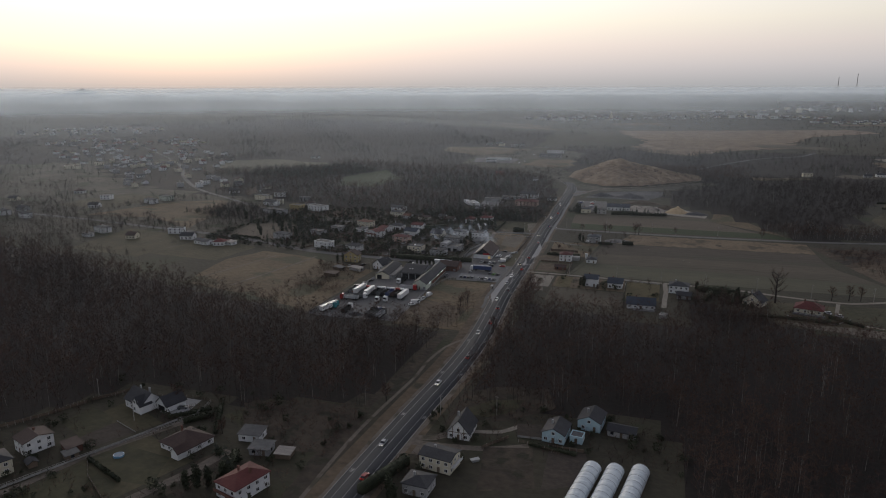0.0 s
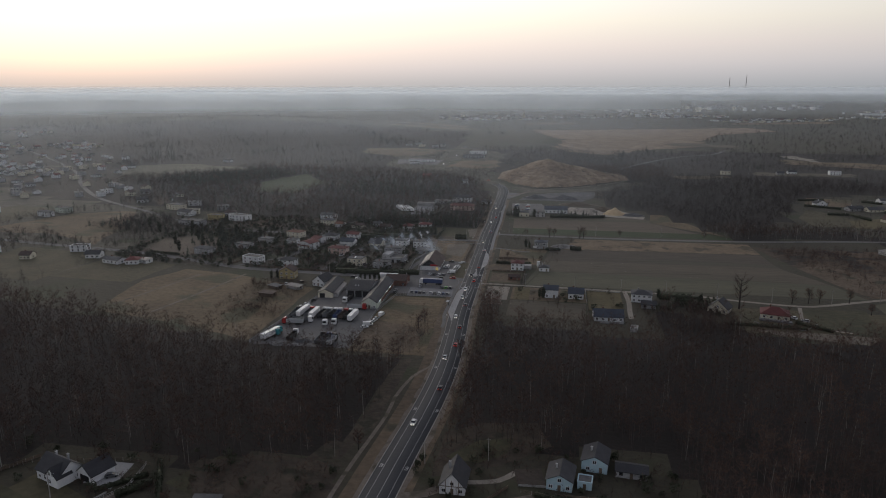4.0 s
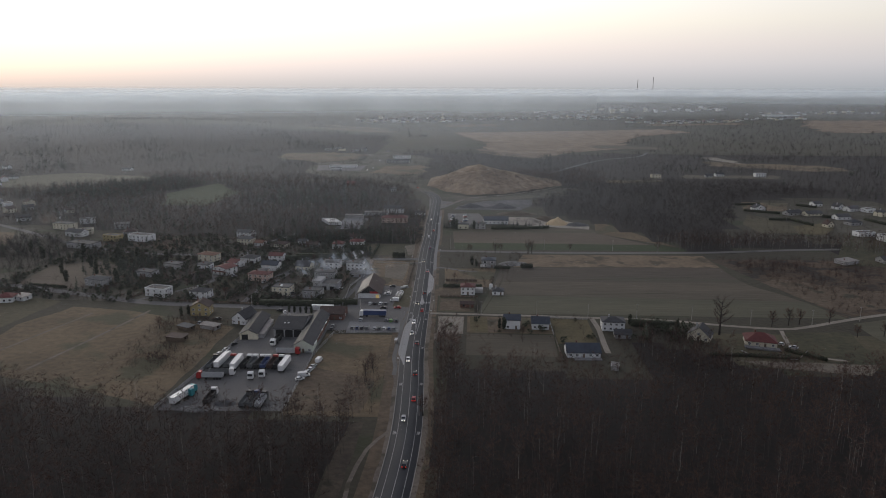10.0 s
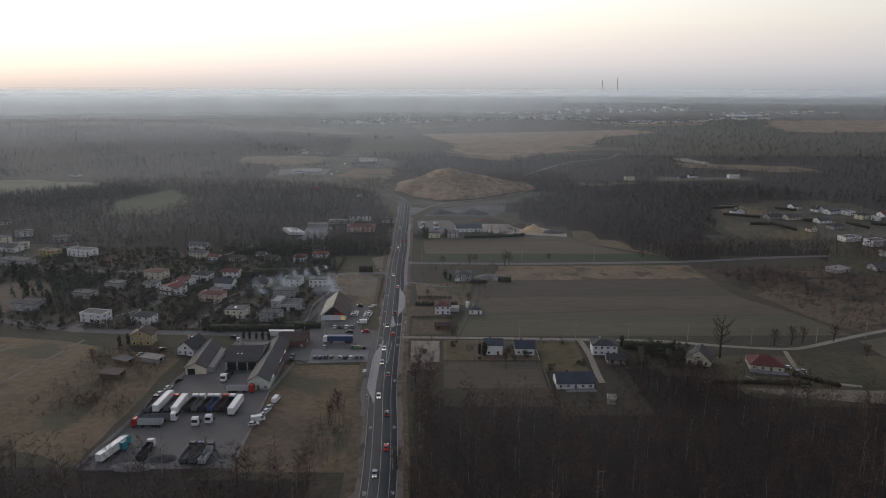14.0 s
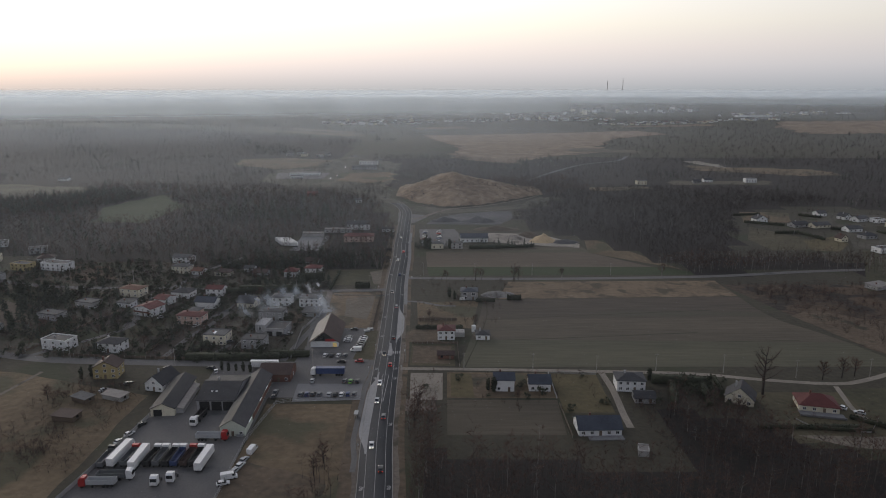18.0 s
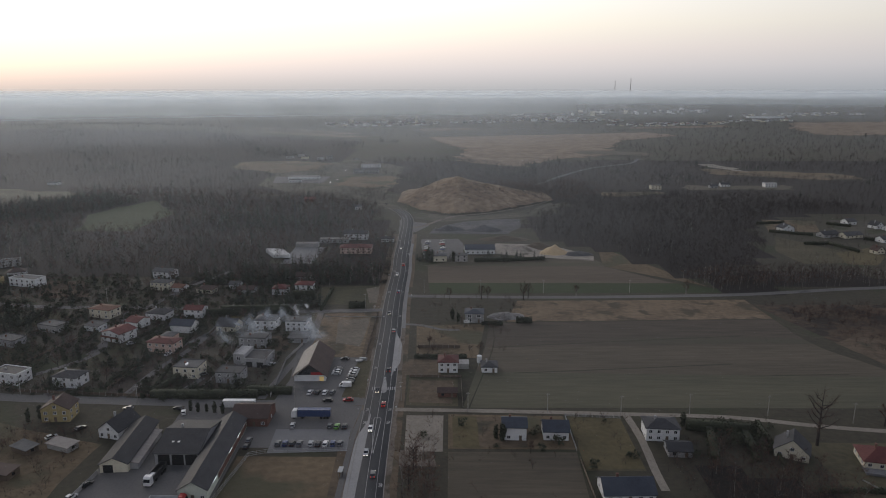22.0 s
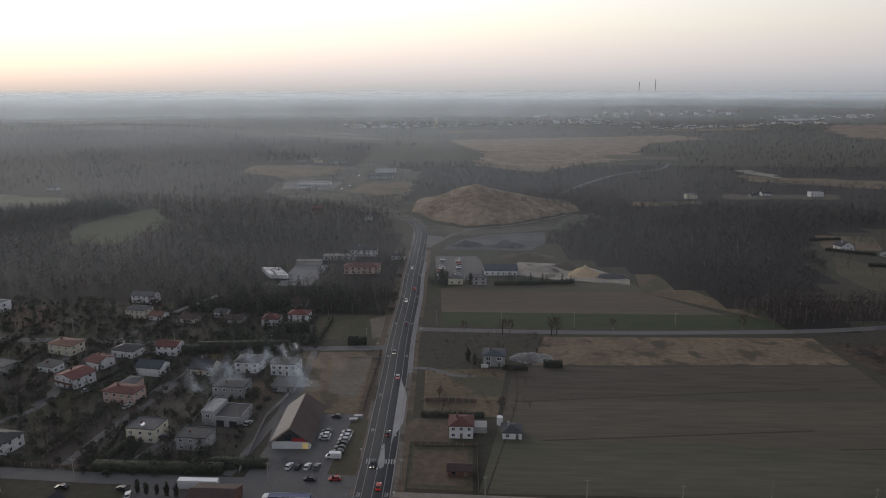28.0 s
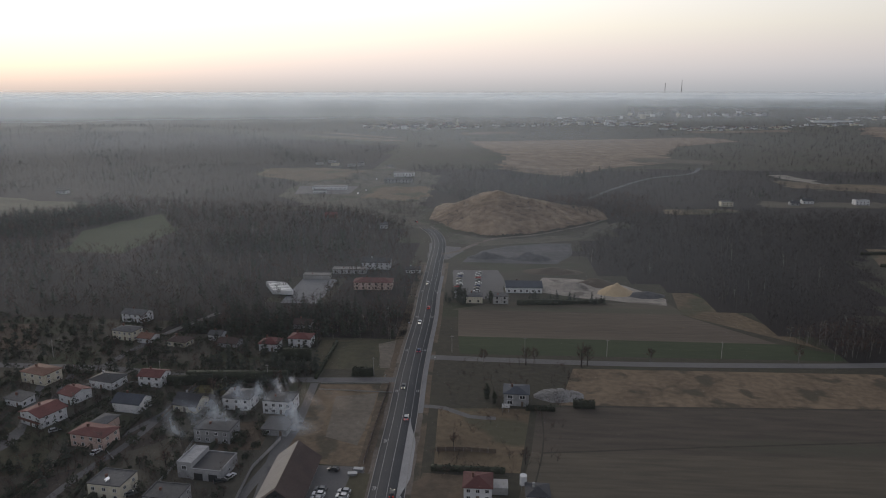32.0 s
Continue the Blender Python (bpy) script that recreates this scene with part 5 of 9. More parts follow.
# village west of the road
V = [
    (-221.9, 457.6, -14, 15.5, 9, 6.0, "flat", 0, WHITE, R_DARK, "white modern block house with a dark flat roof", 3, 2),
    (-192.4, 454.5, -10, 12.5, 9, 5.6, "hip", 2.0, WHITE, R_DARK, "white two-storey house with a dark hipped roof", 3, 2),
    (-141.7, 464.9, -6, 12.4, 10, 6.2, "flat", -1, CREAM, R_GREY, "cream block house with a grey flat roof", 3, 2),
    (-120.2, 459.7, -4, 12.4, 9, 5.8, "flat", -1, GREYW, R_GREY, "grey unrendered block house with a flat roof", 3, 2),
    (-121.7, 503.8, -4, 15, 10, 6.0, "flat", -1, GREYW, R_GREY, "pale grey block house with a flat roof", 4, 2),
    (-104.3, 529, -3, 13, 10, 6.4, "flat", -1, WHITE, R_GREY, "white block house with a smoking chimney", 4, 2),
    (-122.5, 531.3, -3, 12.6, 10, 6.2, "hip", 1.8, WHITE, R_GREY, "white two-storey house with a grey roof", 3, 2),
    (-143.4, 527.9, -10, 11.5, 10, 3.6, "gx", 3.6, CREAM, R_DARK, "low house with a large dark roof", 3, 1),
    (-167.5, 525.7, -8, 13.2, 9, 4.8, "gx", 2.6, WHITE, R_BLUE, "white house with a blue-black gable roof", 0, 1),
    (-170.2, 551, -6, 11.5, 9, 5.6, "gx", 1.8, WHITE, R_RED, "white two-storey house with a red roof", 3, 2),
    (-166.7, 496.7, -10, 15.5, 9, 6.0, "hip", 1.4, PINK, R_RED, "pinkish two-storey house with a low red roof", 4, 2),
    (-199.1, 511.5, -22, 13, 12, 5.6, "gy", 1.8, WHITE, R_RED, "white two-storey house with a red roof and balcony", 3, 2),
    (-197.7, 532, -22, 9, 10, 4.6, "gx", 1.8, WHITE, R_RED, "white house with a pale red roof", 2, 1),
    (-190.8, 547.2, -12, 13, 10, 4.4, "hip", 2.2, WHITE, R_DARK, "white house with a dark green-grey roof", 3, 1),
    (-224.7, 550, -16, 15, 10, 6.0, "hip", 1.4, CREAM, R_ORANGE, "cream two-storey house with an orange-red roof", 3, 2),
    (-218.2, 527.7, -16, 10, 7, 3.4, "shed", 0.8, WHITE, R_GREY, "low white outbuilding with a grey roof", 2, 1),
    (-213.7, 607.2, -12, 13.4, 9, 6.0, "hip", 1.8, CREAM, R_GREY, "cream two-storey house with a grey roof", 4, 2),
    (-200.2, 604, -12, 8.5, 8, 3.2, "gx", 1.8, WHITE, R_ORANGE, "small white house with an orange-brown roof", 2, 1),
    (-223.2, 635.8, -10, 15.5, 9, 5.6, "gx", 2.0, WHITE, R_GREY, "white two-storey house with a grey roof", 4, 2),
    (-180.9, 600, -12, 11.7, 8, 3.4, "hip", 2.2, CREAM, R_BROWN, "low cream house with a brown roof", 3, 1),
    (-164.3, 610.6, -6, 7.5, 7, 3.6, "gx", 1.6, WHITE, R_GREY, "small white house with a grey roof", 2, 1),
    (-153.9, 601, -6, 11, 8, 2.8, "gx", 2.0, GREYW, R_BROWN, "low dark-roofed house among trees", 2, 1),
    (-131, 597.6, -3, 9.8, 9, 4.6, "hip", 2.6, WHITE, R_RED, "white house with a red roof", 2, 1),
    (-116.2, 603.4, -3, 12, 9, 5.8, "hip", 2.0, WHITE, R_RED, "white two-storey house with a faded red roof", 3, 2),
    (-122.8, 632.2, -3, 10.4, 8, 3.2, "gx", 2.2, GREYW, R_BROWN, "grey cottage with a brown roof", 2, 1),
    (-252.6, 504.6, -18, 15, 9, 4.0, "flat", -1, GREYW, R_GREY, "grey outbuilding with a flat roof", 4, 1),
    (-241.7, 525.9, -18, 14, 9, 4.4, "flat", -1, CONCRETE, R_GREY, "concrete garage building with a flat roof", 3, 1),
    (-274.1, 478.7, -16, 16, 9, 5.6, "hip", 1.6, GREYW, R_GREY, "grey two-storey house with a low roof", 4, 2),
    (-310.2, 614.8, -14, 22.7, 10, 6.2, "flat", 0, WHITE, R_GREY, "white modern apartment block with a flat roof", 5, 2),
    (-335.7, 614.9, -14, 15.5, 9, 5.6, "flat", 0, YELLOW, R_GREY, "yellow block house with a flat roof", 4, 2),
    (-346.8, 585.6, -16, 27, 12, 5.2, "flat", -1, GREYW, R_GREY, "long grey workshop with a flat roof", 6, 1),
    (-407.7, 661.4, -16, 21.7, 10, 6.6, "flat", -1, CREAM, R_GREY, "cream block house with a smoking chimney", 5, 2),
    (-378.7, 631.6, -16, 18.6, 10, 4.6, "gx", 2.4, WHITE, R_GREY, "white house with a grey roof", 4, 1),
    (-327.8, 439.6, -14, 17, 9, 3.4, "gx", 1.6, WHITE, R_GREY, "long white bungalow with a grey roof", 4, 1),
    (-304.3, 444.8, -14, 9, 7, 2.8, "shed", 0.5, WHITE, R_SHEET, "low white garage beside the street", 2, 1),
    (-450, 453.5, -18, 16.5, 9, 6.0, "hip", 1.2, WHITE, R_GREY, "white two-storey house with a low grey roof", 4, 2),
    (-447.9, 435.1, -18, 10, 7, 3.0, "shed", 0.6, WHITE, R_GREY, "white rendered lean-to garden outbuilding", 2, 1),
    (-584.1, 489.5, -20, 14, 9, 5.8, "hip", 2.0, WHITE, R_DARK, "white two-storey house with a dark roof", 3, 2),
    (-618.5, 494.7, -20, 12, 9, 5.8, "hip", 2.0, WHITE, R_DARK, "white house with a dark hipped roof", 3, 2),
    (-517.7, 624.4, -18, 17.6, 10, 6.0, "flat", -1, PALEGREEN, R_GREY, "pale green block house with a flat roof", 4, 2),
    (-520.7, 602.4, -18, 17, 9, 5.6, "hip", 1.6, WHITE, R_GREY, "white two-storey house with a grey roof", 4, 2),
    # along the road to the north
    (-74.5, 757, 2, 11.5, 8, 3.2, "gx", 1.6, WHITE, R_DARK, "small white house beside the main road", 3, 1),
    (-96.5, 712, 2, 27, 12, 6.0, "hip", 2.2, PINK, R_RED, "pink two-storey inn with a dull red roof", 6, 2),
    (-121, 752, 2, 26, 9, 3.6, "flat", -1, GREYW, R_SHEET, "long low hall with a pale roof", 5, 1),
    (-103.5, 766, 2, 22, 12, 6.0, "gx", 2.6, WHITE, R_DARK, "white two-storey house with a dark roof", 5, 2),
    (-141, 735, 2, 20, 8, 3.4, "flat", -1, CONCRETE, R_SHEET, "long shed with a pale sheet roof", 0, 1),
    (-27.4, 687.4, 2, 10.9, 9, 5.0, "hip", 1.8, CREAM, R_GREY, "cream block house with a grey roof", 2, 2),
    (-10.7, 687, 2, 9.9, 8, 5.6, "flat", -1, CONCRETE, R_GREY, "concrete block house with a flat roof", 2, 2),
    (4.9, 712.3, 2, 25.1, 16, 4.2, "gx", 3.0, WHITE, R_BLUE, "long hall with a dark blue-grey roof and white wall", 6, 1),
    (-186.4, 973.1, 10, 13.4, 8, 4.4, "gx", 2.2, BRICK, R_RED, "red brick house among trees", 3, 1),
    (-122.5, 922.2, 0, 6.9, 6, 4.0, "gx", 1.8, WHITE, R_GREY, "small white house beside the bend", 2, 1),
    (-237.7, 1180, 4, 48.3, 16, 5.0, "flat", -1, WHITE, R_SHEET, "long white depot hall with a flat roof", 8, 1),
    (-243.4, 1148, 4, 17.5, 9, 4.2, "flat", -1, WHITE, R_GREY, "white workshop with a flat roof", 4, 1),
    (-155.2, 1326, 0, 33.5, 14, 7.0, "flat", -1, WHITE, R_SHEET, "white factory hall with a bright roof edge", 7, 2),
    (-154.4, 1255, 0, 42.1, 12, 6.0, "gx", 2.0, GREYW, R_GREY, "grey mill building beside the road", 8, 2),
    # village east of the woods
    (298.2, 804.2, 10, 13.2, 10, 4, "gy", 3.8, WHITE, R_DARK, "white house with a steep dark gable roof", 2, 2),
    (377.3, 838.9, 13, 10.7, 10, 3.6, "gx", 2.8, WHITE, R_GREY, "white house with a grey roof on the slope", 2, 1),
    (344.2, 776.8, 16, 19.6, 10, 3, "gx", 2.8, CREAM, R_GREY, "long pale bungalow with a grey roof", 4, 1),
    (325.6, 780.0, 19, 18.2, 10, 3, "gx", 2.8, GREYW, R_DARK, "low grey house under a wide dark roof", 3, 1),
    (393.1, 819.9, 22, 9.9, 9.9, 3.6, "gy", 3.8, WHITE, R_DARK, "white house with a dark gable roof", 2, 2),
    (402.7, 808.9, 25, 16.8, 10, 3.6, "gx", 2.8, WHITE, R_GREY, "white house with a long grey roof", 3, 1),
    (364.5, 757.4, 11, 15.6, 10, 3.4, "gx", 2.8, WHITE, R_GREY, "pale house with a weathered grey roof", 3, 1),
    (330.2, 715.1, 14, 7.9, 7.9, 3.4, "gy", 3.8, CREAM, R_BROWN, "small cream gabled house beside a lawn", 2, 2),
    (361.1, 726.9, 17, 13.8, 10, 3.6, "hip", 2.8, GREYW, R_DARK, "grey house with a dark hipped roof", 3, 1),
    (416.4, 801.8, 20, 10.5, 10, 4.2, "flat", 0, WHITE, R_GREY, "white flat-roofed house among gardens", 3, 1),
    (416.9, 777.6, 23, 10.9, 10, 5.4, "hip", 2.8, CREAM, R_DARK, "cream two-storey house with a dark roof", 2, 2),
    (427.0, 771.0, 26, 7.5, 7.5, 4.6, "flat", 0, WHITE, R_GREY, "small white block house", 2, 1),
    (449.1, 791.6, 12, 12.7, 10, 3.4, "gx", 2.8, WHITE, R_RED, "white house with a reddish roof", 3, 1),
    (342.4, 672.8, 15, 17.4, 10, 4.4, "flat", 0, WHITE, R_GREY, "white modern house with a long flat roof", 4, 1),
    (353.1, 653.5, 18, 16.0, 10, 6, "flat", 0, WHITE, R_DARK, "white two-storey block house with a dark flat roof", 3, 2),
    (345.6, 618.1, 21, 19.6, 10, 5.6, "hip", 2.8, WHITE, R_BROWN, "white two-storey house with a brown hipped roof", 3, 2),
    (273.7, 567.8, 24, 15.3, 10, 3, "shed", 0.5, GREYW, R_SHEET, "grey farm shed with a pale sheet roof", 2, 1),
    (307.3, 573.3, 10, 14.9, 10, 3, "gx", 2.8, GREYW, R_GREY, "low grey house with a grey roof", 3, 1),
    (314.0, 557.8, 13, 11.7, 10, 4.4, "gy", 3.8, WHITE, R_DARK, "white gabled house with a dark roof", 2, 2),
    (412.7, 718.7, 16, 10.3, 10, 3.6, "gx", 2.8, WHITE, R_DARK, "white house with a dark roof", 3, 1),
    (394.5, 678.2, 19, 9.7, 9.7, 4.6, "flat", 0, WHITE, R_GREY, "white house with a flat roof", 3, 1),
    (254.9, 1081, 0, 14.2, 10, 6.4, "flat", -1, CREAM, R_GREY, "pale block house among the woods", 3, 2),
    (416.6, 1102, 0, 16.4, 10, 6.4, "flat", 0, WHITE, R_GREY, "white block house among the woods", 4, 2),
    (357.5, 1108, 0, 13.1, 9, 4.0, "gx", 2.8, WHITE, R_DARK, "white house among leafless trees", 3, 1),
    (336.7, 1094, 0, 10.9, 8, 3.6, "gx", 2.6, GREYW, R_DARK, "grey house among leafless trees", 2, 1),
    (-579.3, 1120, -10, 15.6, 9, 3.4, "gx", 2.0, WHITE, R_GREY, "long white house at the wood's edge", 3, 1),
]
for x_, y_, rot_, w_, d_, hh_, rf_, rh_, wa_, ro_, lab_, c_, r_ in V:
    far_ = y_ > 640 or abs(x_) > 300
    house(x_, y_, rot_, w_, d_, hh_, rf_, rh_, wa_, ro_, lab_, cols=c_, rows=r_, side=1 if far_ else 2, frame=not far_, chimney=1, balcony="balcony" in lab_, door=not far_)
# grey modern cube with a raised wing and garage doors
h_ = house(-113.3, 478.3, -6, 11.5, 13.0, 4.6, "flat", 0, GREYW, R_DARK, "grey modern house with flat roofs and two garage doors", cols=0, rows=1, side=1, chimney=0, door=False)
for k_ in (-2.8, 2.6):
    part("garage_door", gate_mesh, DARK, h_, "dark garage door", pose(k_, 0, 0.05) @ Matrix.Diagonal((3.2, 1, 2.6, 1)))
part("raised_wing", Shape().box(-10.8, -5.47, 0.5, 12.8, 0, 5.8).box(-10.9, -5.43, 0.4, 0.75, 5.8, 6.2).box(-10.9, -10.55, 0.75, 12.8, 5.8, 6.2), GREYW, h_)
window_at(h_, -8.2, 0.5, 3.2, 1.6, 1.6, 0)
house(-99.9, 511.1, -4, 10.5, 9.0, 3.0, "shed", 0.8, GREYW, R_GREY, "grey outbuilding with a lean-to roof", cols=2, rows=1, side=1, chimney=0, name="shed")
house(-168.7, 507.9, -10, 7.0, 8.0, 5.0, "hip", 1.2, PINK, R_GREY, "pink rear wing with a grey roof", cols=2, rows=1, side=1, chimney=0)
house(-175.1, 380, -10, 10.0, 6.0, 2.6, "shed", 0.4, WOODWALL, R_BROWN, "rusty sheet-roofed shack among scrap", cols=1, rows=1, side=1, chimney=0, name="shed", frame=False)
house(-164.6, 399.5, -20, 11.0, 5.0, 2.4, "shed", 0.4, CONCRETE, R_SHEET, "low shed with a pale sheet roof", cols=0, rows=1, side=1, chimney=0, name="shed", frame=False)
house(-177.7, 397.4, -25, 9.0, 5.0, 2.4, "shed", 0.3, WOODWALL, R_GREY, "low dark garden shed among scrap", cols=0, rows=1, side=1, chimney=0, name="shed", frame=False)

# scattered houses of the far villages and towns
rng = np.random.default_rng(7)
BASES = []
for wa_, ro_, lab_ in ((WHITE, R_RED, "small white house with a red roof far off"), (WHITE, R_GREY, "small white house with a grey roof far off"), (CREAM, R_BROWN, "cream house with a brown roof far off"), (GREYW, R_DARK, "grey house with a dark roof far off"), (WHITE, R_DARK, "white gabled house with a dark roof far off")):
    BASES.append((wa_, ro_, lab_))


GLADES = [(-240, 1150, 75, 70), (-150, 1265, 70, 100), (-185, 1075, 60, 60), (-195, 1400, 40, 110), (-110, 1110, 50, 50), (-20, 905, 60, 30), (310, 1060, 160, 40), (-560, 1085, 60, 50), (-130, 2520, 110, 60), (90, 2330, 260, 60)]               # open ground of the villages: middle and half axes


FAR_V, FAR_T, FAR_K = [], [], []      # all houses beyond a kilometre: vertices, triangles, materials
FAR_MATS = [WHITE, CREAM, GREYW, R_DARK, R_RED, R_GREY, R_BROWN]


def far_house(x, y, rot, w, d, h, rh, wall, tiles):
    """Walls and a gabled or flat roof with eaves, added to the far houses."""
    n, z = sum(len(v) for v in FAR_V), float(rise(x, y)) - 0.5
    a, b, o = w / 2, d / 2, 0.5
    v = np.array([(-a, -b, 0), (a, -b, 0), (a, b, 0), (-a, b, 0), (-a, -b, h), (a, -b, h), (a, b, h), (-a, b, h), (-a, 0, h + rh), (a, 0, h + rh),
                  (-a - o, -b - o, h - 0.1), (a + o, -b - o, h - 0.1), (a + o, b + o, h - 0.1), (-a - o, b + o, h - 0.1), (-a - o, 0, h + rh + 0.25), (a + o, 0, h + rh + 0.25)])
    c, s = math.cos(radians(rot)), math.sin(radians(rot))
    FAR_V.append(np.column_stack([v[:, 0] * c - v[:, 1] * s + x, v[:, 0] * s + v[:, 1] * c + y, v[:, 2] + z]))
    quads = [(0, 1, 5, 4), (1, 2, 6, 5), (2, 3, 7, 6), (3, 0, 4, 7)]
    for q in quads:
        FAR_T.extend([(n + q[0], n + q[1], n + q[2]), (n + q[0], n + q[2], n + q[3])]), FAR_K.extend([wall] * 2)
    FAR_T.extend([(n + 5, n + 6, n + 9), (n + 7, n + 4, n + 8)]), FAR_K.extend([wall] * 2)
    for q in ((10, 11, 15, 14), (12, 13, 14, 15)):
        FAR_T.extend([(n + q[0], n + q[1], n + q[2]), (n + q[0], n + q[2], n + q[3])]), FAR_K.extend([tiles] * 2)


def village(cx, cy, rx, ry, count, turn, group, size=(9, 13), tall=0.0, far=False):
    made, spots = {}, []
    GLADES.append((cx, cy - ry * 0.35, rx * 1.05, ry * 1.35))
    for k in range(count):
        a, q = rng.random() * 2 * math.pi, math.sqrt(rng.random())
        x, y = cx + rx * q * math.cos(a), cy + ry * q * math.sin(a)
        if any(math.hypot(x - u, y - v) < (13 if far else 18) for u, v in spots):
            continue
        spots.append((x, y))
        b = int(rng.integers(len(BASES)))
        wa, ro, lab = BASES[b]
        rot = turn + rng.normal() * 14 + 90 * (rng.random() < 0.3)
        CLEAR_SPOTS.append((x, y - 4, 13))
        if far:
            big = tall and rng.random() < tall
            far_house(x, y, rot, 20 if big else rng.uniform(*size), 11 if big else rng.uniform(7, 10), 11 if big else rng.choice([3.0, 4.6, 5.4]), 0.3 if big else rng.choice([0.3, 2.2, 3.2]), int(rng.choice([0, 0, 1, 2, 2])), int(rng.choice([3, 3, 4, 5, 5, 6])))
            continue
        if b in made:
            t = copy_thing(made[b], pose(x, y, float(rise(x, y)), 0, 0, rot))
        else:
            t = made[b] = house(x, y, rot, rng.uniform(*size), 9, rng.choice([3.4, 5.6]), str(rng.choice(["gx", "hip", "flat"])), 2.4, wa, ro, lab, cols=3, rows=2, side=0, chimney=1, frame=False, door=False)
        t["group"] = group


village(-790, 925, 165, 110, 62, -25, "houses of the western village")
village(-960, 1080, 190, 120, 58, -25, "houses of the western village")
village(-610, 765, 110, 70, 18, -22, "houses of the western village")
village(-1170, 1290, 200, 130, 70, -25, "houses of the western village", far=True)
village(-1560, 1580, 230, 150, 70, -30, "houses of the far western village", far=True)
village(-260, 2620, 210, 110, 150, 0, "houses of the northern village", tall=0.06, far=True)
village(90, 2690, 130, 60, 40, 5, "houses of the northern town", tall=0.1, far=True)
village(410, 2800, 220, 90, 110, 5, "houses of the northern town", tall=0.15, far=True)
village(740, 2600, 220, 75, 110, 10, "houses of the north-eastern village", far=True)
village(1090, 2640, 130, 50, 30, 10, "houses of the north-eastern village", far=True)
village(-284.6, 1483, 60, 40, 5, 0, "houses beyond the depot", far=True)
village(509.8, 3186, 600, 160, 90, 5, "houses of the distant town", (10, 14), tall=0.4, far=True)
village(-1193, 2988, 500, 120, 60, -10, "houses of the distant western village", (10, 14), far=True)
village(1350, 2900, 300, 90, 50, 0, "houses of the distant town", far=True)
big_mesh("distant_houses", np.concatenate(FAR_V), np.array(FAR_T), FAR_MATS[0], "many small pale houses of distant villages", "houses", "stuff", FAR_MATS[1:], FAR_K)
house(-141.9, 2640, 0, 12, 22, 10, "gy", 9, CREAM, R_BROWN, "village church with a steep roof far off", cols=2, rows=1, side=0, chimney=0, frame=False, name="church", door=False)
part("tower", Shape().box(-2.2, 2.2, -4.4, -0.01, 0, 15).add([(-2.4, -4.6, 15), (2.4, -4.6, 15), (2.4, 0, 15), (-2.4, 0, 15), (0, -2.2, 26)], [(0, 1, 2, 3), (0, 1, 4), (1, 2, 4), (2, 3, 4), (3, 0, 4)]), CREAM, [o for o in scene.objects if o.name == "church"][0])
# long pale halls by the eastern town
house(1150, 2760, 0, 140, 26, 8, "flat", -1, WHITE, R_SHEET, "very long pale warehouse far off", cols=0, rows=1, side=0, chimney=0, name="warehouse", frame=False, door=False)
# power station chimneys
for x_, y_, h2, r_, lab_ in ((372, 3361, 42, 1.7, "tall red and white banded chimney"), (418, 3361, 57, 1.9, "tall red and white banded chimney"), (438, 3361, 57, 1.9, "tall red and white banded chimney"),
                             (1050, 4770, 110, 1.7, "very tall grey chimney in the haze"), (1146, 4748, 126, 1.7, "very tall grey chimney in the haze")):
    t_ = thing("chimney_stack", x_, y_, 0, lab_, "chimney", "power station chimneys", z=float(rise(x_, y_)))
    n_ = 8 if "red" in lab_ else 3
    for k_ in range(n_):
        part("band", Shape().tube((0, 0, h2 * k_ / n_), (0, 0, h2 * (k_ + 1) / n_), r_ * (1.25 - 0.4 * k_ / n_), r_ * (1.25 - 0.4 * (k_ + 1) / n_), 10),
             CONCRETE if (k_ < 3 or "grey" in lab_) else (R_RED if k_ % 2 else WHITE), t_)

for x_, y_ in ((1232, 4725), (1310, 4705), (1386, 4682)):
    t_ = thing("cooling_tower", x_, y_, 0, "wide grey cooling tower in the haze", "cooling tower", "power station cooling towers", z=float(rise(x_, y_)) - 2)
    s_ = Shape()
    for k_ in range(6):
        f0, f1 = k_ / 6, (k_ + 1) / 6
        s_.tube((0, 0, 36 * f0), (0, 0, 36 * f1), 16 * (1 - 0.55 * f0 + 0.25 * f0 * f0), 16 * (1 - 0.55 * f1 + 0.25 * f1 * f1), 12)
    part("shell", s_, CONCRETE, t_)

# ---- vehicles ----
PAINTS = {n: mat(n + "_car_paint", a, tuple(1.15 * v for v in a), 1.0, rough=0.3, spec=0.5) for n, a in
          (("white", (0.62, 0.62, 0.62)), ("silver", (0.34, 0.35, 0.36)), ("black", (0.018, 0.018, 0.02)), ("red", (0.30, 0.02, 0.02)), ("blue", (0.03, 0.05, 0.13)), ("grey", (0.10, 0.105, 0.11)), ("green", (0.12, 0.30, 0.06)), ("teal", (0.03, 0.22, 0.25)), ("orange", (0.5, 0.16, 0.03)))}
wheel_mesh = Shape().tube((-0.11, 0, 0), (0.11, 0, 0), 0.32, 0.32, 10).mesh("wheel", TYRE)
big_wheel = Shape().tube((-0.16, 0, 0), (0.16, 0, 0), 0.5, 0.5, 10).mesh("wheel", TYRE)
lamp_box = Shape().box(-0.2, 0.2, -0.04, 0.04, -0.09, 0.09)
HEAD_ON, TAIL_ON, HEAD_OFF, TAIL_OFF = lamp_box.mesh("headlight", LAMP_W), lamp_box.mesh("tail_light", LAMP_R), lamp_box.mesh("headlight", FRAME), lamp_box.mesh("tail_light", R_RED)
CARS = {}


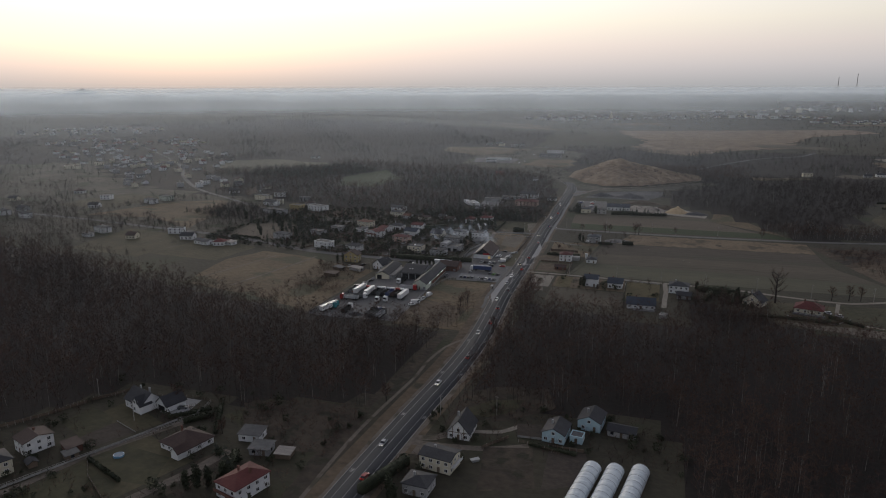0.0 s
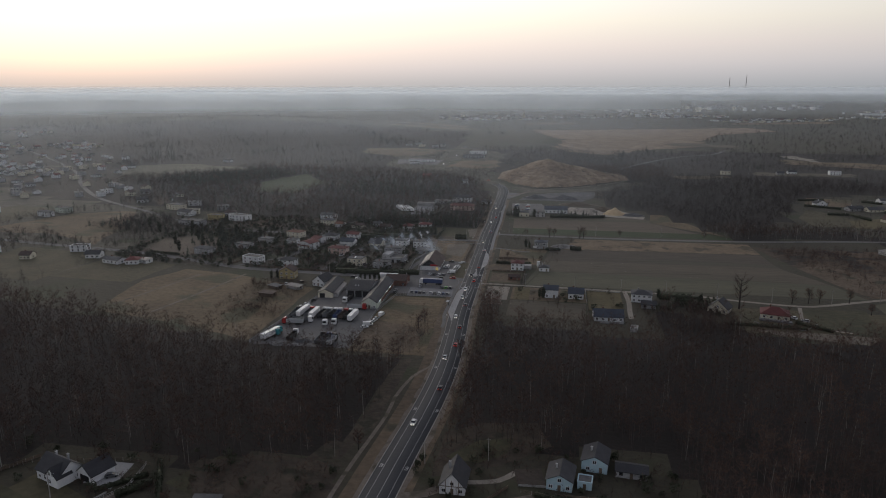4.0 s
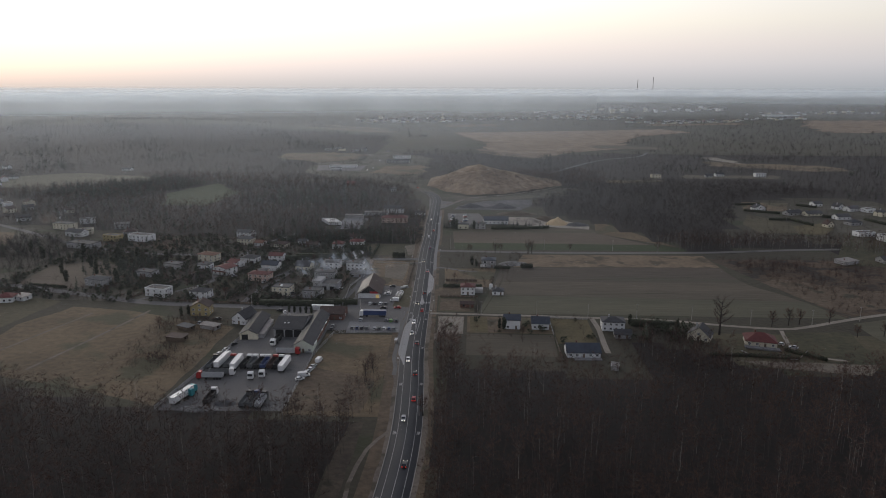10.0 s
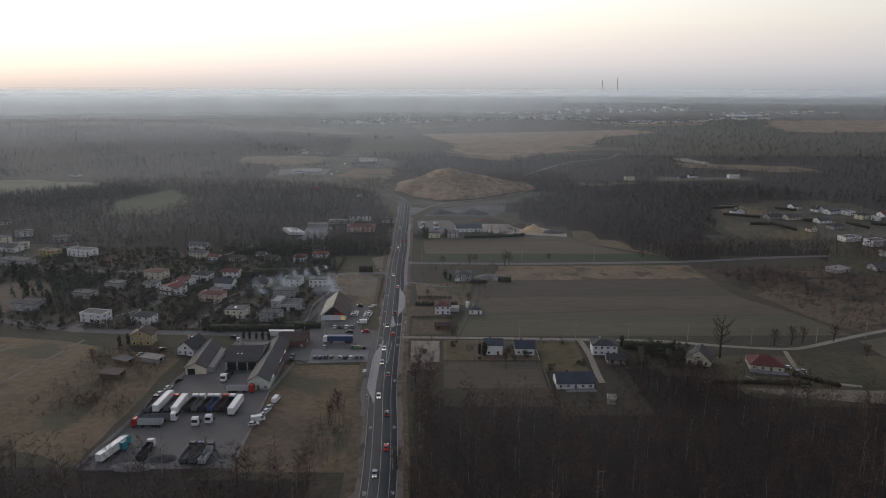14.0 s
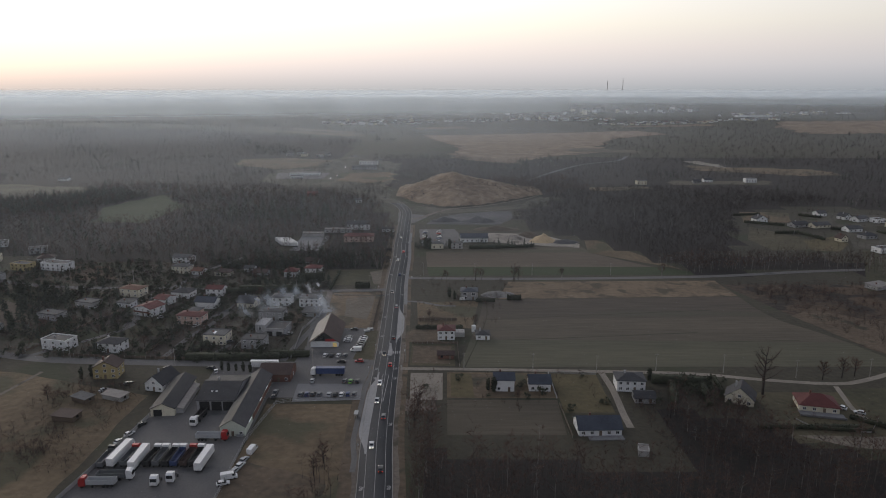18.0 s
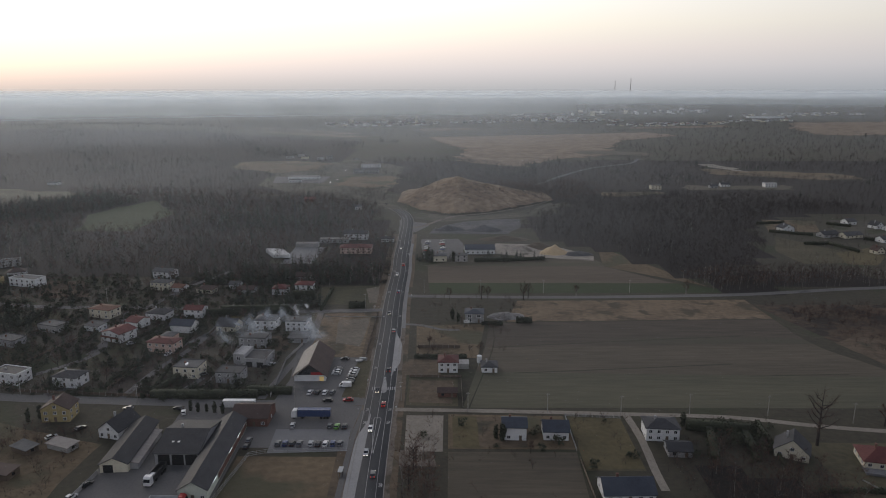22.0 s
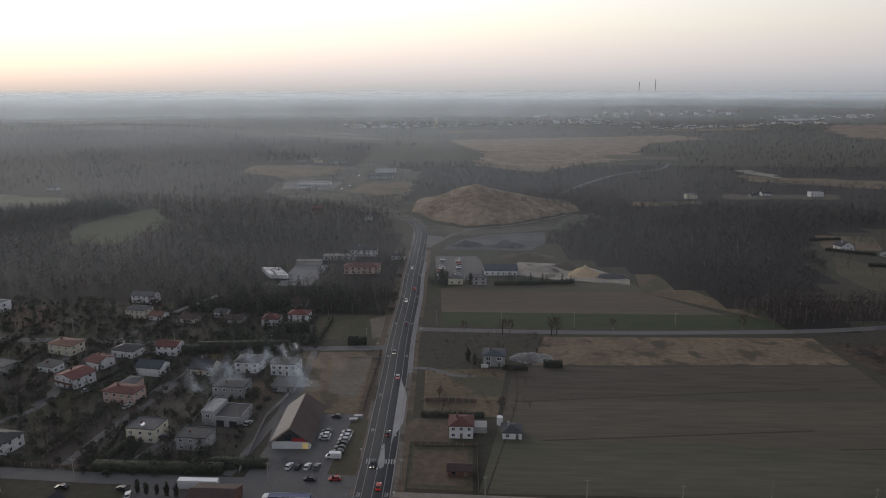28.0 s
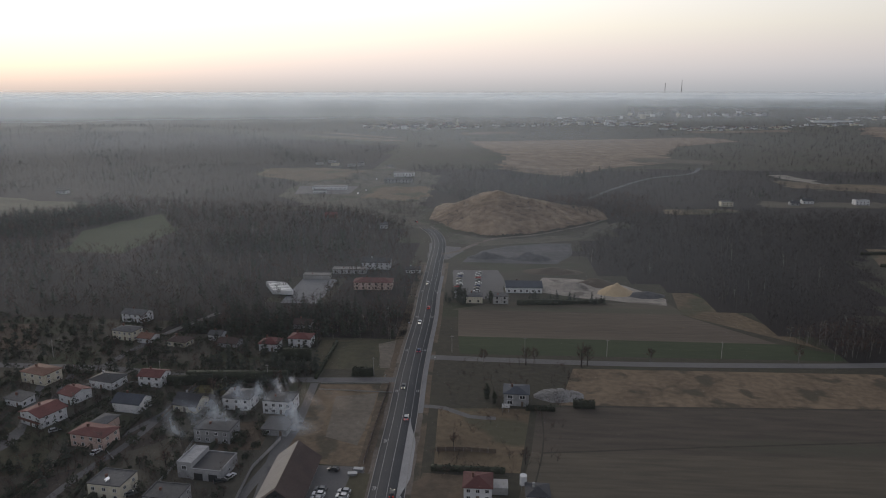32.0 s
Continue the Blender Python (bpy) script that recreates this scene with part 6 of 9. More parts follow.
def car(x, y, rot, colour, kind="car", lights=False, group="parked cars", where="parked on the asphalt"):
    """A car that faces its own +y."""
    key = (colour, kind, lights, where)
    if key in CARS:
        return copy_thing(CARS[key], pose(x, y, 0.1, 0, 0, rot))
    t = CARS[key] = thing("van" if kind == "van" else "car", x, y, rot, f"{colour} {'delivery van' if kind == 'van' else 'passenger car'} {where}", "van" if kind == "van" else "car", group, 0.1)
    if kind == "van":
        L, W = 5.6, 1.95
        body = [(-2.8, 0.35), (2.75, 0.35), (2.8, 1.0), (2.2, 1.25), (1.6, 2.25), (1.2, 2.4), (-2.75, 2.4)]
        glass = [(1.66, 2.1), (2.12, 1.34), (1.2, 1.34), (1.0, 2.1)]
        wy = (-1.8, 1.8)
    else:
        L, W = 4.4, 1.75
        body = [(-2.2, 0.3), (2.15, 0.3), (2.2, 0.72), (1.2, 0.92), (-2.1, 0.98)]
        glass = [(-1.9, 0.96), (1.15, 0.92), (0.35, 1.42), (-1.35, 1.46)]
        wy = (-1.35, 1.35)
    part("body", Shape().prism(body, -W / 2, W / 2, "x"), PAINTS[colour], t)
    if kind == "van":
        part("side_window", Shape().prism(glass, -W / 2 - 0.015, W / 2 + 0.015, "x"), GLASS, t)
        part("windscreen", Shape().prism([(1.64, 2.18), (2.16, 1.3), (2.2, 1.3), (1.68, 2.18)], -0.85, 0.85, "x"), GLASS, t)
    else:
        part("glazing", Shape().prism(glass, -W / 2 + 0.1, W / 2 - 0.1, "x"), GLASS, t)
        part("roof_panel", Shape().prism([(-1.4, 1.44), (0.36, 1.41), (0.25, 1.5), (-1.25, 1.53)], -W / 2 + 0.14, W / 2 - 0.14, "x"), PAINTS[colour], t)
    for sx in (-1, 1):
        for v in wy:
            part("wheel", wheel_mesh, TYRE, t, at=pose(sx * (W / 2 - 0.06), v, 0.32))
        part("headlight", HEAD_ON if lights else HEAD_OFF, FRAME, t, at=pose(sx * (W / 2 - 0.3), L / 2, 0.62))
        part("tail_light", TAIL_ON if lights else TAIL_OFF, R_RED, t, at=pose(sx * (W / 2 - 0.25), -L / 2 + 0.02, 0.75))
    return t


def lorry(x, y, rot, cab, load, trailer="tipper", label=""):
    """Tractor and semi-trailer facing its own +y, from the rear at y = 0. cab or trailer may be missing."""
    t = thing("lorry", x, y, rot, label, "lorry", "parked lorries", 0.06)
    if trailer == "box":
        part("cargo_box", Shape().box(-1.27, 1.27, 0, 13.4, 1.15, 3.95), load, t)
        part("roof_rail", Shape().box(-1.3, -1.18, 0, 13.4, 3.95, 4.03).box(1.18, 1.3, 0, 13.4, 3.95, 4.03), METAL, t)
    elif trailer == "tipper":
        s = Shape().box(-1.25, 1.25, 0, 9.6, 1.2, 1.3).box(-1.25, -1.15, 0, 9.6, 1.3, 2.9).box(1.15, 1.25, 0, 9.6, 1.3, 2.9).box(-1.15, 1.15, 0, 0.1, 1.3, 2.9).box(-1.15, 1.15, 9.5, 9.6, 1.3, 3.1)
        for k in range(7):
            s.box(-1.32, -1.25, 0.3 + 1.5 * k, 0.42 + 1.5 * k, 1.25, 2.85).box(1.25, 1.32, 0.3 + 1.5 * k, 0.42 + 1.5 * k, 1.25, 2.85)
        part("tipper_body", s, load, t)
    if trailer:
        L = 13.4 if trailer == "box" else 9.6
        part("chassis", Shape().box(-0.5, 0.5, 0.2, L, 0.85, 1.14), DARK, t)
        for v in (1.2, 2.5, 3.8):
            for sx in (-1, 1):
                part("wheel", big_wheel, TYRE, t, at=pose(sx * 1.05, v, 0.5))
    else:
        L = 1.5
    if cab:
        c0 = L - 0.6 if trailer else 0
        part("tractor_chassis", Shape().box(-0.45, 0.45, c0 - 2.2, c0 + 2.4, 0.6, 0.84), DARK, t)
        part("cab", Shape().prism([(c0 + 0.9, 0.7), (c0 + 3.1, 0.7), (c0 + 3.15, 1.9), (c0 + 2.9, 3.2), (c0 + 2.3, 3.75), (c0 + 0.9, 3.75)], -1.24, 1.24, "x"), cab, t)
        part("windscreen", Shape().prism([(c0 + 3.17, 2.0), (c0 + 2.94, 3.1), (c0 + 2.98, 3.1), (c0 + 3.21, 2.0)], -1.1, 1.1, "x"), GLASS, t)
        for v in (c0 - 1.4, c0 + 2.1):
            for sx in (-1, 1):
                part("wheel", big_wheel, TYRE, t, at=pose(sx * 1.05, v, 0.5))
    return t


P = PAINTS
ROW = [(-142.5, 344.3, P["black"], P["grey"], "tipper", "dark lorry with an open tipper trailer"), (-139, 344.8, P["white"], P["white"], "box", "white lorry with a long white box trailer"),
       (-134.7, 345.3, P["red"], P["grey"], "tipper", "red lorry with a grey tipper trailer"), (-130.5, 342.8, None, P["white"], "box", "long white box trailer parked alone"),
       (-126.7, 345.3, P["white"], P["black"], "tipper", "white lorry with a dark tipper trailer"), (-123.2, 345.3, P["white"], P["grey"], "tipper", "white lorry with a grey tipper trailer"),
       (-120, 345.3, P["white"], P["black"], "tipper", "white lorry with a dark tipper trailer"), (-116.8, 345.3, P["white"], P["blue"], "tipper", "white lorry with a blue-black tipper trailer"),
       (-113.5, 345.3, P["red"], R_BROWN, "tipper", "red lorry with a rusty tipper trailer"), (-110.3, 345.3, P["white"], P["black"], "tipper", "white lorry with a dark tipper trailer"), (-107.1, 342.2, None, P["white"], "box", "long white box trailer at the end of the row"),
       (-113.3, 304.9, P["black"], P["grey"], "tipper", "dark lorry with a grey tipper trailer by the wood"), (-109.9, 304.9, P["blue"], P["grey"], "tipper", "blue lorry with a grey tipper trailer"), (-106.2, 304.3, P["black"], P["silver"], "tipper", "dark lorry with a pale tipper trailer"),
       (-129.4, 306.9, P["white"], P["black"], "tipper", "white lorry with a black tipper trailer")]
for x_, y_, cab_, load_, kind_, lab_ in ROW:
    lorry(x_, y_, -1 + 2 * math.sin(x_), cab_, load_, kind_, lab_)
lorry(-131.9, 334.6, 92, P["red"], P["silver"], "tipper", "red lorry with a pale covered tipper trailer")
lorry(-140, 338.2, -86, P["white"], P["grey"], "tipper", "white lorry with a grey tipper trailer")
lorry(-115.8, 365.9, -90, P["red"], P["silver"], "tipper", "red lorry with a pale covered tipper trailer by the depot")
lorry(-119, 336.6, 182, P["white"], P["black"], None, "white tractor unit without a trailer")
lorry(-114.3, 338.7, 180, P["white"], P["black"], None, "white tractor unit without a trailer")
lorry(-120, 387.7, 176, P["white"], P["black"], "tipper", "white lorry half inside the workshop gate")
lorry(-143.5, 305.9, -14, P["teal"], P["white"], "box", "long pale trailer with a teal tractor at the yard's edge")
lorry(-139.9, 313.9, -16, P["teal"], P["teal"], None, "teal loader beside the fence")
lorry(-100.7, 434.5, 90, None, P["white"], "box", "long white box trailer on the forecourt")
lorry(-67.7, 426.7, 90, P["white"], P["blue"], "box", "white lorry with a dark blue box trailer in the car park")
cols_ = ["black", "silver", "grey", "white", "blue", "black", "silver", "red", "grey", "white"]
for k_ in range(9):
    car(-84.0 + 2.75 * k_ + (1.5 if k_ > 3 else 0), 404.8 + 0.2 * math.sin(k_), 4 * math.sin(k_ * 2), ["grey", "blue", "black", "grey", "silver", "black", "white", "blue", "grey"][k_])
car(-81.6, 419, 5, "silver")
car(-63.9, 418.5, -3, "green"), car(-60.9, 418.5, 2, "black"), car(-66.8, 418.8, 2, "grey")
for k_, c_ in enumerate(["white", "black", "white", "grey"]):
    car(-80.8 + 3.3 * k_, 449.6, -8, c_)
car(-66.3, 456.6, 88, "white", "van")
for k_, c_ in enumerate(["black", "grey", "black", "silver", "white", "silver"]):
    car(-65.2 + 0.15 * k_, 460.5 + 2.9 * k_, 84, c_)
for k_, c_ in enumerate(["silver", "white", "grey"]):
    car(-72.6, 470 + 2.8 * k_, 86, c_)
car(-71.2, 488.1, 80, "black")
car(-71.5, 441.7, 85, "black", where="waiting at the junction", group="cars at the junction"), car(-62.9, 442.3, 92, "red", where="waiting at the junction", group="cars at the junction")
car(-92, 357, -10, "white", "van"), car(-93.2, 350.4, -18, "silver"), car(-93.5, 346.8, -20, "white"), car(-94.3, 343.3, -20, "silver"), car(-95.1, 339, -70, "white", "van"), car(-96, 335.3, -70, "white")
car(-143.1, 369.3, -20, "white"), car(-141.8, 376.9, -24, "black"), car(-144.3, 363.6, -24, "white"), car(-95.2, 402.6, 0, "black"), car(-95.5, 407.2, 0, "grey")
car(-121.3, 380, -8, "white", "van"), car(-129.3, 429.8, 20, "white"), car(-132.9, 433.4, 70, "black")
car(-105.7, 480.9, -20, "white"), car(-108.2, 477.8, -60, "black"), car(-134.6, 468.5, -60, "grey"), car(145.7, 392.8, 40, "white"), car(150.8, 388.2, 60, "silver"), car(-140.1, 175.2, -60, "grey")
car(-161.3, 493.3, -20, "white"), car(-187, 507.9, -50, "silver"), car(-153.7, 433.4, 88, "black"), car(-172.2, 408.7, -40, "silver"), car(-164.7, 415.9, -30, "black")
for k_ in range(16):
    car(-39.5 + 4.0 * (k_ % 2) * 3.2 + rng.uniform(-1, 1), 709 + 3.4 * k_, 90 + rng.uniform(-6, 6), ["white", "silver", "black", "grey", "red", "blue", "white"][k_ % 7])
for k_ in range(6):
    lorry(-156.0 + 2.0 * k_, 712.0 - 3.6 * k_, 88, None, P["white"], "box", "long white trailer parked in the depot")
ahead_ = [(121, "grey"), (150, "red"), (264, "black"), (317, "red"), (344, "black"), (384, "grey"), (438, "red"), (475, "black"), (529, "silver"), (603, "blue"), (674, "red"), (957, "black"), (1179, "white")]
towards_ = [(109, "white"), (173, "silver"), (230, "white"), (299, "silver"), (361, "white"), (399, "silver"), (417, "white"), (452, "black"), (559, "grey"), (647, "white"), (729, "silver"), (1148, "white"), (1292, "white")]
rp, rd = curve_points(ROAD, 1.0)
for rows_, off_, turn_ in ((ahead_, 1.8, 0), (towards_, -1.8, 180)):
    for y_, c_ in rows_:
        k_ = int(np.argmin(np.abs(rp[:, 1] - y_)))
        q_ = rp[k_] + np.array([rd[k_, 1], -rd[k_, 0]]) * off_
        t_ = car(q_[0], q_[1], math.degrees(math.atan2(-rd[k_, 0], rd[k_, 1])) + turn_, c_, lights=True, where="driving on the main road with its lamps lit", group="cars on the main road")
        t_.location.z = float(rise(*q_)) + 0.1

# ---- poles, fences, hedges ----
def pole(x, y, h, label="tall pale concrete power pole beside the lane", arm=True, name="power_pole"):
    t = thing(name, x, y, 0, label, "pole", "poles along the lanes")
    part("shaft", Shape().tube((0, 0, 0), (0, 0, h), 0.16, 0.1, 6), POLE, t)
    if arm:
        part("crossarm", Shape().box(-0.8, 0.8, -0.06, 0.06, h - 0.6, h - 0.48), POLE, t)
    return t


for x_, y_ in ((-11.7, 432.4), (21.1, 431.9), (50.9, 429.8), (111.1, 430.4), (79.6, 431.9), (142.4, 424.2), (177.9, 426.3), (208.4, 433.5), (-40.1, 442.7), (-84.7, 437.6), (-151.7, 437.5), (-207.6, 446.8), (-36.4, 603.4), (0.7, 603.5), (41.9, 603.6), (98.7, 604.9), (-71.3, 571.3), (-118.3, 559.5), (-169.6, 560.5), (-235.7, 581.5), (-181.9, 173.3), (-152.2, 160.6), (-34.7, 202.2), (-38, 302.8), (-12.4, 208.2)):
    pole(x_, y_, 9.0)
t_ = thing("radio_mast", -154.5, 756, 0, "tall thin lattice radio mast among the trees", "mast")
m_ = Shape()
for k_ in range(14):
    z0, z1, w0, w1 = 2.6 * k_, 2.6 * (k_ + 1), 1.2 - 0.06 * k_, 1.2 - 0.06 * (k_ + 1)
    for a_, b_ in (((-w0, -w0), (w1, -w1)), ((w0, -w0), (-w1, -w1)), ((-w0, w0), (w1, w1)), ((w0, w0), (-w1, w1))):
        m_.tube((*a_, z0), (*b_, z1), 0.05, 0.05, 3)
part("lattice", m_, R_GREY, t_)
for a_ in (-1, 1):
    for b_ in (-1, 1):
        part("leg", Shape().tube((a_ * 1.2, b_ * 1.2, 0), (a_ * 0.36, b_ * 0.36, 36.4), 0.09, 0.07, 4), R_GREY, t_)


def fence(way, label, height=1.4, spacing=2.6, material=None, solid=False, name="fence"):
    """Posts with rails, or a solid panel fence, along a line."""
    material = material or WOODWALL
    t = thing(name, way[0][0], way[0][1], 0, label, "fence")
    o = np.array(way[0], float)
    post = Shape().box(-0.06, 0.06, -0.06, 0.06, 0, height + 0.1).mesh("post", POLE)
    for a, b in zip(way, way[1:]):
        a, b = np.array(a, float), np.array(b, float)
        L = float(np.linalg.norm(b - a))
        rot = math.degrees(math.atan2(b[1] - a[1], b[0] - a[0]))
        n = max(1, int(L / spacing))
        for k in range(n):
            q = a + (b - a) * k / n - o
            part("post", post, POLE, t, at=pose(q[0], q[1], 0))
        s = Shape()
        if solid:
            s.box(0, L, -0.03, 0.03, 0.08, height)
        else:
            for z in (0.25, height * 0.55, height - 0.1):
                s.box(0, L, -0.03, 0.03, z, z + 0.09)
        part("panel" if solid else "rails", s, material, t, at=pose(*(a - o), 0, 0, 0, rot))
    return t


fence([(-197.1, 138.1), (-183, 171.3), (-169.8, 182.4)], "dark wooden field fence by the wood")
fence([(-160.9, 106.8), (-148.8, 132.9), (-130.5, 170.2), (-132.5, 184.3)], "low garden fence along the lane", material=CONCRETE)
fence([(-149.5, 302.4), (-143.1, 363.6), (-141.7, 384.1)], "grey panel fence of the lorry yard", 1.8, solid=True, material=CONCRETE)
fence([(-95.1, 304.8), (-96.8, 363.6), (-92.7, 396.4), (-87.1, 398.5), (-57.2, 400.5)], "grey mesh fence of the depot", 1.7, material=METAL)
fence([(-61.5, 493.3), (-62.5, 561.8)], "rusty brown fence along the building plot", 1.4, solid=True, material=R_BROWN)
fence([(-13.7, 436.5), (-14.2, 468.5)], "dark solid wooden garden fence", 1.4, solid=True)
fence([(-38.1, 467.5), (-13.7, 467.5)], "dark solid wooden garden fence", 1.2, solid=True)
fence([(27.8, 401.5), (27.9, 429.3), (50.2, 427.3)], "low wire garden fence", 1.2, material=METAL)
fence([(0.4, 190), (7.6, 188.9), (16.7, 184.9)], "low wooden garden fence", 1.2)
fence([(-97.4, 445.8), (-100.2, 487.1), (-96.3, 508)], "pale concrete fence behind the shop", 1.6, solid=True, material=CONCRETE)
fence([(-212.7, 449.9), (-161.9, 445.8), (-126.3, 444.8)], "dark fence along the street", 1.4, solid=True)
fence([(-93.7, 560.6), (-63, 562.8)], "low kerb wall of the plot", 0.6, solid=True, material=CONCRETE)
fence([(-179, 513.1), (-152.1, 489.1)], "low pale concrete garden wall", 1.0, solid=True, material=CONCRETE)
fence([(-150.5, 521.6), (-150.1, 556.3), (-127.5, 556.3)], "dark solid wooden garden fence", 1.3, solid=True)


def leafy(n, rx, ry, rz, leaf, seed):
    """A crown of many small leaf clumps filling a rounded space: vertices and triangles."""
    g = np.random.default_rng(seed)
    d = g.normal(size=(n, 3))
    d /= np.linalg.norm(d, axis=1, keepdims=True)
    c = d * (g.random((n, 1)) ** 0.35) * (rx, ry, rz) * (1 + 0.25 * np.sin(5 * d[:, :1] + 3 * d[:, 1:2]))
    u, w = g.normal(size=(n, 3)), g.normal(size=(n, 3))
    s = leaf * g.uniform(0.6, 1.4, (n, 1))
    v = np.stack([c + u * s * 0.7, c + w * s * 0.7, c - (u + w) * s * 0.5], 1).reshape(-1, 3)
    return v, np.arange(3 * n).reshape(-1, 3)


def hedge(x, y, rot, length, w, h, label="dark evergreen clipped garden hedge"):
    g = np.random.default_rng(int(abs(x * 7 + y * 3)))
    n = int(min(900, 60 * length * max(w, h) / 2))
    c = np.column_stack([g.uniform(-length / 2, length / 2, n), g.uniform(-w / 2, w / 2, n), g.uniform(0.05, h, n) * (1 + 0.12 * np.sin(np.linspace(0, 40, n)))])
    u, q = g.normal(size=(n, 3)), g.normal(size=(n, 3))
    s = 0.28
    v = np.stack([c + u * s, c + q * s, c - (u + q) * s * 0.6], 1).reshape(-1, 3)
    v[:, 2] = np.maximum(v[:, 2], 0)
    k = Shape().box(-length / 2, length / 2, -w * 0.32, w * 0.32, 0, h * 0.85)
    v = np.concatenate([v, np.array(k.v)])
    tr = np.concatenate([np.arange(3 * n).reshape(-1, 3), np.array([t for a, b, c2, d in k.f for t in ((a, b, c2), (a, c2, d))]) + 3 * n])
    ob = big_mesh("hedge", v, tr, THUJA, label, "hedge", "")
    ob.matrix_basis = pose(x, y, 0, 0, 0, rot)
    return ob


for x_, y_, r_, l_, w_, h2 in ((13.3, 688.1, 4, 28, 3, 3.5), (38.3, 691.5, 12, 34, 3, 2.6), (86.6, 417, -10, 26, 4, 4.5), (79.5, 406.7, 75, 22, 4, 3), (93.7, 406.7, 80, 24, 4, 3), (23.2, 545, 0, 9, 4, 3), (4.7, 540.7, 0, 12, 2.5, 2), (-126.3, 445.8, 0, 46, 5, 3.5), (-98.9, 449.9, -2, 20, 4, 3.4), (-146.7, 458.1, 78, 26, 3, 3),
                                 (-121.5, 174.2, -60, 30, 2, 1.4), (-93.4, 141.8, -70, 14, 3, 4), (-127.5, 169.1, 52, 12, 2.5, 2.2), (-23.9, 491.3, 0, 26, 2.4, 2), (123.8, 375.9, 0, 40, 2.5, 1.6), (152.2, 377.9, -40, 20, 2.5, 1.6), (-38.9, 151.7, 70, 24, 4, 4), (-132.7, 559.5, 4, 46, 4, 6), (-76.4, 571.3, 4, 10, 3, 4), (-153.1, 555.2, 8, 20, 4, 5), (-112.5, 587.2, 4, 14, 4, 7), (13.7, 187.9, -10, 18, 2, 1.2)):
    hedge(x_, y_, r_, l_, w_, h2)

# columnar evergreens
crown_v, crown_t = leafy(420, 0.75, 0.75, 2.4, 0.3, 4)
col_mesh = bpy.data.meshes.new("crown")
col_mesh.from_pydata([tuple(p) for p in crown_v + (0, 0, 2.5)], [], [tuple(t) for t in crown_t.tolist()])
col_mesh.materials.append(THUJA)
trunk_small = Shape().tube((0, 0, 0), (0, 0, 1.6), 0.12, 0.08, 6).mesh("trunk", BARK)
first = None
for x_, y_, s_ in ((-113.1, 430.3, 0.9), (-116.6, 430.9, 1.0), (-120.2, 431.4, 0.8), (-123.7, 431.4, 0.9), (-127.3, 432.4, 1), (-186, 425.2, 1.2), (-189.1, 422.1, 1.2), (1, 408.7, 1.5), (-1.5, 410.8, 1.2), (-94.4, 129.7, 1.6), (-97.4, 127.7, 1.8), (-100.5, 125.7, 1.5), (-91.4, 133.7, 1.6), (-71.3, 119.5, 1.5), (-32.9, 141.6, 1.6), (-34.9, 145.6, 1.4), (-30.9, 138.6, 1.7), (-211.1, 487, 1.4), (-182.5, 476.7, 1.3), (-148.9, 476.7, 1.5), (-17.8, 550.2, 1.4), (-14.7, 546, 1.2), (-36.7, 691.2, 2.2), (-33.6, 688, 2), (-16.9, 688, 1.7), (97.8, 412.8, 1.4), (73.5, 421.1, 1.3),
                    (-208.2, 494.3, 1.2), (-201.9, 484.9, 1.1), (-231.9, 507.8, 1.4), (-262, 487, 1.8), (-266.2, 493.2, 2), (-304.7, 530.1, 1.9), (-289.3, 509.5, 2), (-294.6, 550.7, 2.2), (-314.8, 509.6, 1.7), (-355.7, 550.9, 2.2), (-378.3, 571.6, 2.0), (-299.4, 488.9, 1.8), (-325.2, 556, 2.4), (-281.1, 554.9, 2.0), (-255.4, 549.7, 1.6)):
    if first is None:
        first = thing("thuja", x_, y_, 0, "dark columnar evergreen tree", "tree", "columnar evergreens")
        part("trunk", trunk_small, BARK, first), part("crown", col_mesh, THUJA, first)
        first.matrix_basis = pose(x_, y_, 0)
    else:
        copy_thing(first, pose(x_, y_, 0, 0, 0, x_ * 40) @ Matrix.Scale(1, 4)).scale = (s_, s_, s_)

# pool and garden things
t_ = thing("paddling_pool", -137.7, 136.2, 0, "round blue garden pool with a pale rim", "pool")
part("rim", Shape().tube((0, 0, 0), (0, 0, 0.75), 1.9, 1.9, 20), mat("pool_wall", (0.10, 0.22, 0.35), (0.14, 0.28, 0.42), 1.0, rough=0.4), t_)
part("water", Shape().tube((0, 0, 0.75), (0, 0, 0.757), 1.7, 1.7, 20), mat("pool_water", (0.02, 0.07, 0.13), (0.03, 0.09, 0.16), 1.0, rough=0.05, spec=0.6), t_)

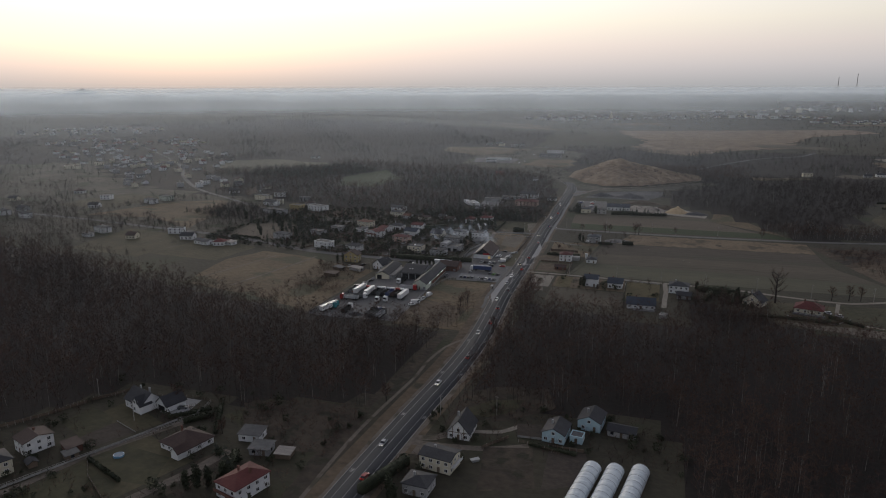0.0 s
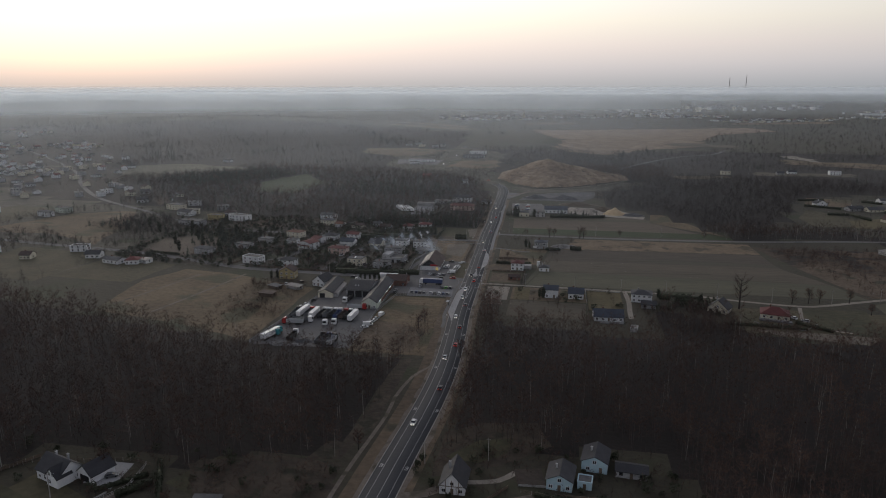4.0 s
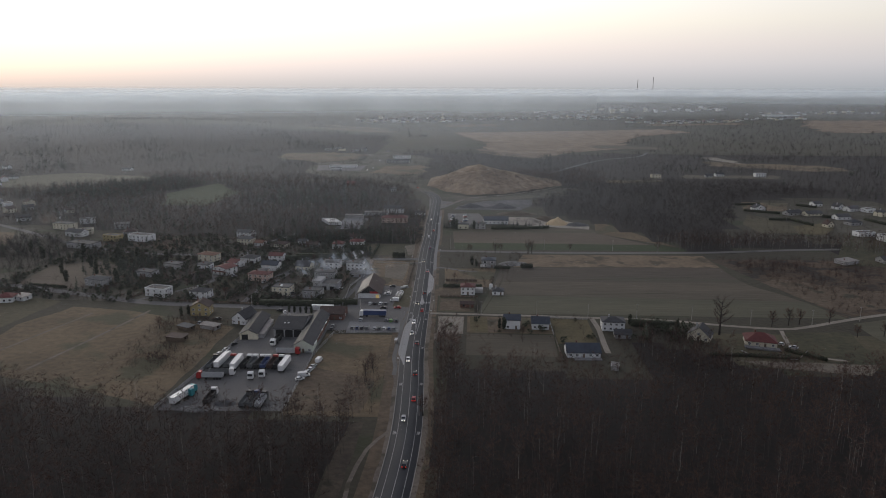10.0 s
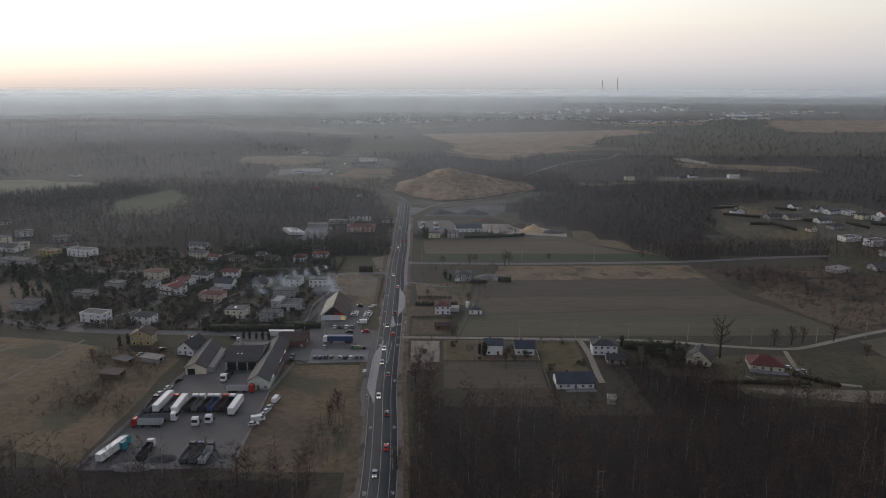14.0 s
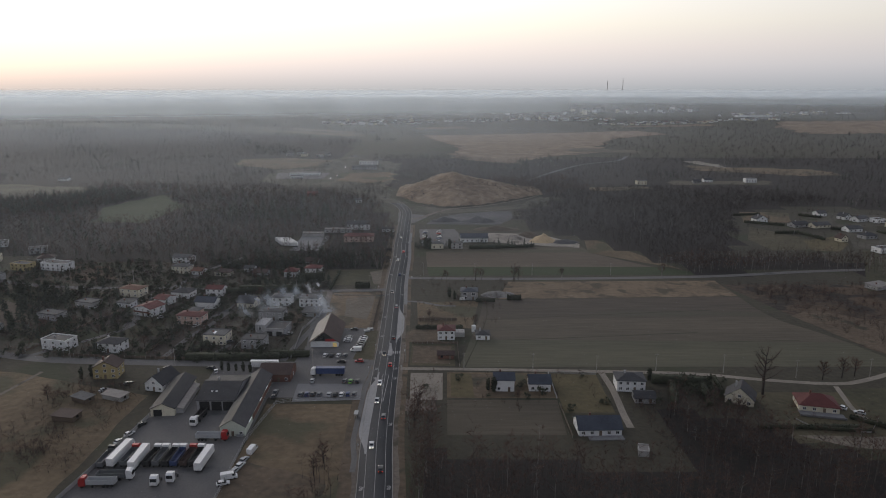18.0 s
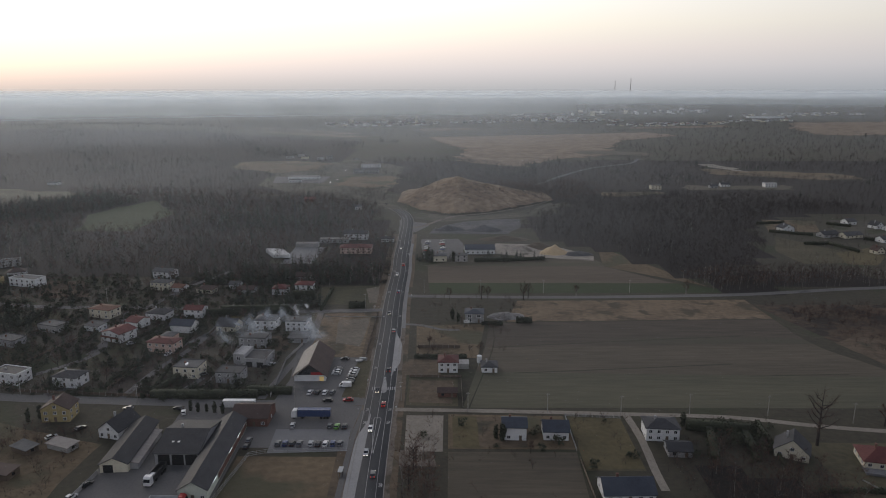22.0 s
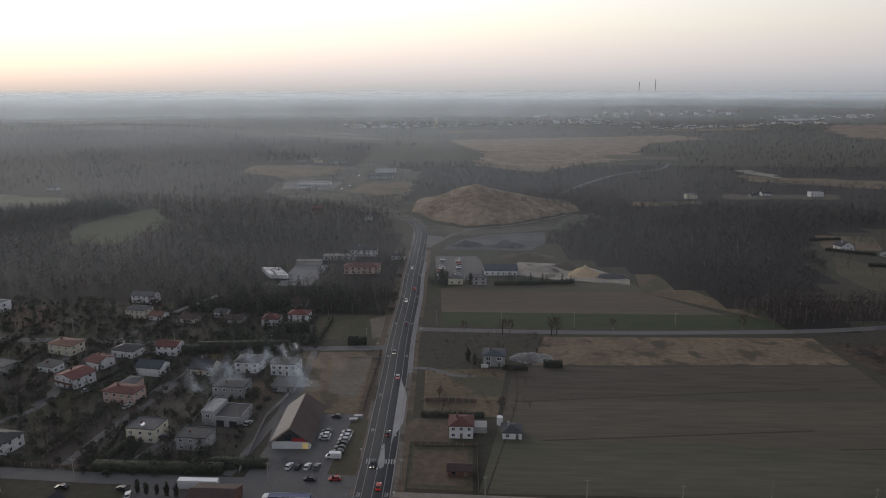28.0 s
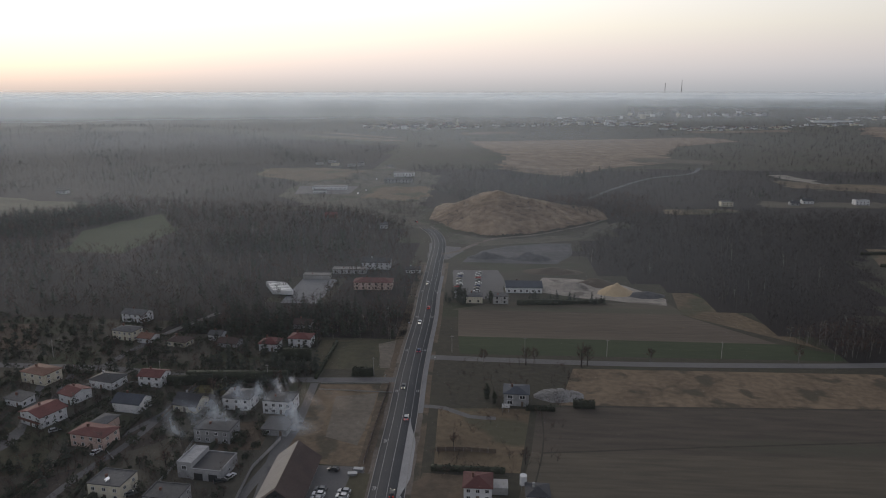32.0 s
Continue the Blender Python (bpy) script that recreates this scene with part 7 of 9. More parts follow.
# ---- trees and woods ----
def bare_tree(seed, h, spread, limbs, twigs, girth, limb_w, twig_w, base=0.28, twig_len=1.0):
    """A leafless tree: a tapered trunk, rising limbs and thin twigs. Vertices, triangles and for each triangle 0 (wood) or 1 (twig)."""
    g = np.random.default_rng(seed)
    V, T, K = [], [], []

    def sliver(p, q, w, k):
        d = q - p
        s = np.cross(d, g.normal(size=3))
        s *= w / (np.linalg.norm(s) + 1e-9)
        n = len(V)
        V.extend([p - s / 2, p + s / 2, q])
        T.append((n, n + 1, n + 2)), K.append(k)

    lean = g.normal(size=2) * 0.04 * h
    top = np.array([lean[0], lean[1], h])
    n0 = len(V)
    V.extend([np.array([girth * math.cos(a), girth * math.sin(a), 0]) for a in (0.3, 2.4, 4.5)] + [top * 0.86])
    for i in range(3):
        T.append((n0 + i, n0 + (i + 1) % 3, n0 + 3)), K.append(0)
    for i in range(limbs):
        f = base + (0.84 - base) * (i + g.random() * 0.8) / limbs
        a = g.random() * 2 * math.pi
        p = top * f
        L = spread * (1.1 - 0.45 * (f - base) / (1 - base)) * g.uniform(0.75, 1.2)
        up = g.uniform(0.3, 1.0)
        d = np.array([math.cos(a), math.sin(a), up])
        d /= np.linalg.norm(d)
        q = p + d * L
        sliver(p, q, limb_w, 0)
        for j in range(twigs):
            s = g.uniform(0.25, 1.0)
            e = d * 0.6 + g.normal(size=3) * 0.55 + np.array([0, 0, 0.45])
            sliver(p + (q - p) * s, p + (q - p) * s + e / np.linalg.norm(e) * g.uniform(0.6, 1.5) * twig_len, twig_w, 1)
    return np.array(V), np.array(T), np.array(K)


def conifer(seed, h, r, tiers, leaves):
    g = np.random.default_rng(seed)
    V, T = [np.array([0.18 * math.cos(a), 0.18 * math.sin(a), 0]) for a in (0, 2.1, 4.2)] + [np.array([0, 0, h])], [(0, 1, 3), (1, 2, 3), (2, 0, 3)]
    for k in range(tiers):
        f = 0.12 + 0.85 * k / tiers
        for j in range(leaves):
            a = g.random() * 2 * math.pi
            R = r * (1 - f) ** 0.8 * g.uniform(0.7, 1.2) + 0.15
            z = h * (f + g.uniform(0, 0.8 / tiers))
            tip = np.array([R * math.cos(a), R * math.sin(a), z - 0.22 * R])
            s = np.array([-math.sin(a), math.cos(a), 0]) * R * 0.55
            n = len(V)
            V += [np.array([0, 0, z + 0.35 * R]), tip - s, tip + s]
            T.append((n, n + 1, n + 2))
    return np.array(V), np.array(T), np.ones(len(T), int)


def plant(name, pts, kinds, mats, label, seed=1, size=(0.75, 1.25), category="woodland"):
    """Many trees of a few kinds as one mesh. pts: x, y rows."""
    g = np.random.default_rng(seed)
    pts = np.asarray(pts)
    if not len(pts):
        return None
    pick = g.integers(len(kinds), size=len(pts))
    Vs, Ts, Ks, off = [], [], [], 0
    z = rise(pts[:, 0], pts[:, 1])
    for k, (V, T, K) in enumerate(kinds):
        sel = np.where(pick == k)[0]
        if not len(sel):
            continue
        a, s = g.random(len(sel)) * 2 * math.pi, g.uniform(*size, len(sel))
        c, sn = np.cos(a)[:, None], np.sin(a)[:, None]
        X = (V[:, 0] * c - V[:, 1] * sn) * s[:, None] + pts[sel, 0][:, None]
        Y = (V[:, 0] * sn + V[:, 1] * c) * s[:, None] + pts[sel, 1][:, None]
        Z = V[:, 2][None] * (s * g.uniform(0.85, 1.15, len(sel)))[:, None] + z[sel][:, None]
        Vs.append(np.stack([X, Y, Z], -1).reshape(-1, 3))
        Ts.append((T[None] + (np.arange(len(sel)) * len(V))[:, None, None]).reshape(-1, 3) + off)
        two = g.random(len(sel)) < (mats[1] if isinstance(mats[1], float) else 0.0)
        kk = np.where(K[None] == 1, 1, np.where(two[:, None], 2, 0))
        Ks.append(kk.ravel())
        off += len(sel) * len(V)
    return big_mesh(name, np.concatenate(Vs), np.concatenate(Ts), mats[0], label, category, "stuff", mats[2:], np.concatenate(Ks))


ALL_FIELDS = [[tuple(p) for p in f] for f in FIELD_PLACES]
ROADS = np.concatenate(ROAD_PLACES)          # x, y, half width


def scatter(poly, area, seed, margin=1.0, fields=True, gaps=0.0, glades=True):
    """Places in a polygon, one to so many square metres, off fields, roads and houses."""
    g = np.random.default_rng(seed)
    p = np.array(poly, float)
    (x0, y0), (x1, y1) = p.min(0), p.max(0)
    n = int((x1 - x0) * (y1 - y0) / area)
    x, y = g.uniform(x0, x1, n), g.uniform(y0, y1, n)
    keep = in_poly(x, y, poly)
    if gaps:
        keep &= wave(x, y, 55, 5) > -1.0 + gaps
    x, y = x[keep], y[keep]
    ok = np.ones(len(x), bool)
    if fields:
        for f in ALL_FIELDS:
            ok &= ~in_poly(x, y, f)
    if glades:
        for cx, cy, rx, ry in GLADES:
            ok &= ((x - cx) / rx) ** 2 + ((y - cy) / ry) ** 2 > 1
    for cx, cy, r in CLEAR_SPOTS:
        ok &= (x - cx) ** 2 + (y - cy) ** 2 > (r * 0.8) ** 2
    near_r = ROADS[(ROADS[:, 0] > x0 - 20) & (ROADS[:, 0] < x1 + 20) & (ROADS[:, 1] > y0 - 20) & (ROADS[:, 1] < y1 + 20)]
    for cx, cy, r in near_r:
        ok &= (x - cx) ** 2 + (y - cy) ** 2 > (r + margin) ** 2
    return np.column_stack([x[ok], y[ok]])


NEAR_KINDS = [bare_tree(s, h, sp, 9, 11, 0.11, 0.09, 0.085, b, 1.2) for s, h, sp, b in ((1, 13, 3.2, 0.3), (2, 15, 2.8, 0.42), (3, 11, 3.4, 0.2), (4, 14, 2.6, 0.45), (5, 16, 3.0, 0.4), (6, 9, 3.0, 0.12))]
MID_KINDS = [bare_tree(s, h, sp, 7, 3, 0.13, 0.30, 0.26, b, 1.9) for s, h, sp, b in ((11, 13, 3.6, 0.25), (12, 15, 3.2, 0.35), (13, 11, 3.8, 0.15))]
FAR_KINDS = [bare_tree(s, h, sp, 9, 1, 0.3, 0.9, 0.7, 0.1, 3.0) for s, h, sp in ((21, 13, 5.5), (22, 15, 5.0), (23, 11, 6.0))]
PINES = [conifer(31, 12, 2.6, 6, 6), conifer(32, 15, 2.8, 7, 6), conifer(33, 9, 2.4, 5, 6)]
SHRUBS = [bare_tree(s, h, sp, 8, 4, 0.06, 0.06, 0.07, 0.02, 0.7) for s, h, sp in ((41, 2.2, 1.7), (42, 3.2, 1.9), (43, 1.6, 1.5))]

WOOD_W = [(-66.9, 198.2), (-62.3, 299.8), (-96.6, 299.8), (-153.1, 300.8), (-233.7, 321), (-334.2, 345.6), (-435.8, 378.6), (-608.6, 407.9), (-705.6, 333.1), (-484.5, 233.1), (-330, 90), (-222, 108), (-203, 138), (-186, 172), (-176, 188), (-160, 190), (-139.6, 192.4), (-119.4, 186.3), (-93.2, 198.3)]
WOOD_E = [(-30.6, 216.4), (-33, 302.8), (-27.9, 366), (-20.8, 352), (24.7, 350), (28.7, 340), (67.1, 344), (71.3, 390.2), (99.6, 384.1), (113.6, 361.6), (152, 351.4), (217.9, 371.8), (324.2, 375.9), (424.2, 302.6), (381.5, 130.1), (200.1, 90.3), (69.6, 121.1), (58, 191.8), (54.3, 224.1), (9.8, 218.3)]
# floor sheets whose near-black colour includes the shade between the trees
land("wood_floor", steps((-700, -60, 8)), steps((88, 412, 8)), 0.012, SHADED_LITTER, "leaf litter under the western wood, tree shade in its dark colour", "forest floor", inside=lambda x, y: in_poly(x, y, WOOD_W))
land("wood_floor", steps((-36, 420, 8)), steps((88, 408, 8)), 0.012, SHADED_LITTER, "leaf litter under the eastern wood, tree shade in its dark colour", "forest floor", inside=lambda x, y: in_poly(x, y, WOOD_E))
plant("western_wood", scatter(WOOD_W, 16.5, 1, fields=False), NEAR_KINDS, [WOODBARK, 0.09, BARK_RED, BIRCH], "dense leafless dark brown wood", 1)
plant("eastern_wood", scatter(WOOD_E, 17, 2, fields=False), NEAR_KINDS, [WOODBARK, 0.08, BARK_RED, BIRCH], "dense leafless reddish brown wood", 2)
rows_e = [(x, y) for x, y in scatter([(-34.6, 216.4), (-36, 396.4), (-23.8, 396.4), (-24.5, 216.3)], 12, 3, 4.0, fields=False)]
plant("roadside_alders", rows_e, NEAR_KINDS, [WOODBARK, 0.10, BARK_RED, BIRCH], "leafless alders along the road", 3, category="tree row")
plant("roadside_thicket", scatter([(-70.3, 298.8), (-58.2, 298.8), (-57.2, 341.2), (-62.2, 355.5), (-72.3, 333.1)], 14, 4, 1.0, fields=False), NEAR_KINDS, [BARK, 0.0, BARK_RED, BIRCH], "leafless thicket beside the yard", 4, size=(0.45, 0.8), category="thicket")

VILLAGE = [(-340, 446), (-104, 443), (-98, 640), (-340, 640)]
GARDENS_E = [(-36, 390), (112, 386), (112, 429), (-36, 429)]
GARDENS_S = [(-190, 98), (-66, 98), (-64, 196), (-190, 196)]
GARDENS_SE = [(-38, 118), (60, 118), (60, 220), (-38, 220)]
WASTE = [(-195, 340), (-152, 340), (-152, 420), (-195, 420)]
plant("garden_shrubs", np.concatenate([scatter(VILLAGE, 12, 5, 0.3), scatter(GARDENS_E, 70, 6, 0.5, fields=False), scatter(WASTE, 16, 7, fields=False), scatter(GARDENS_S, 26, 8, 0.5), scatter(GARDENS_SE, 20, 9, 0.5), scatter([(-38, 486), (8, 486), (30, 594), (-38, 594)], 40, 10, fields=False),
                                       scatter([(60, 354), (114, 354), (114, 410), (60, 410)], 9, 11, fields=False), scatter([(208, 446), (330, 486), (345, 580), (172, 580)], 22, 12, fields=False), scatter([(-236, 328), (-152, 306), (-152, 352), (-200, 372)], 220, 13, fields=False)]),
      SHRUBS, [BARK, 0.0, BARK_RED], "leafless shrubs in gardens and on waste ground", 5, size=(0.7, 1.6), category="shrubs")
BUSHES = [(*leafy(110, r, r, r * 0.8, 0.3, s), np.ones(110, int)) for r, s in ((1.0, 61), (1.4, 62), (1.8, 63))]
BUSHES = [(v + (0, 0, abs(v[:, 2].min())), t, k) for v, t, k in BUSHES]
plant("evergreen_bushes", np.concatenate([scatter(VILLAGE, 30, 14, 0.3), scatter(GARDENS_E, 260, 15, 0.5, fields=False), scatter(GARDENS_S, 110, 16, 0.5), scatter(GARDENS_SE, 90, 17, 0.5), scatter([(84, 402), (100, 402), (96, 428), (84, 430)], 12, 18, fields=False), scatter([(-160, 440), (-104, 443), (-104, 452), (-160, 452)], 10, 19, 0.3)]),
      BUSHES, [THUJA, 0.0, THUJA], "dark evergreen bushes in the gardens", 6, size=(0.6, 1.5), category="shrubs")
plant("garden_conifers", np.concatenate([scatter([(-335, 450), (-262, 470), (-255, 560), (-345, 590)], 75, 20), scatter([(-155, 560), (-100, 562), (-100, 612), (-155, 606)], 60, 21), scatter(VILLAGE, 260, 22), scatter([(-45, 682), (-32, 682), (-32, 700), (-45, 700)], 30, 23, fields=False)]),
      PINES, [PINE, 0.0, PINE], "dark conifers in the village gardens", 7, size=(0.35, 0.75), category="trees")
FOREST_NW = [(-65.4, 616.2), (-68.6, 761.9), (-101, 915.5), (-189, 1021), (-338.1, 1042), (-720.4, 1086), (-923.9, 928.2), (-633, 717.8), (-428, 670.2), (-305.3, 643.8), (-237.2, 640.5), (-164.5, 619.2), (-107.7, 614)]
FOREST_E = [(155.5, 606.1), (133.6, 653.6), (103.4, 729.2), (63.9, 773.6), (43.2, 835.6), (84.2, 893.3), (114, 957.8), (196.6, 1023), (360.1, 1024), (451.5, 907), (321.4, 883), (270.7, 813.9), (241.6, 724.3), (208.9, 674.6), (197.1, 614.9)]
BIRCH_E = [(155.5, 604), (249, 619.3), (340.9, 588.4), (445.7, 615.6), (448.6, 670), (312.2, 647.7), (208.5, 658.3), (140.6, 636.3)]
FOREST_FE = [(114, 957.8), (66, 1022), (100.1, 1143), (137.6, 1422), (298.1, 1450), (1034, 1457), (1323, 1079), (841.5, 726.7), (448.1, 659.1), (460, 872.1), (360.1, 1024), (196.6, 1023)]
FOREST_N = [(-101.2, 927.1), (-86.5, 1069), (-64.8, 1094), (99.5, 1095), (137.8, 1435), (-124, 1432), (-214.9, 1432), (-222.8, 1290), (-210.7, 1021)]
FOREST_FW = [(-338.1, 1042), (-211, 1032), (-238.2, 1913), (-596, 1932), (-1662, 1852), (-1650, 1140), (-1127, 824.2), (-720.4, 1086)]
SCRUB_W = [(-334.9, 468.5), (-335.7, 612.8), (-478.9, 654.8), (-570.4, 613.7), (-711.7, 511), (-710.5, 428.8), (-435.8, 381.7), (-344.5, 371.2)]
WOODS = [FOREST_NW, FOREST_E, BIRCH_E, FOREST_FE, FOREST_N, FOREST_FW]


def under_woods(x, y):
    hit = np.zeros(x.shape, bool)
    for f in WOODS:
        hit |= in_poly(x, y, f)
    for f in ALL_FIELDS:
        hit &= ~in_poly(x, y, f)
    return hit


land("wood_floor", steps((-700, 700, 20), (700, 1400, 50), (-2000, -700, 50)), steps((580, 1100, 20), (1100, 2000, 40)), 0.03, SHADED_LITTER, "leaf litter under the further woods, tree shade in its dark colour", "forest floor", inside=under_woods)
plant("northern_wood", scatter(FOREST_NW, 30, 21), MID_KINDS, [WOODBARK, 0.02, BARK_RED, BIRCH], "grey-brown leafless wood behind the village", 21, size=(0.5, 0.95))
plant("northern_pines", np.concatenate([scatter(FOREST_NW, 260, 22), scatter([(-159.1, 608.4), (-69.5, 614.1), (-69.9, 673.6), (-170.5, 667.8)], 45, 23), scatter([(-533.2, 958.1), (-481.2, 905.3), (-409.8, 978.6), (-441, 1016), (-575.1, 1022)], 35, 24), scatter([(-241.9, 800.5), (-136.6, 812.2), (-148.3, 869), (-275.8, 868.4)], 45, 25)]),
      PINES, [PINE, 0.0, PINE], "dark pines among the leafless wood", 22, size=(0.5, 0.9))
plant("heap_wood", scatter(FOREST_E, 22, 26), MID_KINDS, [WOODBARK, 0.01, BARK, BIRCH], "dark dense leafless wood east of the fields", 23, size=(0.5, 0.95))
plant("birch_row", scatter(BIRCH_E, 15, 27, fields=False), MID_KINDS, [WOODBARK, 0.35, BARK_RED, BIRCH], "pale leafless birches along the side road", 24, size=(0.5, 0.95))
plant("eastern_forest", scatter(FOREST_FE, 85, 28, gaps=0.25), MID_KINDS, [WOODBARK, 0.02, BARK, BIRCH], "grey-brown leafless forest", 25, size=(0.45, 0.8))
plant("valley_wood", scatter(FOREST_N, 38, 29, gaps=0.1), MID_KINDS, [WOODBARK, 0.01, TWIGS, BIRCH], "grey-brown leafless wood behind the heap", 26, size=(0.5, 0.95))
plant("western_forest", scatter(FOREST_FW, 105, 30, gaps=0.12), MID_KINDS, [WOODBARK, 0.01, TWIGS, BIRCH], "wide grey-brown leafless forest", 27, size=(0.45, 0.8))
plant("village_trees", np.concatenate([scatter(SCRUB_W, 26, 31), scatter([(-334.8, 448), (-95.9, 445.8), (-97.3, 614), (-335.7, 612.8)], 240, 32, 1.5), scatter([(260.5, 658.4), (448.1, 659.1), (460, 872.1), (267.5, 871.1)], 160, 33)]), MID_KINDS, [WOODBARK, 0.05, TWIGS, BIRCH], "leafless trees between the village gardens", 28, size=(0.35, 0.75), category="trees")
WEST = [(-1123, 636.6), (-633, 717.8), (-575.2, 1032), (-929.3, 1193), (-1239, 1441), (-1700, 1760), (-1850, 1500), (-1300, 1100)]
plant("western_village_trees", scatter(WEST, 200, 34, glades=False), MID_KINDS, [WOODBARK, 0.05, TWIGS, BIRCH], "leafless trees in the western village", 29, size=(0.3, 0.5), category="trees")
plant("western_village_conifers", scatter(WEST, 500, 44, glades=False), PINES, [PINE, 0.0, PINE], "dark conifers in the western village", 33, size=(0.3, 0.55), category="trees")
SCRUB_FW = [(-711, 430), (-711, 511), (-640, 690), (-760, 700), (-1123, 640), (-1600, 1000), (-1900, 800), (-1100, 380)]
plant("western_scrub", scatter(SCRUB_FW, 70, 45, gaps=0.45), MID_KINDS, [WOODBARK, 0.03, TWIGS, BIRCH], "grey leafless scrub on the western slope", 34, size=(0.35, 0.7))
plant("pine_block", np.concatenate([scatter([(-560, 930), (-470, 960), (-400, 985), (-395, 960), (-410, 905), (-470, 880), (-560, 850)], 24, 46, fields=False), scatter([(-560, 880), (-430, 880), (-420, 850), (-520, 850)], 26, 47, fields=False)]), PINES, [PINE, 0.0, PINE], "dense dark pine plantation beside the field", 35, size=(0.55, 0.8))
plant("heap_shrubs", np.concatenate([scatter([(20, 985), (45, 975), (50, 960), (25, 965)], 14, 48, fields=False), scatter([(-60, 915), (60, 905), (60, 925), (-60, 940)], 40, 49, fields=False)]), SHRUBS, [BARK, 0.0, BARK_RED], "dark scrub on the spoil heap", 36, size=(1.0, 1.8), category="shrubs")
FAR_A = [(-3600, 1500), (-1600, 1050), (-1662, 1852), (-597, 1958), (-180, 2064), (304, 2067), (344, 1463), (1380, 1470), (1900, 1000), (3300, 1400), (3300, 2950), (-3600, 2950)]
plant("distant_forest", scatter(FAR_A, 600, 35, 2.0, gaps=0.35), FAR_KINDS, [BARK, 0.0, TWIGS], "hazy leafless forest in the distance", 30, size=(0.45, 0.75))
FAR_B = [(-4000, 2950), (3600, 2950), (3900, 4300), (-4000, 4300)]
plant("horizon_forest", scatter(FAR_B, 2600, 36, 2.0, fields=False, gaps=0.7), FAR_KINDS, [BARK, 0.0, TWIGS], "woods on the hazy horizon", 31, size=(0.7, 1.0))


def tree(x, y, h, spread, seed, label, birch=False, group="single trees"):
    """One tree with a trunk, limbs and a crown of twigs."""
    g = np.random.default_rng(seed)
    t = thing("tree", x, y, g.random() * 360, label, "tree", group, z=float(rise(x, y)))
    wood = BIRCH if birch else BARK
    part("trunk", Shape().tube((0, 0, 0), (0.1, 0, h * 0.45), 0.03 * h, 0.02 * h, 7).tube((0.1, 0, h * 0.45), (0, 0.1, h * 0.93), 0.02 * h, 0.004 * h, 6), wood, t)
    limbs, V, T = Shape(), [], []
    for i in range(14):
        f = 0.28 + 0.62 * i / 14
        a = 2.4 * i + g.random()
        p = Vector((0.1, 0, h * f))
        d = Vector((math.cos(a), math.sin(a), g.uniform(0.35, 0.9))).normalized()
        L = spread * (1.1 - 0.6 * f) * g.uniform(0.8, 1.15)
        m = p + d * L * 0.55
        e = m + (d + Vector((0, 0, 0.5))).normalized() * L * 0.5
        limbs.tube(p, m, 0.011 * h, 0.006 * h, 4), limbs.tube(m, e, 0.006 * h, 0.002 * h, 4)
        for j in range(34):
            s = g.uniform(0.2, 1.0)
            q = np.array(p.lerp(m, s * 2) if s < 0.5 else m.lerp(e, s * 2 - 1))
            w = np.array(d) * 0.5 + g.normal(size=3) * 0.6 + (0, 0, 0.35)
            w = w / np.linalg.norm(w) * g.uniform(0.08, 0.2) * h
            n = np.cross(w, g.normal(size=3))
            n *= 0.05 / np.linalg.norm(n)
            k = len(V)
            V += [tuple(q - n), tuple(q + n), tuple(q + w)]
            T.append((k, k + 1, k + 2))
    part("branchwork", limbs, wood, t)
    crown = Shape()
    crown.v, crown.f = V, T
    part("crown", crown, BARK_RED, t, "bare twiggy crown")
    return t


tree(119, 406.7, 21, 9.0, 1, "large bare spreading tree beside the lane")
for k_, (x_, y_, h2, b_) in enumerate(((153.6, 422.1, 9, False), (163.7, 424.2, 10, False), (170.8, 426.3, 9, False), (189.1, 429.4, 9, False), (27.4, 588.6, 11, False), (30.5, 590.8, 10, False), (0.7, 589.6, 9, False), (4.8, 591.8, 8, True), (-19.9, 590.6, 7, True), (-36.5, 302.8, 9, False), (-66.3, 341.2, 7, False), (-64.3, 349.4, 8, False), (62.5, 598.3, 7, True), (134.8, 601.8, 9, True), (-31.9, 388.2, 9, False), (-32.9, 375.9, 10, False),
                                       (-144.6, 178.3, 9, False), (-60.9, 207.3, 8, False), (-191.9, 399.5, 7, False), (-111.4, 162, 6, False), (-207.9, 476.7, 7, False), (-253.4, 456.1, 8, False), (-177.2, 462.3, 6, False), (-131.7, 487, 6, False), (-152, 480.8, 7, False), (-181.3, 528.8, 6, False), (-137.6, 544.7, 8, False), (-112.1, 555.3, 8, False), (-243.7, 487, 7, False), (-211, 624.4, 9, False), (-153.6, 587.1, 8, False), (-190.7, 592.3, 7, False), (71.3, 384.1, 7, False), (91.6, 396.4, 6, False), (10.6, 399.5, 5, False), (208.2, 408.7, 8, False), (192.9, 406.7, 7, False), (-3.5, 497.6, 6, False), (-30, 508.1, 5, False))):
    tree(x_, y_, h2, h2 * 0.42, 50 + k_, "leafless birch with a pale trunk" if b_ else "bare leafless tree with a twiggy crown", b_)

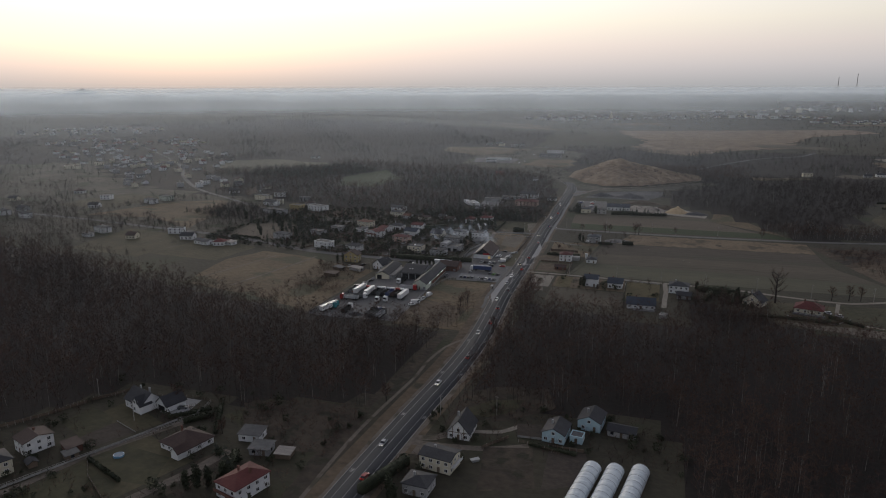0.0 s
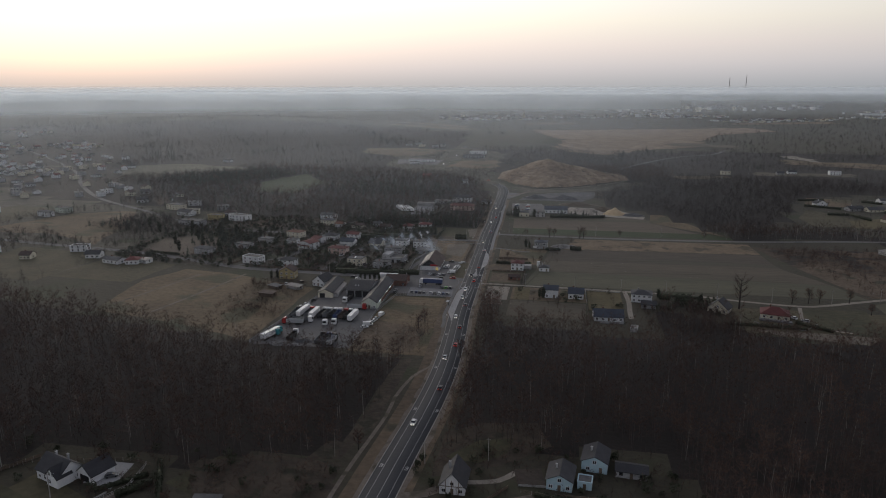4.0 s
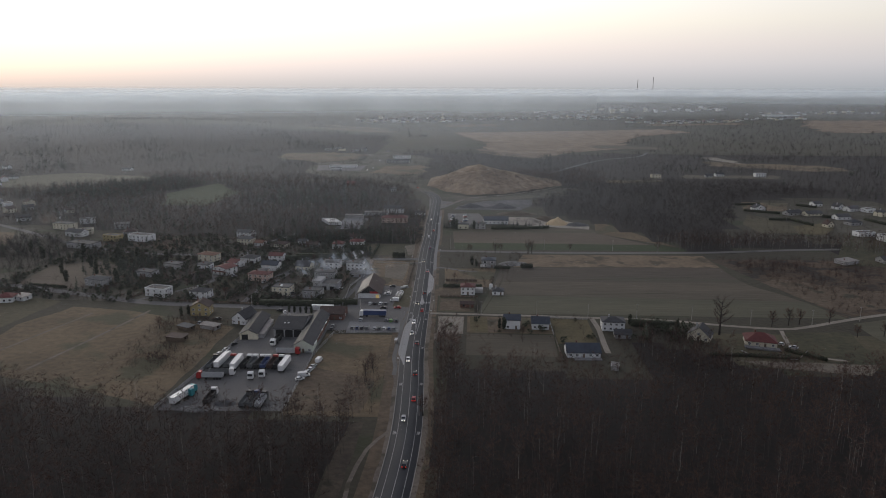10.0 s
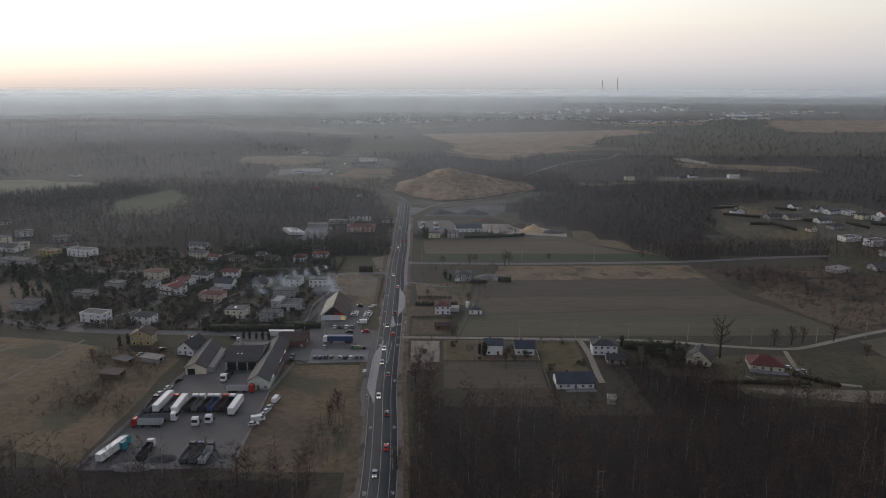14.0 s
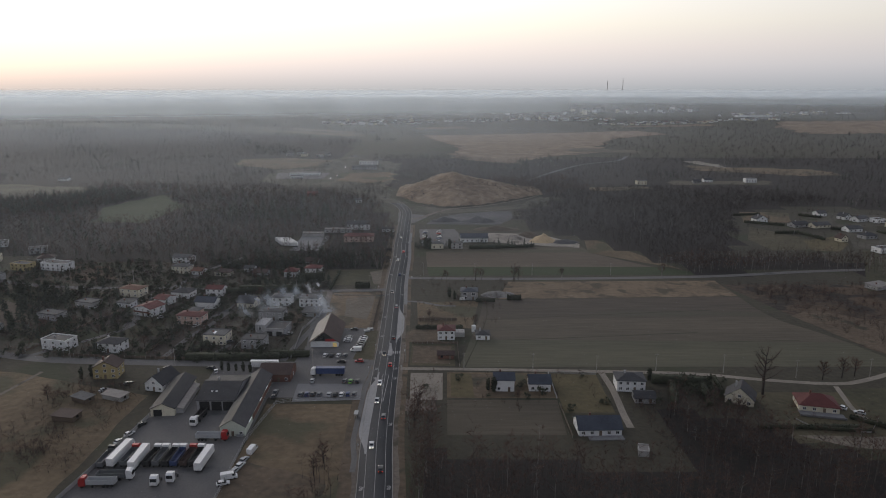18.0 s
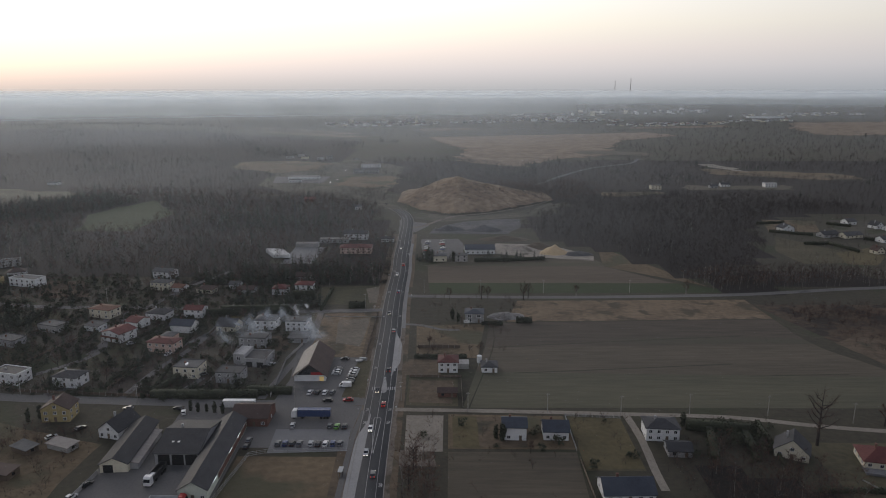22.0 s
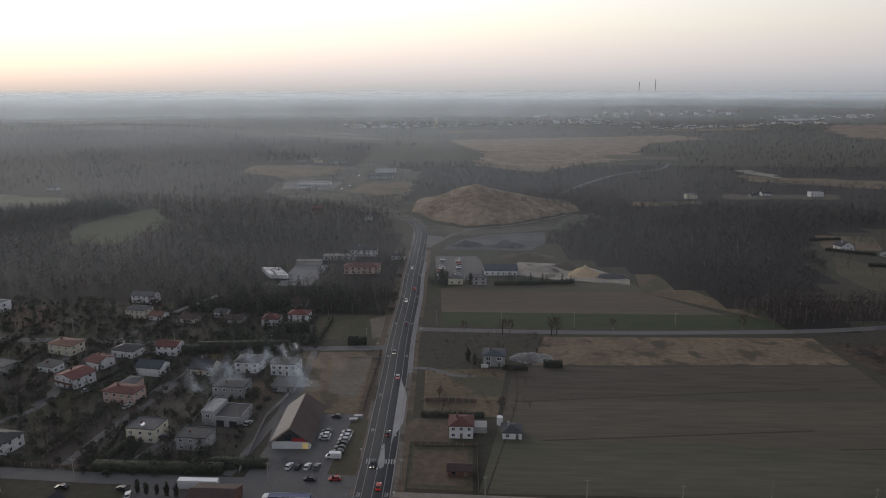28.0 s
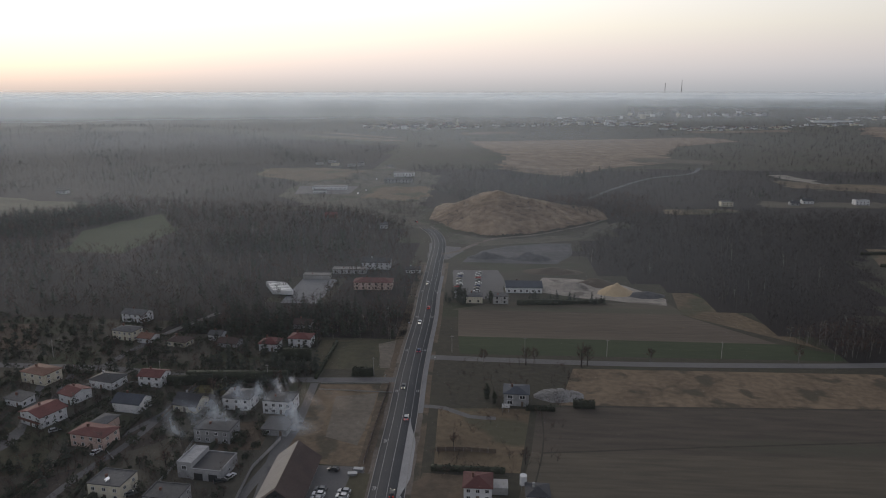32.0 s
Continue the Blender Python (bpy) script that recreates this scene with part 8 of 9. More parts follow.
# ---- furrows, walls and drives ----
for way_, w_ in (([(3.3, 505.7), (70, 515), (140, 524)], 0.9), ([(11, 472.7), (60, 478), (118.6, 484.8)], 0.9), ([(121, 470.4), (168.7, 473.1)], 0.8), ([(208, 440), (187, 484), (172, 514), (169.5, 578)], 1.6), ([(-12, 432), (3, 505), (5, 543)], 0.5)):
    ribbon("field_furrow", way_, -0.55 * w_, 0.55 * w_, 0.06, GRASS, "dark furrow between the field strips", category="furrow")
for way_, w_, m_, lab_ in (([(-47, 541), (-36, 540), (-25, 533), (-14, 532)], 1.5, OLDASPHALT, "worn drive to the grey house"), ([(-201.5, 493), (-203, 515), (-207, 542), (-214, 562)], 1.7, OLDASPHALT, "worn lane between the houses"), ([(-88, 441), (-92, 470), (-96, 500), (-97, 520)], 1.8, OLDASPHALT, "grey drive behind the shop"),
                           ([(-134, 466), (-138, 452), (-141, 443)], 1.6, OLDASPHALT, "grey drive to the cream house"), ([(-190, 455), (-197, 447), (-200, 443)], 1.5, OLDASPHALT, "grey drive to the white house"), ([(-148, 548), (-152, 525), (-160, 505)], 1.4, OLDASPHALT, "narrow drive between gardens")):
    ribbon("drive", way_, -w_, w_, 0.055, m_, lab_, category="drive")
fence([(-210, 545), (-196, 552), (-170, 556)], "pale low wall along the street", 0.9, solid=True, material=CONCRETE)
fence([(-235, 455), (-226, 490), (-218, 520)], "dark close-boarded wooden garden fence", 1.3, solid=True)
fence([(-172, 452), (-170, 480), (-176, 500)], "dark close-boarded wooden garden fence", 1.3, solid=True)
fence([(-130, 450), (-128, 490), (-132, 540)], "grey wire garden fence", 1.3, material=METAL)
fence([(-250, 520), (-236, 556)], "dark close-boarded wooden garden fence", 1.3, solid=True)
fence([(-60, 553), (-93, 554)], "low pale wall along the side street", 0.5, solid=True, material=CONCRETE)
fence([(-36, 504), (-26, 505), (-14, 504)], "dark close-boarded fence of the red-roofed house", 1.8, solid=True)
fence([(122, 383), (126, 375), (146, 372), (156, 384)], "pale low garden wall round the terrace", 0.6, solid=True, material=CONCRETE)
fence([(28.5, 368), (28, 396)], "dark close-boarded wooden garden fence", 1.3, solid=True)
fence([(-167, 180), (-140, 186), (-130, 184)], "dark wooden field fence by the wood", 1.2)
fence([(-147, 131), (-138, 122), (-122, 112)], "dark clipped boundary fence of the garden", 1.0, solid=True)

# ---- chimney smoke ----
def smoke_material(name, density, colour=(0.9, 0.92, 0.95)):
    m = bpy.data.materials.new(name)
    m.use_nodes = True
    n, l = m.node_tree.nodes, m.node_tree.links
    n.clear()
    tc, sub_, ln = n.new("ShaderNodeTexCoord"), n.new("ShaderNodeVectorMath"), n.new("ShaderNodeVectorMath")
    sub_.operation, sub_.inputs[1].default_value = "SUBTRACT", (0.5, 0.5, 0.5)
    ln.operation = "LENGTH"
    l.new(tc.outputs["Generated"], sub_.inputs[0]), l.new(sub_.outputs[0], ln.inputs[0])
    fade = n.new("ShaderNodeMapRange")
    fade.inputs[1].default_value, fade.inputs[2].default_value, fade.inputs[3].default_value, fade.inputs[4].default_value = 0.08, 0.48, density, 0.0
    fade.interpolation_type = "SMOOTHSTEP"
    l.new(ln.outputs["Value"], fade.inputs[0])
    tex = n.new("ShaderNodeTexNoise")
    tex.inputs["Scale"].default_value, tex.inputs["Detail"].default_value = 0.22, 5
    geo = n.new("ShaderNodeNewGeometry")
    l.new(geo.outputs["Position"], tex.inputs["Vector"])
    rng_ = n.new("ShaderNodeMapRange")
    rng_.inputs[1].default_value, rng_.inputs[2].default_value, rng_.inputs[3].default_value, rng_.inputs[4].default_value = 0.35, 0.65, 0.25, 1.0
    l.new(tex.outputs["Fac"], rng_.inputs[0])
    mul = n.new("ShaderNodeMath")
    mul.operation = "MULTIPLY"
    l.new(fade.outputs[0], mul.inputs[0]), l.new(rng_.outputs[0], mul.inputs[1])
    clear, dif, tra = n.new("ShaderNodeBsdfTransparent"), n.new("ShaderNodeBsdfDiffuse"), n.new("ShaderNodeBsdfTranslucent")
    dif.inputs[0].default_value = tra.inputs[0].default_value = (*colour, 1)
    half, mix, o = n.new("ShaderNodeMixShader"), n.new("ShaderNodeMixShader"), n.new("ShaderNodeOutputMaterial")
    l.new(dif.outputs[0], half.inputs[1]), l.new(tra.outputs[0], half.inputs[2])
    l.new(mul.outputs[0], mix.inputs[0]), l.new(clear.outputs[0], mix.inputs[1]), l.new(half.outputs[0], mix.inputs[2])
    l.new(mix.outputs[0], o.inputs[0])
    return m


SMOKE_THICK, SMOKE_THIN = smoke_material("thick_smoke", 0.95), smoke_material("thin_smoke", 0.62, (0.78, 0.86, 0.95))
SMOKE_BROWN = smoke_material("dusty_smoke", 0.4, (0.62, 0.5, 0.4))


def puff(parent, x, y, z, rx, ry, material):
    """A billowing layer of smoke, wavy and thin at its rim."""
    g = np.linspace(-1, 1, 13)
    s = Shape()
    for b in g:
        for a in g:
            q = max(0.0, 1 - a * a - b * b)
            s.v.append((a * rx, b * ry, 0.35 * min(rx, ry) * q + 0.12 * rx * math.sin(4 * a + 3 * b + x)))
    s.f = [(j * 13 + i, j * 13 + i + 1, (j + 1) * 13 + i + 1, (j + 1) * 13 + i) for j in range(12) for i in range(12)]
    part("puff", s, material, parent, at=pose(x, y, z, 48, 0, 0))


t_ = thing("smoke_plume", -103.5, 535, 0, "pale chimney smoke drifting low over the houses", "smoke")
for x_, y_, z_, rx_, ry_, m_ in ((0.5, 0, 8.5, 3.2, 3.6, SMOKE_THICK), (-1, -0.5, 11, 4.5, 4.5, SMOKE_THICK), (-6, -4, 9.5, 8, 7, SMOKE_THIN), (-14, -9, 8.5, 10, 9, SMOKE_THIN), (-20, -20, 8, 12, 10, SMOKE_THIN), (-30, -28, 7.5, 12, 10, SMOKE_THIN), (12, -18, 6, 13, 12, SMOKE_THIN), (3, 1, 12, 3.4, 3.0, SMOKE_THICK), (12, 0, 6, 9, 7, SMOKE_BROWN), (22, -4, 5.5, 11, 8, SMOKE_BROWN)):
    puff(t_, x_, y_, z_, rx_, ry_, m_)
t_ = thing("smoke_plume", -410, 668, 0, "yellowish chimney smoke rising over a block house", "smoke")
for x_, y_, z_, rx_, ry_, m_ in ((0, 0, 10, 4, 4, SMOKE_THICK), (1, 1, 15, 6, 5, SMOKE_THIN), (-6, 0, 11, 10, 8, SMOKE_BROWN), (-14, -4, 9, 12, 8, SMOKE_BROWN)):
    puff(t_, x_, y_, z_, rx_, ry_, m_)

# ---- street furniture and yard things ----
def sign(x, y, rot, label="small round traffic sign on a grey post"):
    t = thing("traffic_sign", x, y, rot, label, "sign", "traffic signs")
    part("post", Shape().tube((0, 0, 0), (0, 0, 2.8), 0.04, 0.04, 5), METAL, t)
    part("plate", Shape().tube((0, -0.05, 2.5), (0, -0.02, 2.5), 0.38, 0.38, 12), FRAME, t)


for x_, y_, r_ in ((-41.0, 452, 0), (-56.5, 459, 180), (-48.9, 461, 0), (-48.9, 446, 180), (-44, 590, 0), (-65, 566, 180), (-41.5, 432, 0), (-57, 430, 90), (-53, 358, 0), (-45, 470, 0), (-63, 640, 180), (-52, 700, 0)):
    sign(x_, y_, r_)
t_ = thing("bus_shelter", -57.5, 384, -90, "small glass bus shelter by the bay", "shelter")
part("roof", Shape().box(-1.8, 1.8, -0.2, 1.4, 2.4, 2.52), METAL, t_)
part("back_wall", Shape().box(-1.7, 1.7, 1.2, 1.25, 0.1, 2.4), GLASS, t_)
for k_ in (-1.65, 1.65):
    part("post", Shape().box(k_ - 0.05, k_ + 0.05, 0, 0.1, 0, 2.4), METAL, t_)
t_ = thing("billboard", -10, 538, 0, "small pale roadside hoarding on posts", "sign")
part("panel", Shape().box(-1.6, 1.6, -0.06, 0.06, 2.0, 3.8), FRAME, t_)
for k_ in (-1.2, 1.2):
    part("post", Shape().box(k_ - 0.08, k_ + 0.08, -0.08, 0.08, 0, 2.0), POLE, t_)
t_ = thing("silo", -5, 482, 0, "white round gas tank on legs", "tank")
part("tank", Shape().tube((0, 0, 1.6), (0, 0, 5.0), 1.2, 1.2, 14), WHITE, t_)
for k_ in (0, 2.1, 4.2):
    part("leg", Shape().tube((math.cos(k_), math.sin(k_), 0), (math.cos(k_), math.sin(k_), 1.6), 0.08, 0.08, 5), METAL, t_)
skip_mesh = Shape().prism([(-1.7, 0.9), (1.7, 0.9), (1.2, 0.0), (-1.2, 0.0)], -0.85, 0.85, "y").mesh("tub", METAL)
for x_, y_, r_ in ((-62.5, 489, 0), (-64, 486, 10), (-100, 369, 0), (-26, 174, 20), (-12, 172, 40)):
    t_ = thing("skip", x_, y_, r_, "grey steel waste skip on the ground", "skip", "waste skips")
    part("tub", skip_mesh, METAL, t_)

# ---- gardens and rough ground in detail ----
BRUSH = mat("brown_scrub_ground", (0.030, 0.024, 0.018), (0.070, 0.053, 0.038), 0.3, bump=0.5, coarse=0.07, spots=((0.026, 0.025, 0.015), 0.12, 0.55))
GOLDLAWN = mat("yellow_green_lawn", (0.082, 0.072, 0.026), (0.13, 0.112, 0.046), 0.4, bump=0.3, coarse=0.06)
BED = mat("dug_garden_soil", (0.036, 0.029, 0.024), (0.070, 0.055, 0.044), 0.5, bump=0.5, coarse=0.06)
MOSS = mat("mossy_lawn", (0.030, 0.030, 0.016), (0.066, 0.060, 0.032), 0.3, bump=0.3, coarse=0.06)
PALEGRASS = mat("bleached_grass", (0.095, 0.080, 0.062), (0.165, 0.140, 0.110), 0.4, bump=0.4, coarse=0.05)


PLOT_LIFT = [0.03]


def plot(poly, material, label, lift=0.03, ragged=1.0, cell=1.5):
    PLOT_LIFT[0] += 0.004
    patch("garden_plot", poly, PLOT_LIFT[0], material, label, "garden", cell, ragged)


# southern gardens
plot([(-180, 150), (-178, 166), (-162, 160), (-154, 150), (-160, 142)], MOSS, "brownish mossy garden lawn")
plot([(-158, 157), (-145, 152.5), (-152, 138), (-163, 141)], BED, "dug vegetable plot behind a low wall")
plot([(-155, 108), (-147, 128), (-125, 121), (-122, 108), (-140, 98)], MOSS, "rough lawn beside the lane", 0.034)
plot([(-147, 131), (-141, 144), (-119, 141), (-113, 124), (-124, 123)], MOSS, "lawn with a round pool", 0.032)
plot([(-108, 120), (-110, 136), (-106, 149), (-98, 150), (-99, 134), (-100, 118)], BRUSH, "reddish gravel drive of the bungalow", 0.075)
plot([(-78, 198), (-66, 200), (-63, 212), (-74, 212)], BRUSH, "patch of bleached grass by the road")
plot([(-67, 128), (-60.5, 130), (-60, 186), (-66, 184), (-70, 158)], BRUSH, "rusty brown scrub strip along the verge", 0.045)
plot([(-120, 175), (-100, 168), (-84, 176), (-80, 196), (-110, 194)], MOSS, "dark rough grass below the wood", 0.03)
plot([(-31, 194), (-31, 226), (-18, 236), (4, 240), (10, 222), (-6, 206), (-18, 200)], BRUSH, "rough brown scrub at the wood's edge", 0.03)
plot([(-28, 208), (-18, 222), (-4, 226), (-6, 214), (-16, 206)], MOSS, "bleached trampled grass", 0.036)
plot([(-3, 204), (6.5, 206), (8.5, 195), (-1, 194)], BED, "fenced vegetable bed by the blue house", 0.04, 0.4, 0.8)
plot([(-11, 182), (6, 187), (12, 161), (-7, 154)], BRUSH, "reddish bare garden ground", 0.036)
plot([(12, 188), (26, 189), (30, 170), (14, 160)], BED, "dark dug ground before the tunnels", 0.036)
ribbon("side_road", [(-18, 193), (-8, 195.5), (-2, 202)], -1.3, 1.3, 0.07, GRAVEL, "pale trodden path to the houses", category="path")
ribbon("side_road", [(-39, 181), (-31, 184), (-27, 188)], -2.0, 2.0, 0.07, SOIL, "sandy drive from the road", category="path")
fence([(-163, 140.6), (-151, 137)], "pale low concrete garden wall", 0.5, solid=True, material=CONCRETE)
fence([(-158, 157.7), (-144.4, 152.5)], "pale low concrete garden wall", 0.5, solid=True, material=CONCRETE)
fence([(-160.5, 106.5), (-149.5, 132), (-135.5, 166)], "pale concrete panel fence along the lane", 0.8, solid=True, material=CONCRETE)
fence([(-199.7, 139), (-189.7, 154), (-181, 172), (-174, 183)], "dark wooden fence along the wood", 1.3, solid=True)
fence([(-0.8, 193.6), (9, 194.2)], "white low garden wall before the blue house", 0.9, solid=True, material=CONCRETE)
fence([(12, 189), (25, 189.3)], "dark close-boarded wooden garden fence", 1.4, solid=True)
fence([(-12, 181), (-4, 192)], "dark close-boarded wooden garden fence", 1.2, solid=True)

plot([(-104, 168), (-82, 158), (-66, 160), (-63, 198), (-92, 199), (-118, 187)], BRUSH, "dark scrubby ground below the wood", ragged=3)
plot([(-60, 212), (-60, 296), (-66, 296), (-68, 212)], BRUSH, "dark brown scrub along the wood", ragged=1.5)
plant("southern_brush", np.concatenate([scatter([(-118, 172), (-82, 156), (-64, 158), (-63, 198), (-92, 199), (-120, 188)], 9, 110, fields=False), scatter([(-34, 196), (-30, 232), (4, 240), (12, 222), (-8, 206)], 12, 111, fields=False), scatter([(10, 214), (58, 208), (58, 150), (48, 150), (46, 196)], 12, 112, fields=False)]), SHRUBS, [WOODBARK, 0.0, BARK_RED], "leafless brush at the wood's edge", 60, size=(0.6, 1.4), category="shrubs")
# village gardens
PLOT_LIFT[0] = 0.012
plot([(-264, 566), (-238, 554), (-236, 525), (-262, 540)], MOSS, "green back garden lawn")
plot([(-211, 509), (-187, 517), (-175, 480), (-192, 473)], MOSS, "rough green garden with shrubs")
plot([(-161, 517), (-149, 529), (-141, 505), (-155, 491)], BED, "bare brown garden ground")
plot([(-174, 472), (-163, 483), (-150, 446), (-171, 449)], BED, "overgrown dark vegetable garden")
plot([(-304, 628), (-276, 629), (-252, 592), (-284, 588)], RUST, "bare brown yard beside the street")
plot([(-154, 557), (-134, 556.5), (-134, 545), (-151, 548)], GOLDLAWN, "yellowish green fenced lawn", 0.04, 0.4, 0.8)
plot([(-128, 560), (-108, 558), (-106, 548), (-128, 548)], BED, "dark garden ground between houses")
plot([(-232, 520), (-216, 524), (-204, 500), (-222, 490)], BED, "dark garden ground by the lane")
plot([(-330, 560), (-300, 572), (-276, 560), (-290, 536)], MOSS, "green garden ground")
plot([(-142, 470), (-126, 474), (-122, 450), (-140, 448)], BED, "dark hedged garden of the cream house")
plot([(-120, 520), (-104, 524), (-102, 500), (-118, 498)], RUST, "worn brown garden ground")
plot([(-250, 500), (-232, 506), (-226, 470), (-246, 466)], MOSS, "dull green garden")
plot([(-100, 613), (-68, 620), (-66, 579), (-90, 578)], MOSS, "rough grass plot by the road", 0.035)
plot([(-76, 612), (-67, 618), (-65.5, 580), (-70, 580)], PALEGRASS, "bleached grass edge of the plot", 0.04)
plot([(-84, 548), (-66, 552), (-66, 506), (-80, 512)], PALEGRASS, "worn pale patch in the straw plot", 0.035)
plot([(-41, 470), (-24, 470), (-22, 488), (-40, 489)], RUST, "brown garden ground by the red-roofed house", 0.035)
plot([(-37, 441), (-18, 440), (-18, 464), (-37, 464)], RUST, "brown fenced garden plot", 0.035)
plot([(-8, 404), (10, 404), (12, 428), (-8, 428)], RUST, "brown patch in the garden", 0.035)


def hedge_line(p, q, w, h, label="dark overgrown garden hedge"):
    d = (q[0] - p[0], q[1] - p[1])
    hedge((p[0] + q[0]) / 2, (p[1] + q[1]) / 2, math.degrees(math.atan2(d[1], d[0])), math.hypot(*d), w, h, label)


for p_, q_, w_, h2 in (((-175, 461), (-169.5, 493), 1.6, 1.6), ((-150, 447), (-155, 478), 1.8, 1.8), ((-130, 446), (-100, 448), 2.2, 1.8), ((-262, 536), (-261, 576), 1.6, 1.6), ((-158, 494), (-160, 521), 1.2, 1.4), ((-155, 558.5), (-133, 559.5), 1.0, 1.3), ((-132.5, 545), (-132, 558), 1.0, 1.3),
                       ((-123, 571), (-100, 573), 2.4, 2.4), ((-236, 524), (-238, 552), 1.4, 1.5), ((-212, 512), (-216, 540), 1.4, 1.4), ((-192, 572), (-196, 616), 1.2, 1.2), ((-187, 518), (-180, 540), 1.4, 1.3), ((-146.5, 131), (-125, 122.5), 1.2, 1.3), ((-140, 166), (-128, 178), 1.4, 1.5), ((117, 376), (147, 372.5), 1.6, 1.5), ((100, 392), (104, 424), 1.6, 1.6), ((-141, 450), (-142, 474), 1.4, 1.5), ((-120, 496), (-122, 540), 1.4, 1.4), ((-97.5, 565), (-98, 612), 1.8, 1.8), ((-320, 480), (-290, 474), 1.4, 1.4)):
    hedge_line(p_, q_, w_, h2)
plant("street_conifers", np.concatenate([scatter([(-126, 566), (-98, 567), (-98, 580), (-126, 580)], 14, 71, fields=False), scatter([(-152, 570), (-138, 570), (-138, 582), (-152, 582)], 16, 72, fields=False), scatter([(-198, 618), (-158, 620), (-104, 622), (-104, 662), (-200, 660)], 26, 73, fields=False), scatter([(-300, 505), (-262, 500), (-258, 545), (-300, 548)], 34, 74, fields=False), scatter([(-108, 150), (-94, 130), (-86, 132), (-98, 152)], 30, 75, fields=False)]),
      PINES, [PINE, 0.0, PINE], "dense dark conifers behind the village street", 40, size=(0.35, 0.8), category="trees")

# roof window that catches the evening sky
t_ = thing("roof_window", -141.6, 467.3, 0, "tilted roof window that reflects the bright sky", "window", z=6.1)
pane_ = mat("sky_reflecting_pane", (0.75, 0.76, 0.78), (0.82, 0.83, 0.84), 1.0, rough=0.12, metal=1.0)
part("pane", Shape().box(-0.8, 0.8, -0.8, 0.8, 0, 0.05), pane_, t_, at=pose(0, 0, 0.2, 4, -25, 45))
part("stand", Shape().box(-0.5, 0.5, -0.5, 0.5, -0.6, 0.1), METAL, t_)

# ground east of the large field
patch("field", [(116, 370), (184, 368), (172, 354), (130, 362)], 0.04, PALEGRASS, "bleached grass strip along the wood", cell=2.5, ragged=2)
patch("field", [(155, 411), (192, 415), (186, 371), (154, 375)], 0.045, MOSS, "olive brown lawn by the red-roofed house", cell=2.5, ragged=2)
patch("field", [(203, 428), (240, 444), (330, 468), (320, 380), (203, 383)], 0.045, FIELD_G, "dark green crop field by the lane", cell=3, ragged=2)
patch("field", [(184, 514), (200, 524), (238, 498), (300, 490), (300, 460), (255, 462), (204, 449)], 0.045, RUST, "tawny reed meadow beyond the ditch", cell=3, ragged=4)
patch("field", [(-120, 308), (-62, 304), (-62, 340), (-98, 352)], 0.04, RUST, "rusty patch in the dry plot", cell=3, ragged=5)
ribbon("side_road", [(155.9, 415), (150, 388), (156, 377), (170, 372)], -1.1, 1.1, 0.08, GRAVEL, "narrow drive past the red-roofed house", category="path")
plant("reed_scrub", np.concatenate([scatter([(178, 560), (212, 546), (240, 560), (216, 580)], 12, 76, fields=False), scatter([(190, 520), (300, 500), (330, 570), (196, 560)], 40, 77, fields=False)]), SHRUBS, [BARK, 0.0, BARK_RED], "leafless reddish scrub beyond the field", 41, size=(0.8, 1.6), category="shrubs")
plant("heap_back_wood", scatter([(28, 1016), (60, 990), (96, 962), (150, 985), (190, 1060), (150, 1150), (70, 1120), (30, 1070)], 20, 78, fields=False), MID_KINDS, [WOODBARK, 0.02, BARK_RED, BIRCH], "dark leafless wood behind the spoil heap", 42, size=(0.5, 0.9))
plant("heap_foot_wood", scatter([(-76, 930), (-50, 905), (-10, 892), (24, 890), (24, 904), (-20, 925), (-60, 960)], 16, 79, fields=False), MID_KINDS, [WOODBARK, 0.02, TWIGS, BIRCH], "leafless bushes at the foot of the spoil heap", 43, size=(0.25, 0.5))
plant("western_thicket", np.concatenate([scatter([(-440, 560), (-345, 545), (-340, 600), (-420, 640)], 14, 80, fields=False), scatter([(-700, 560), (-540, 500), (-400, 440), (-345, 440), (-345, 560), (-640, 700)], 70, 81)]), SHRUBS, [BARK, 0.0, TWIGS], "leafless thickets between western gardens", 44, size=(1.0, 2.2), category="shrubs")
plant("western_conifers", np.concatenate([scatter([(-440, 560), (-345, 545), (-340, 600), (-420, 640)], 90, 82, fields=False), scatter([(-700, 560), (-540, 500), (-400, 440), (-345, 440), (-345, 560), (-640, 760)], 420, 83)]), PINES, [PINE, 0.0, PINE], "dark conifers between western gardens", 45, size=(0.35, 0.7), category="trees")
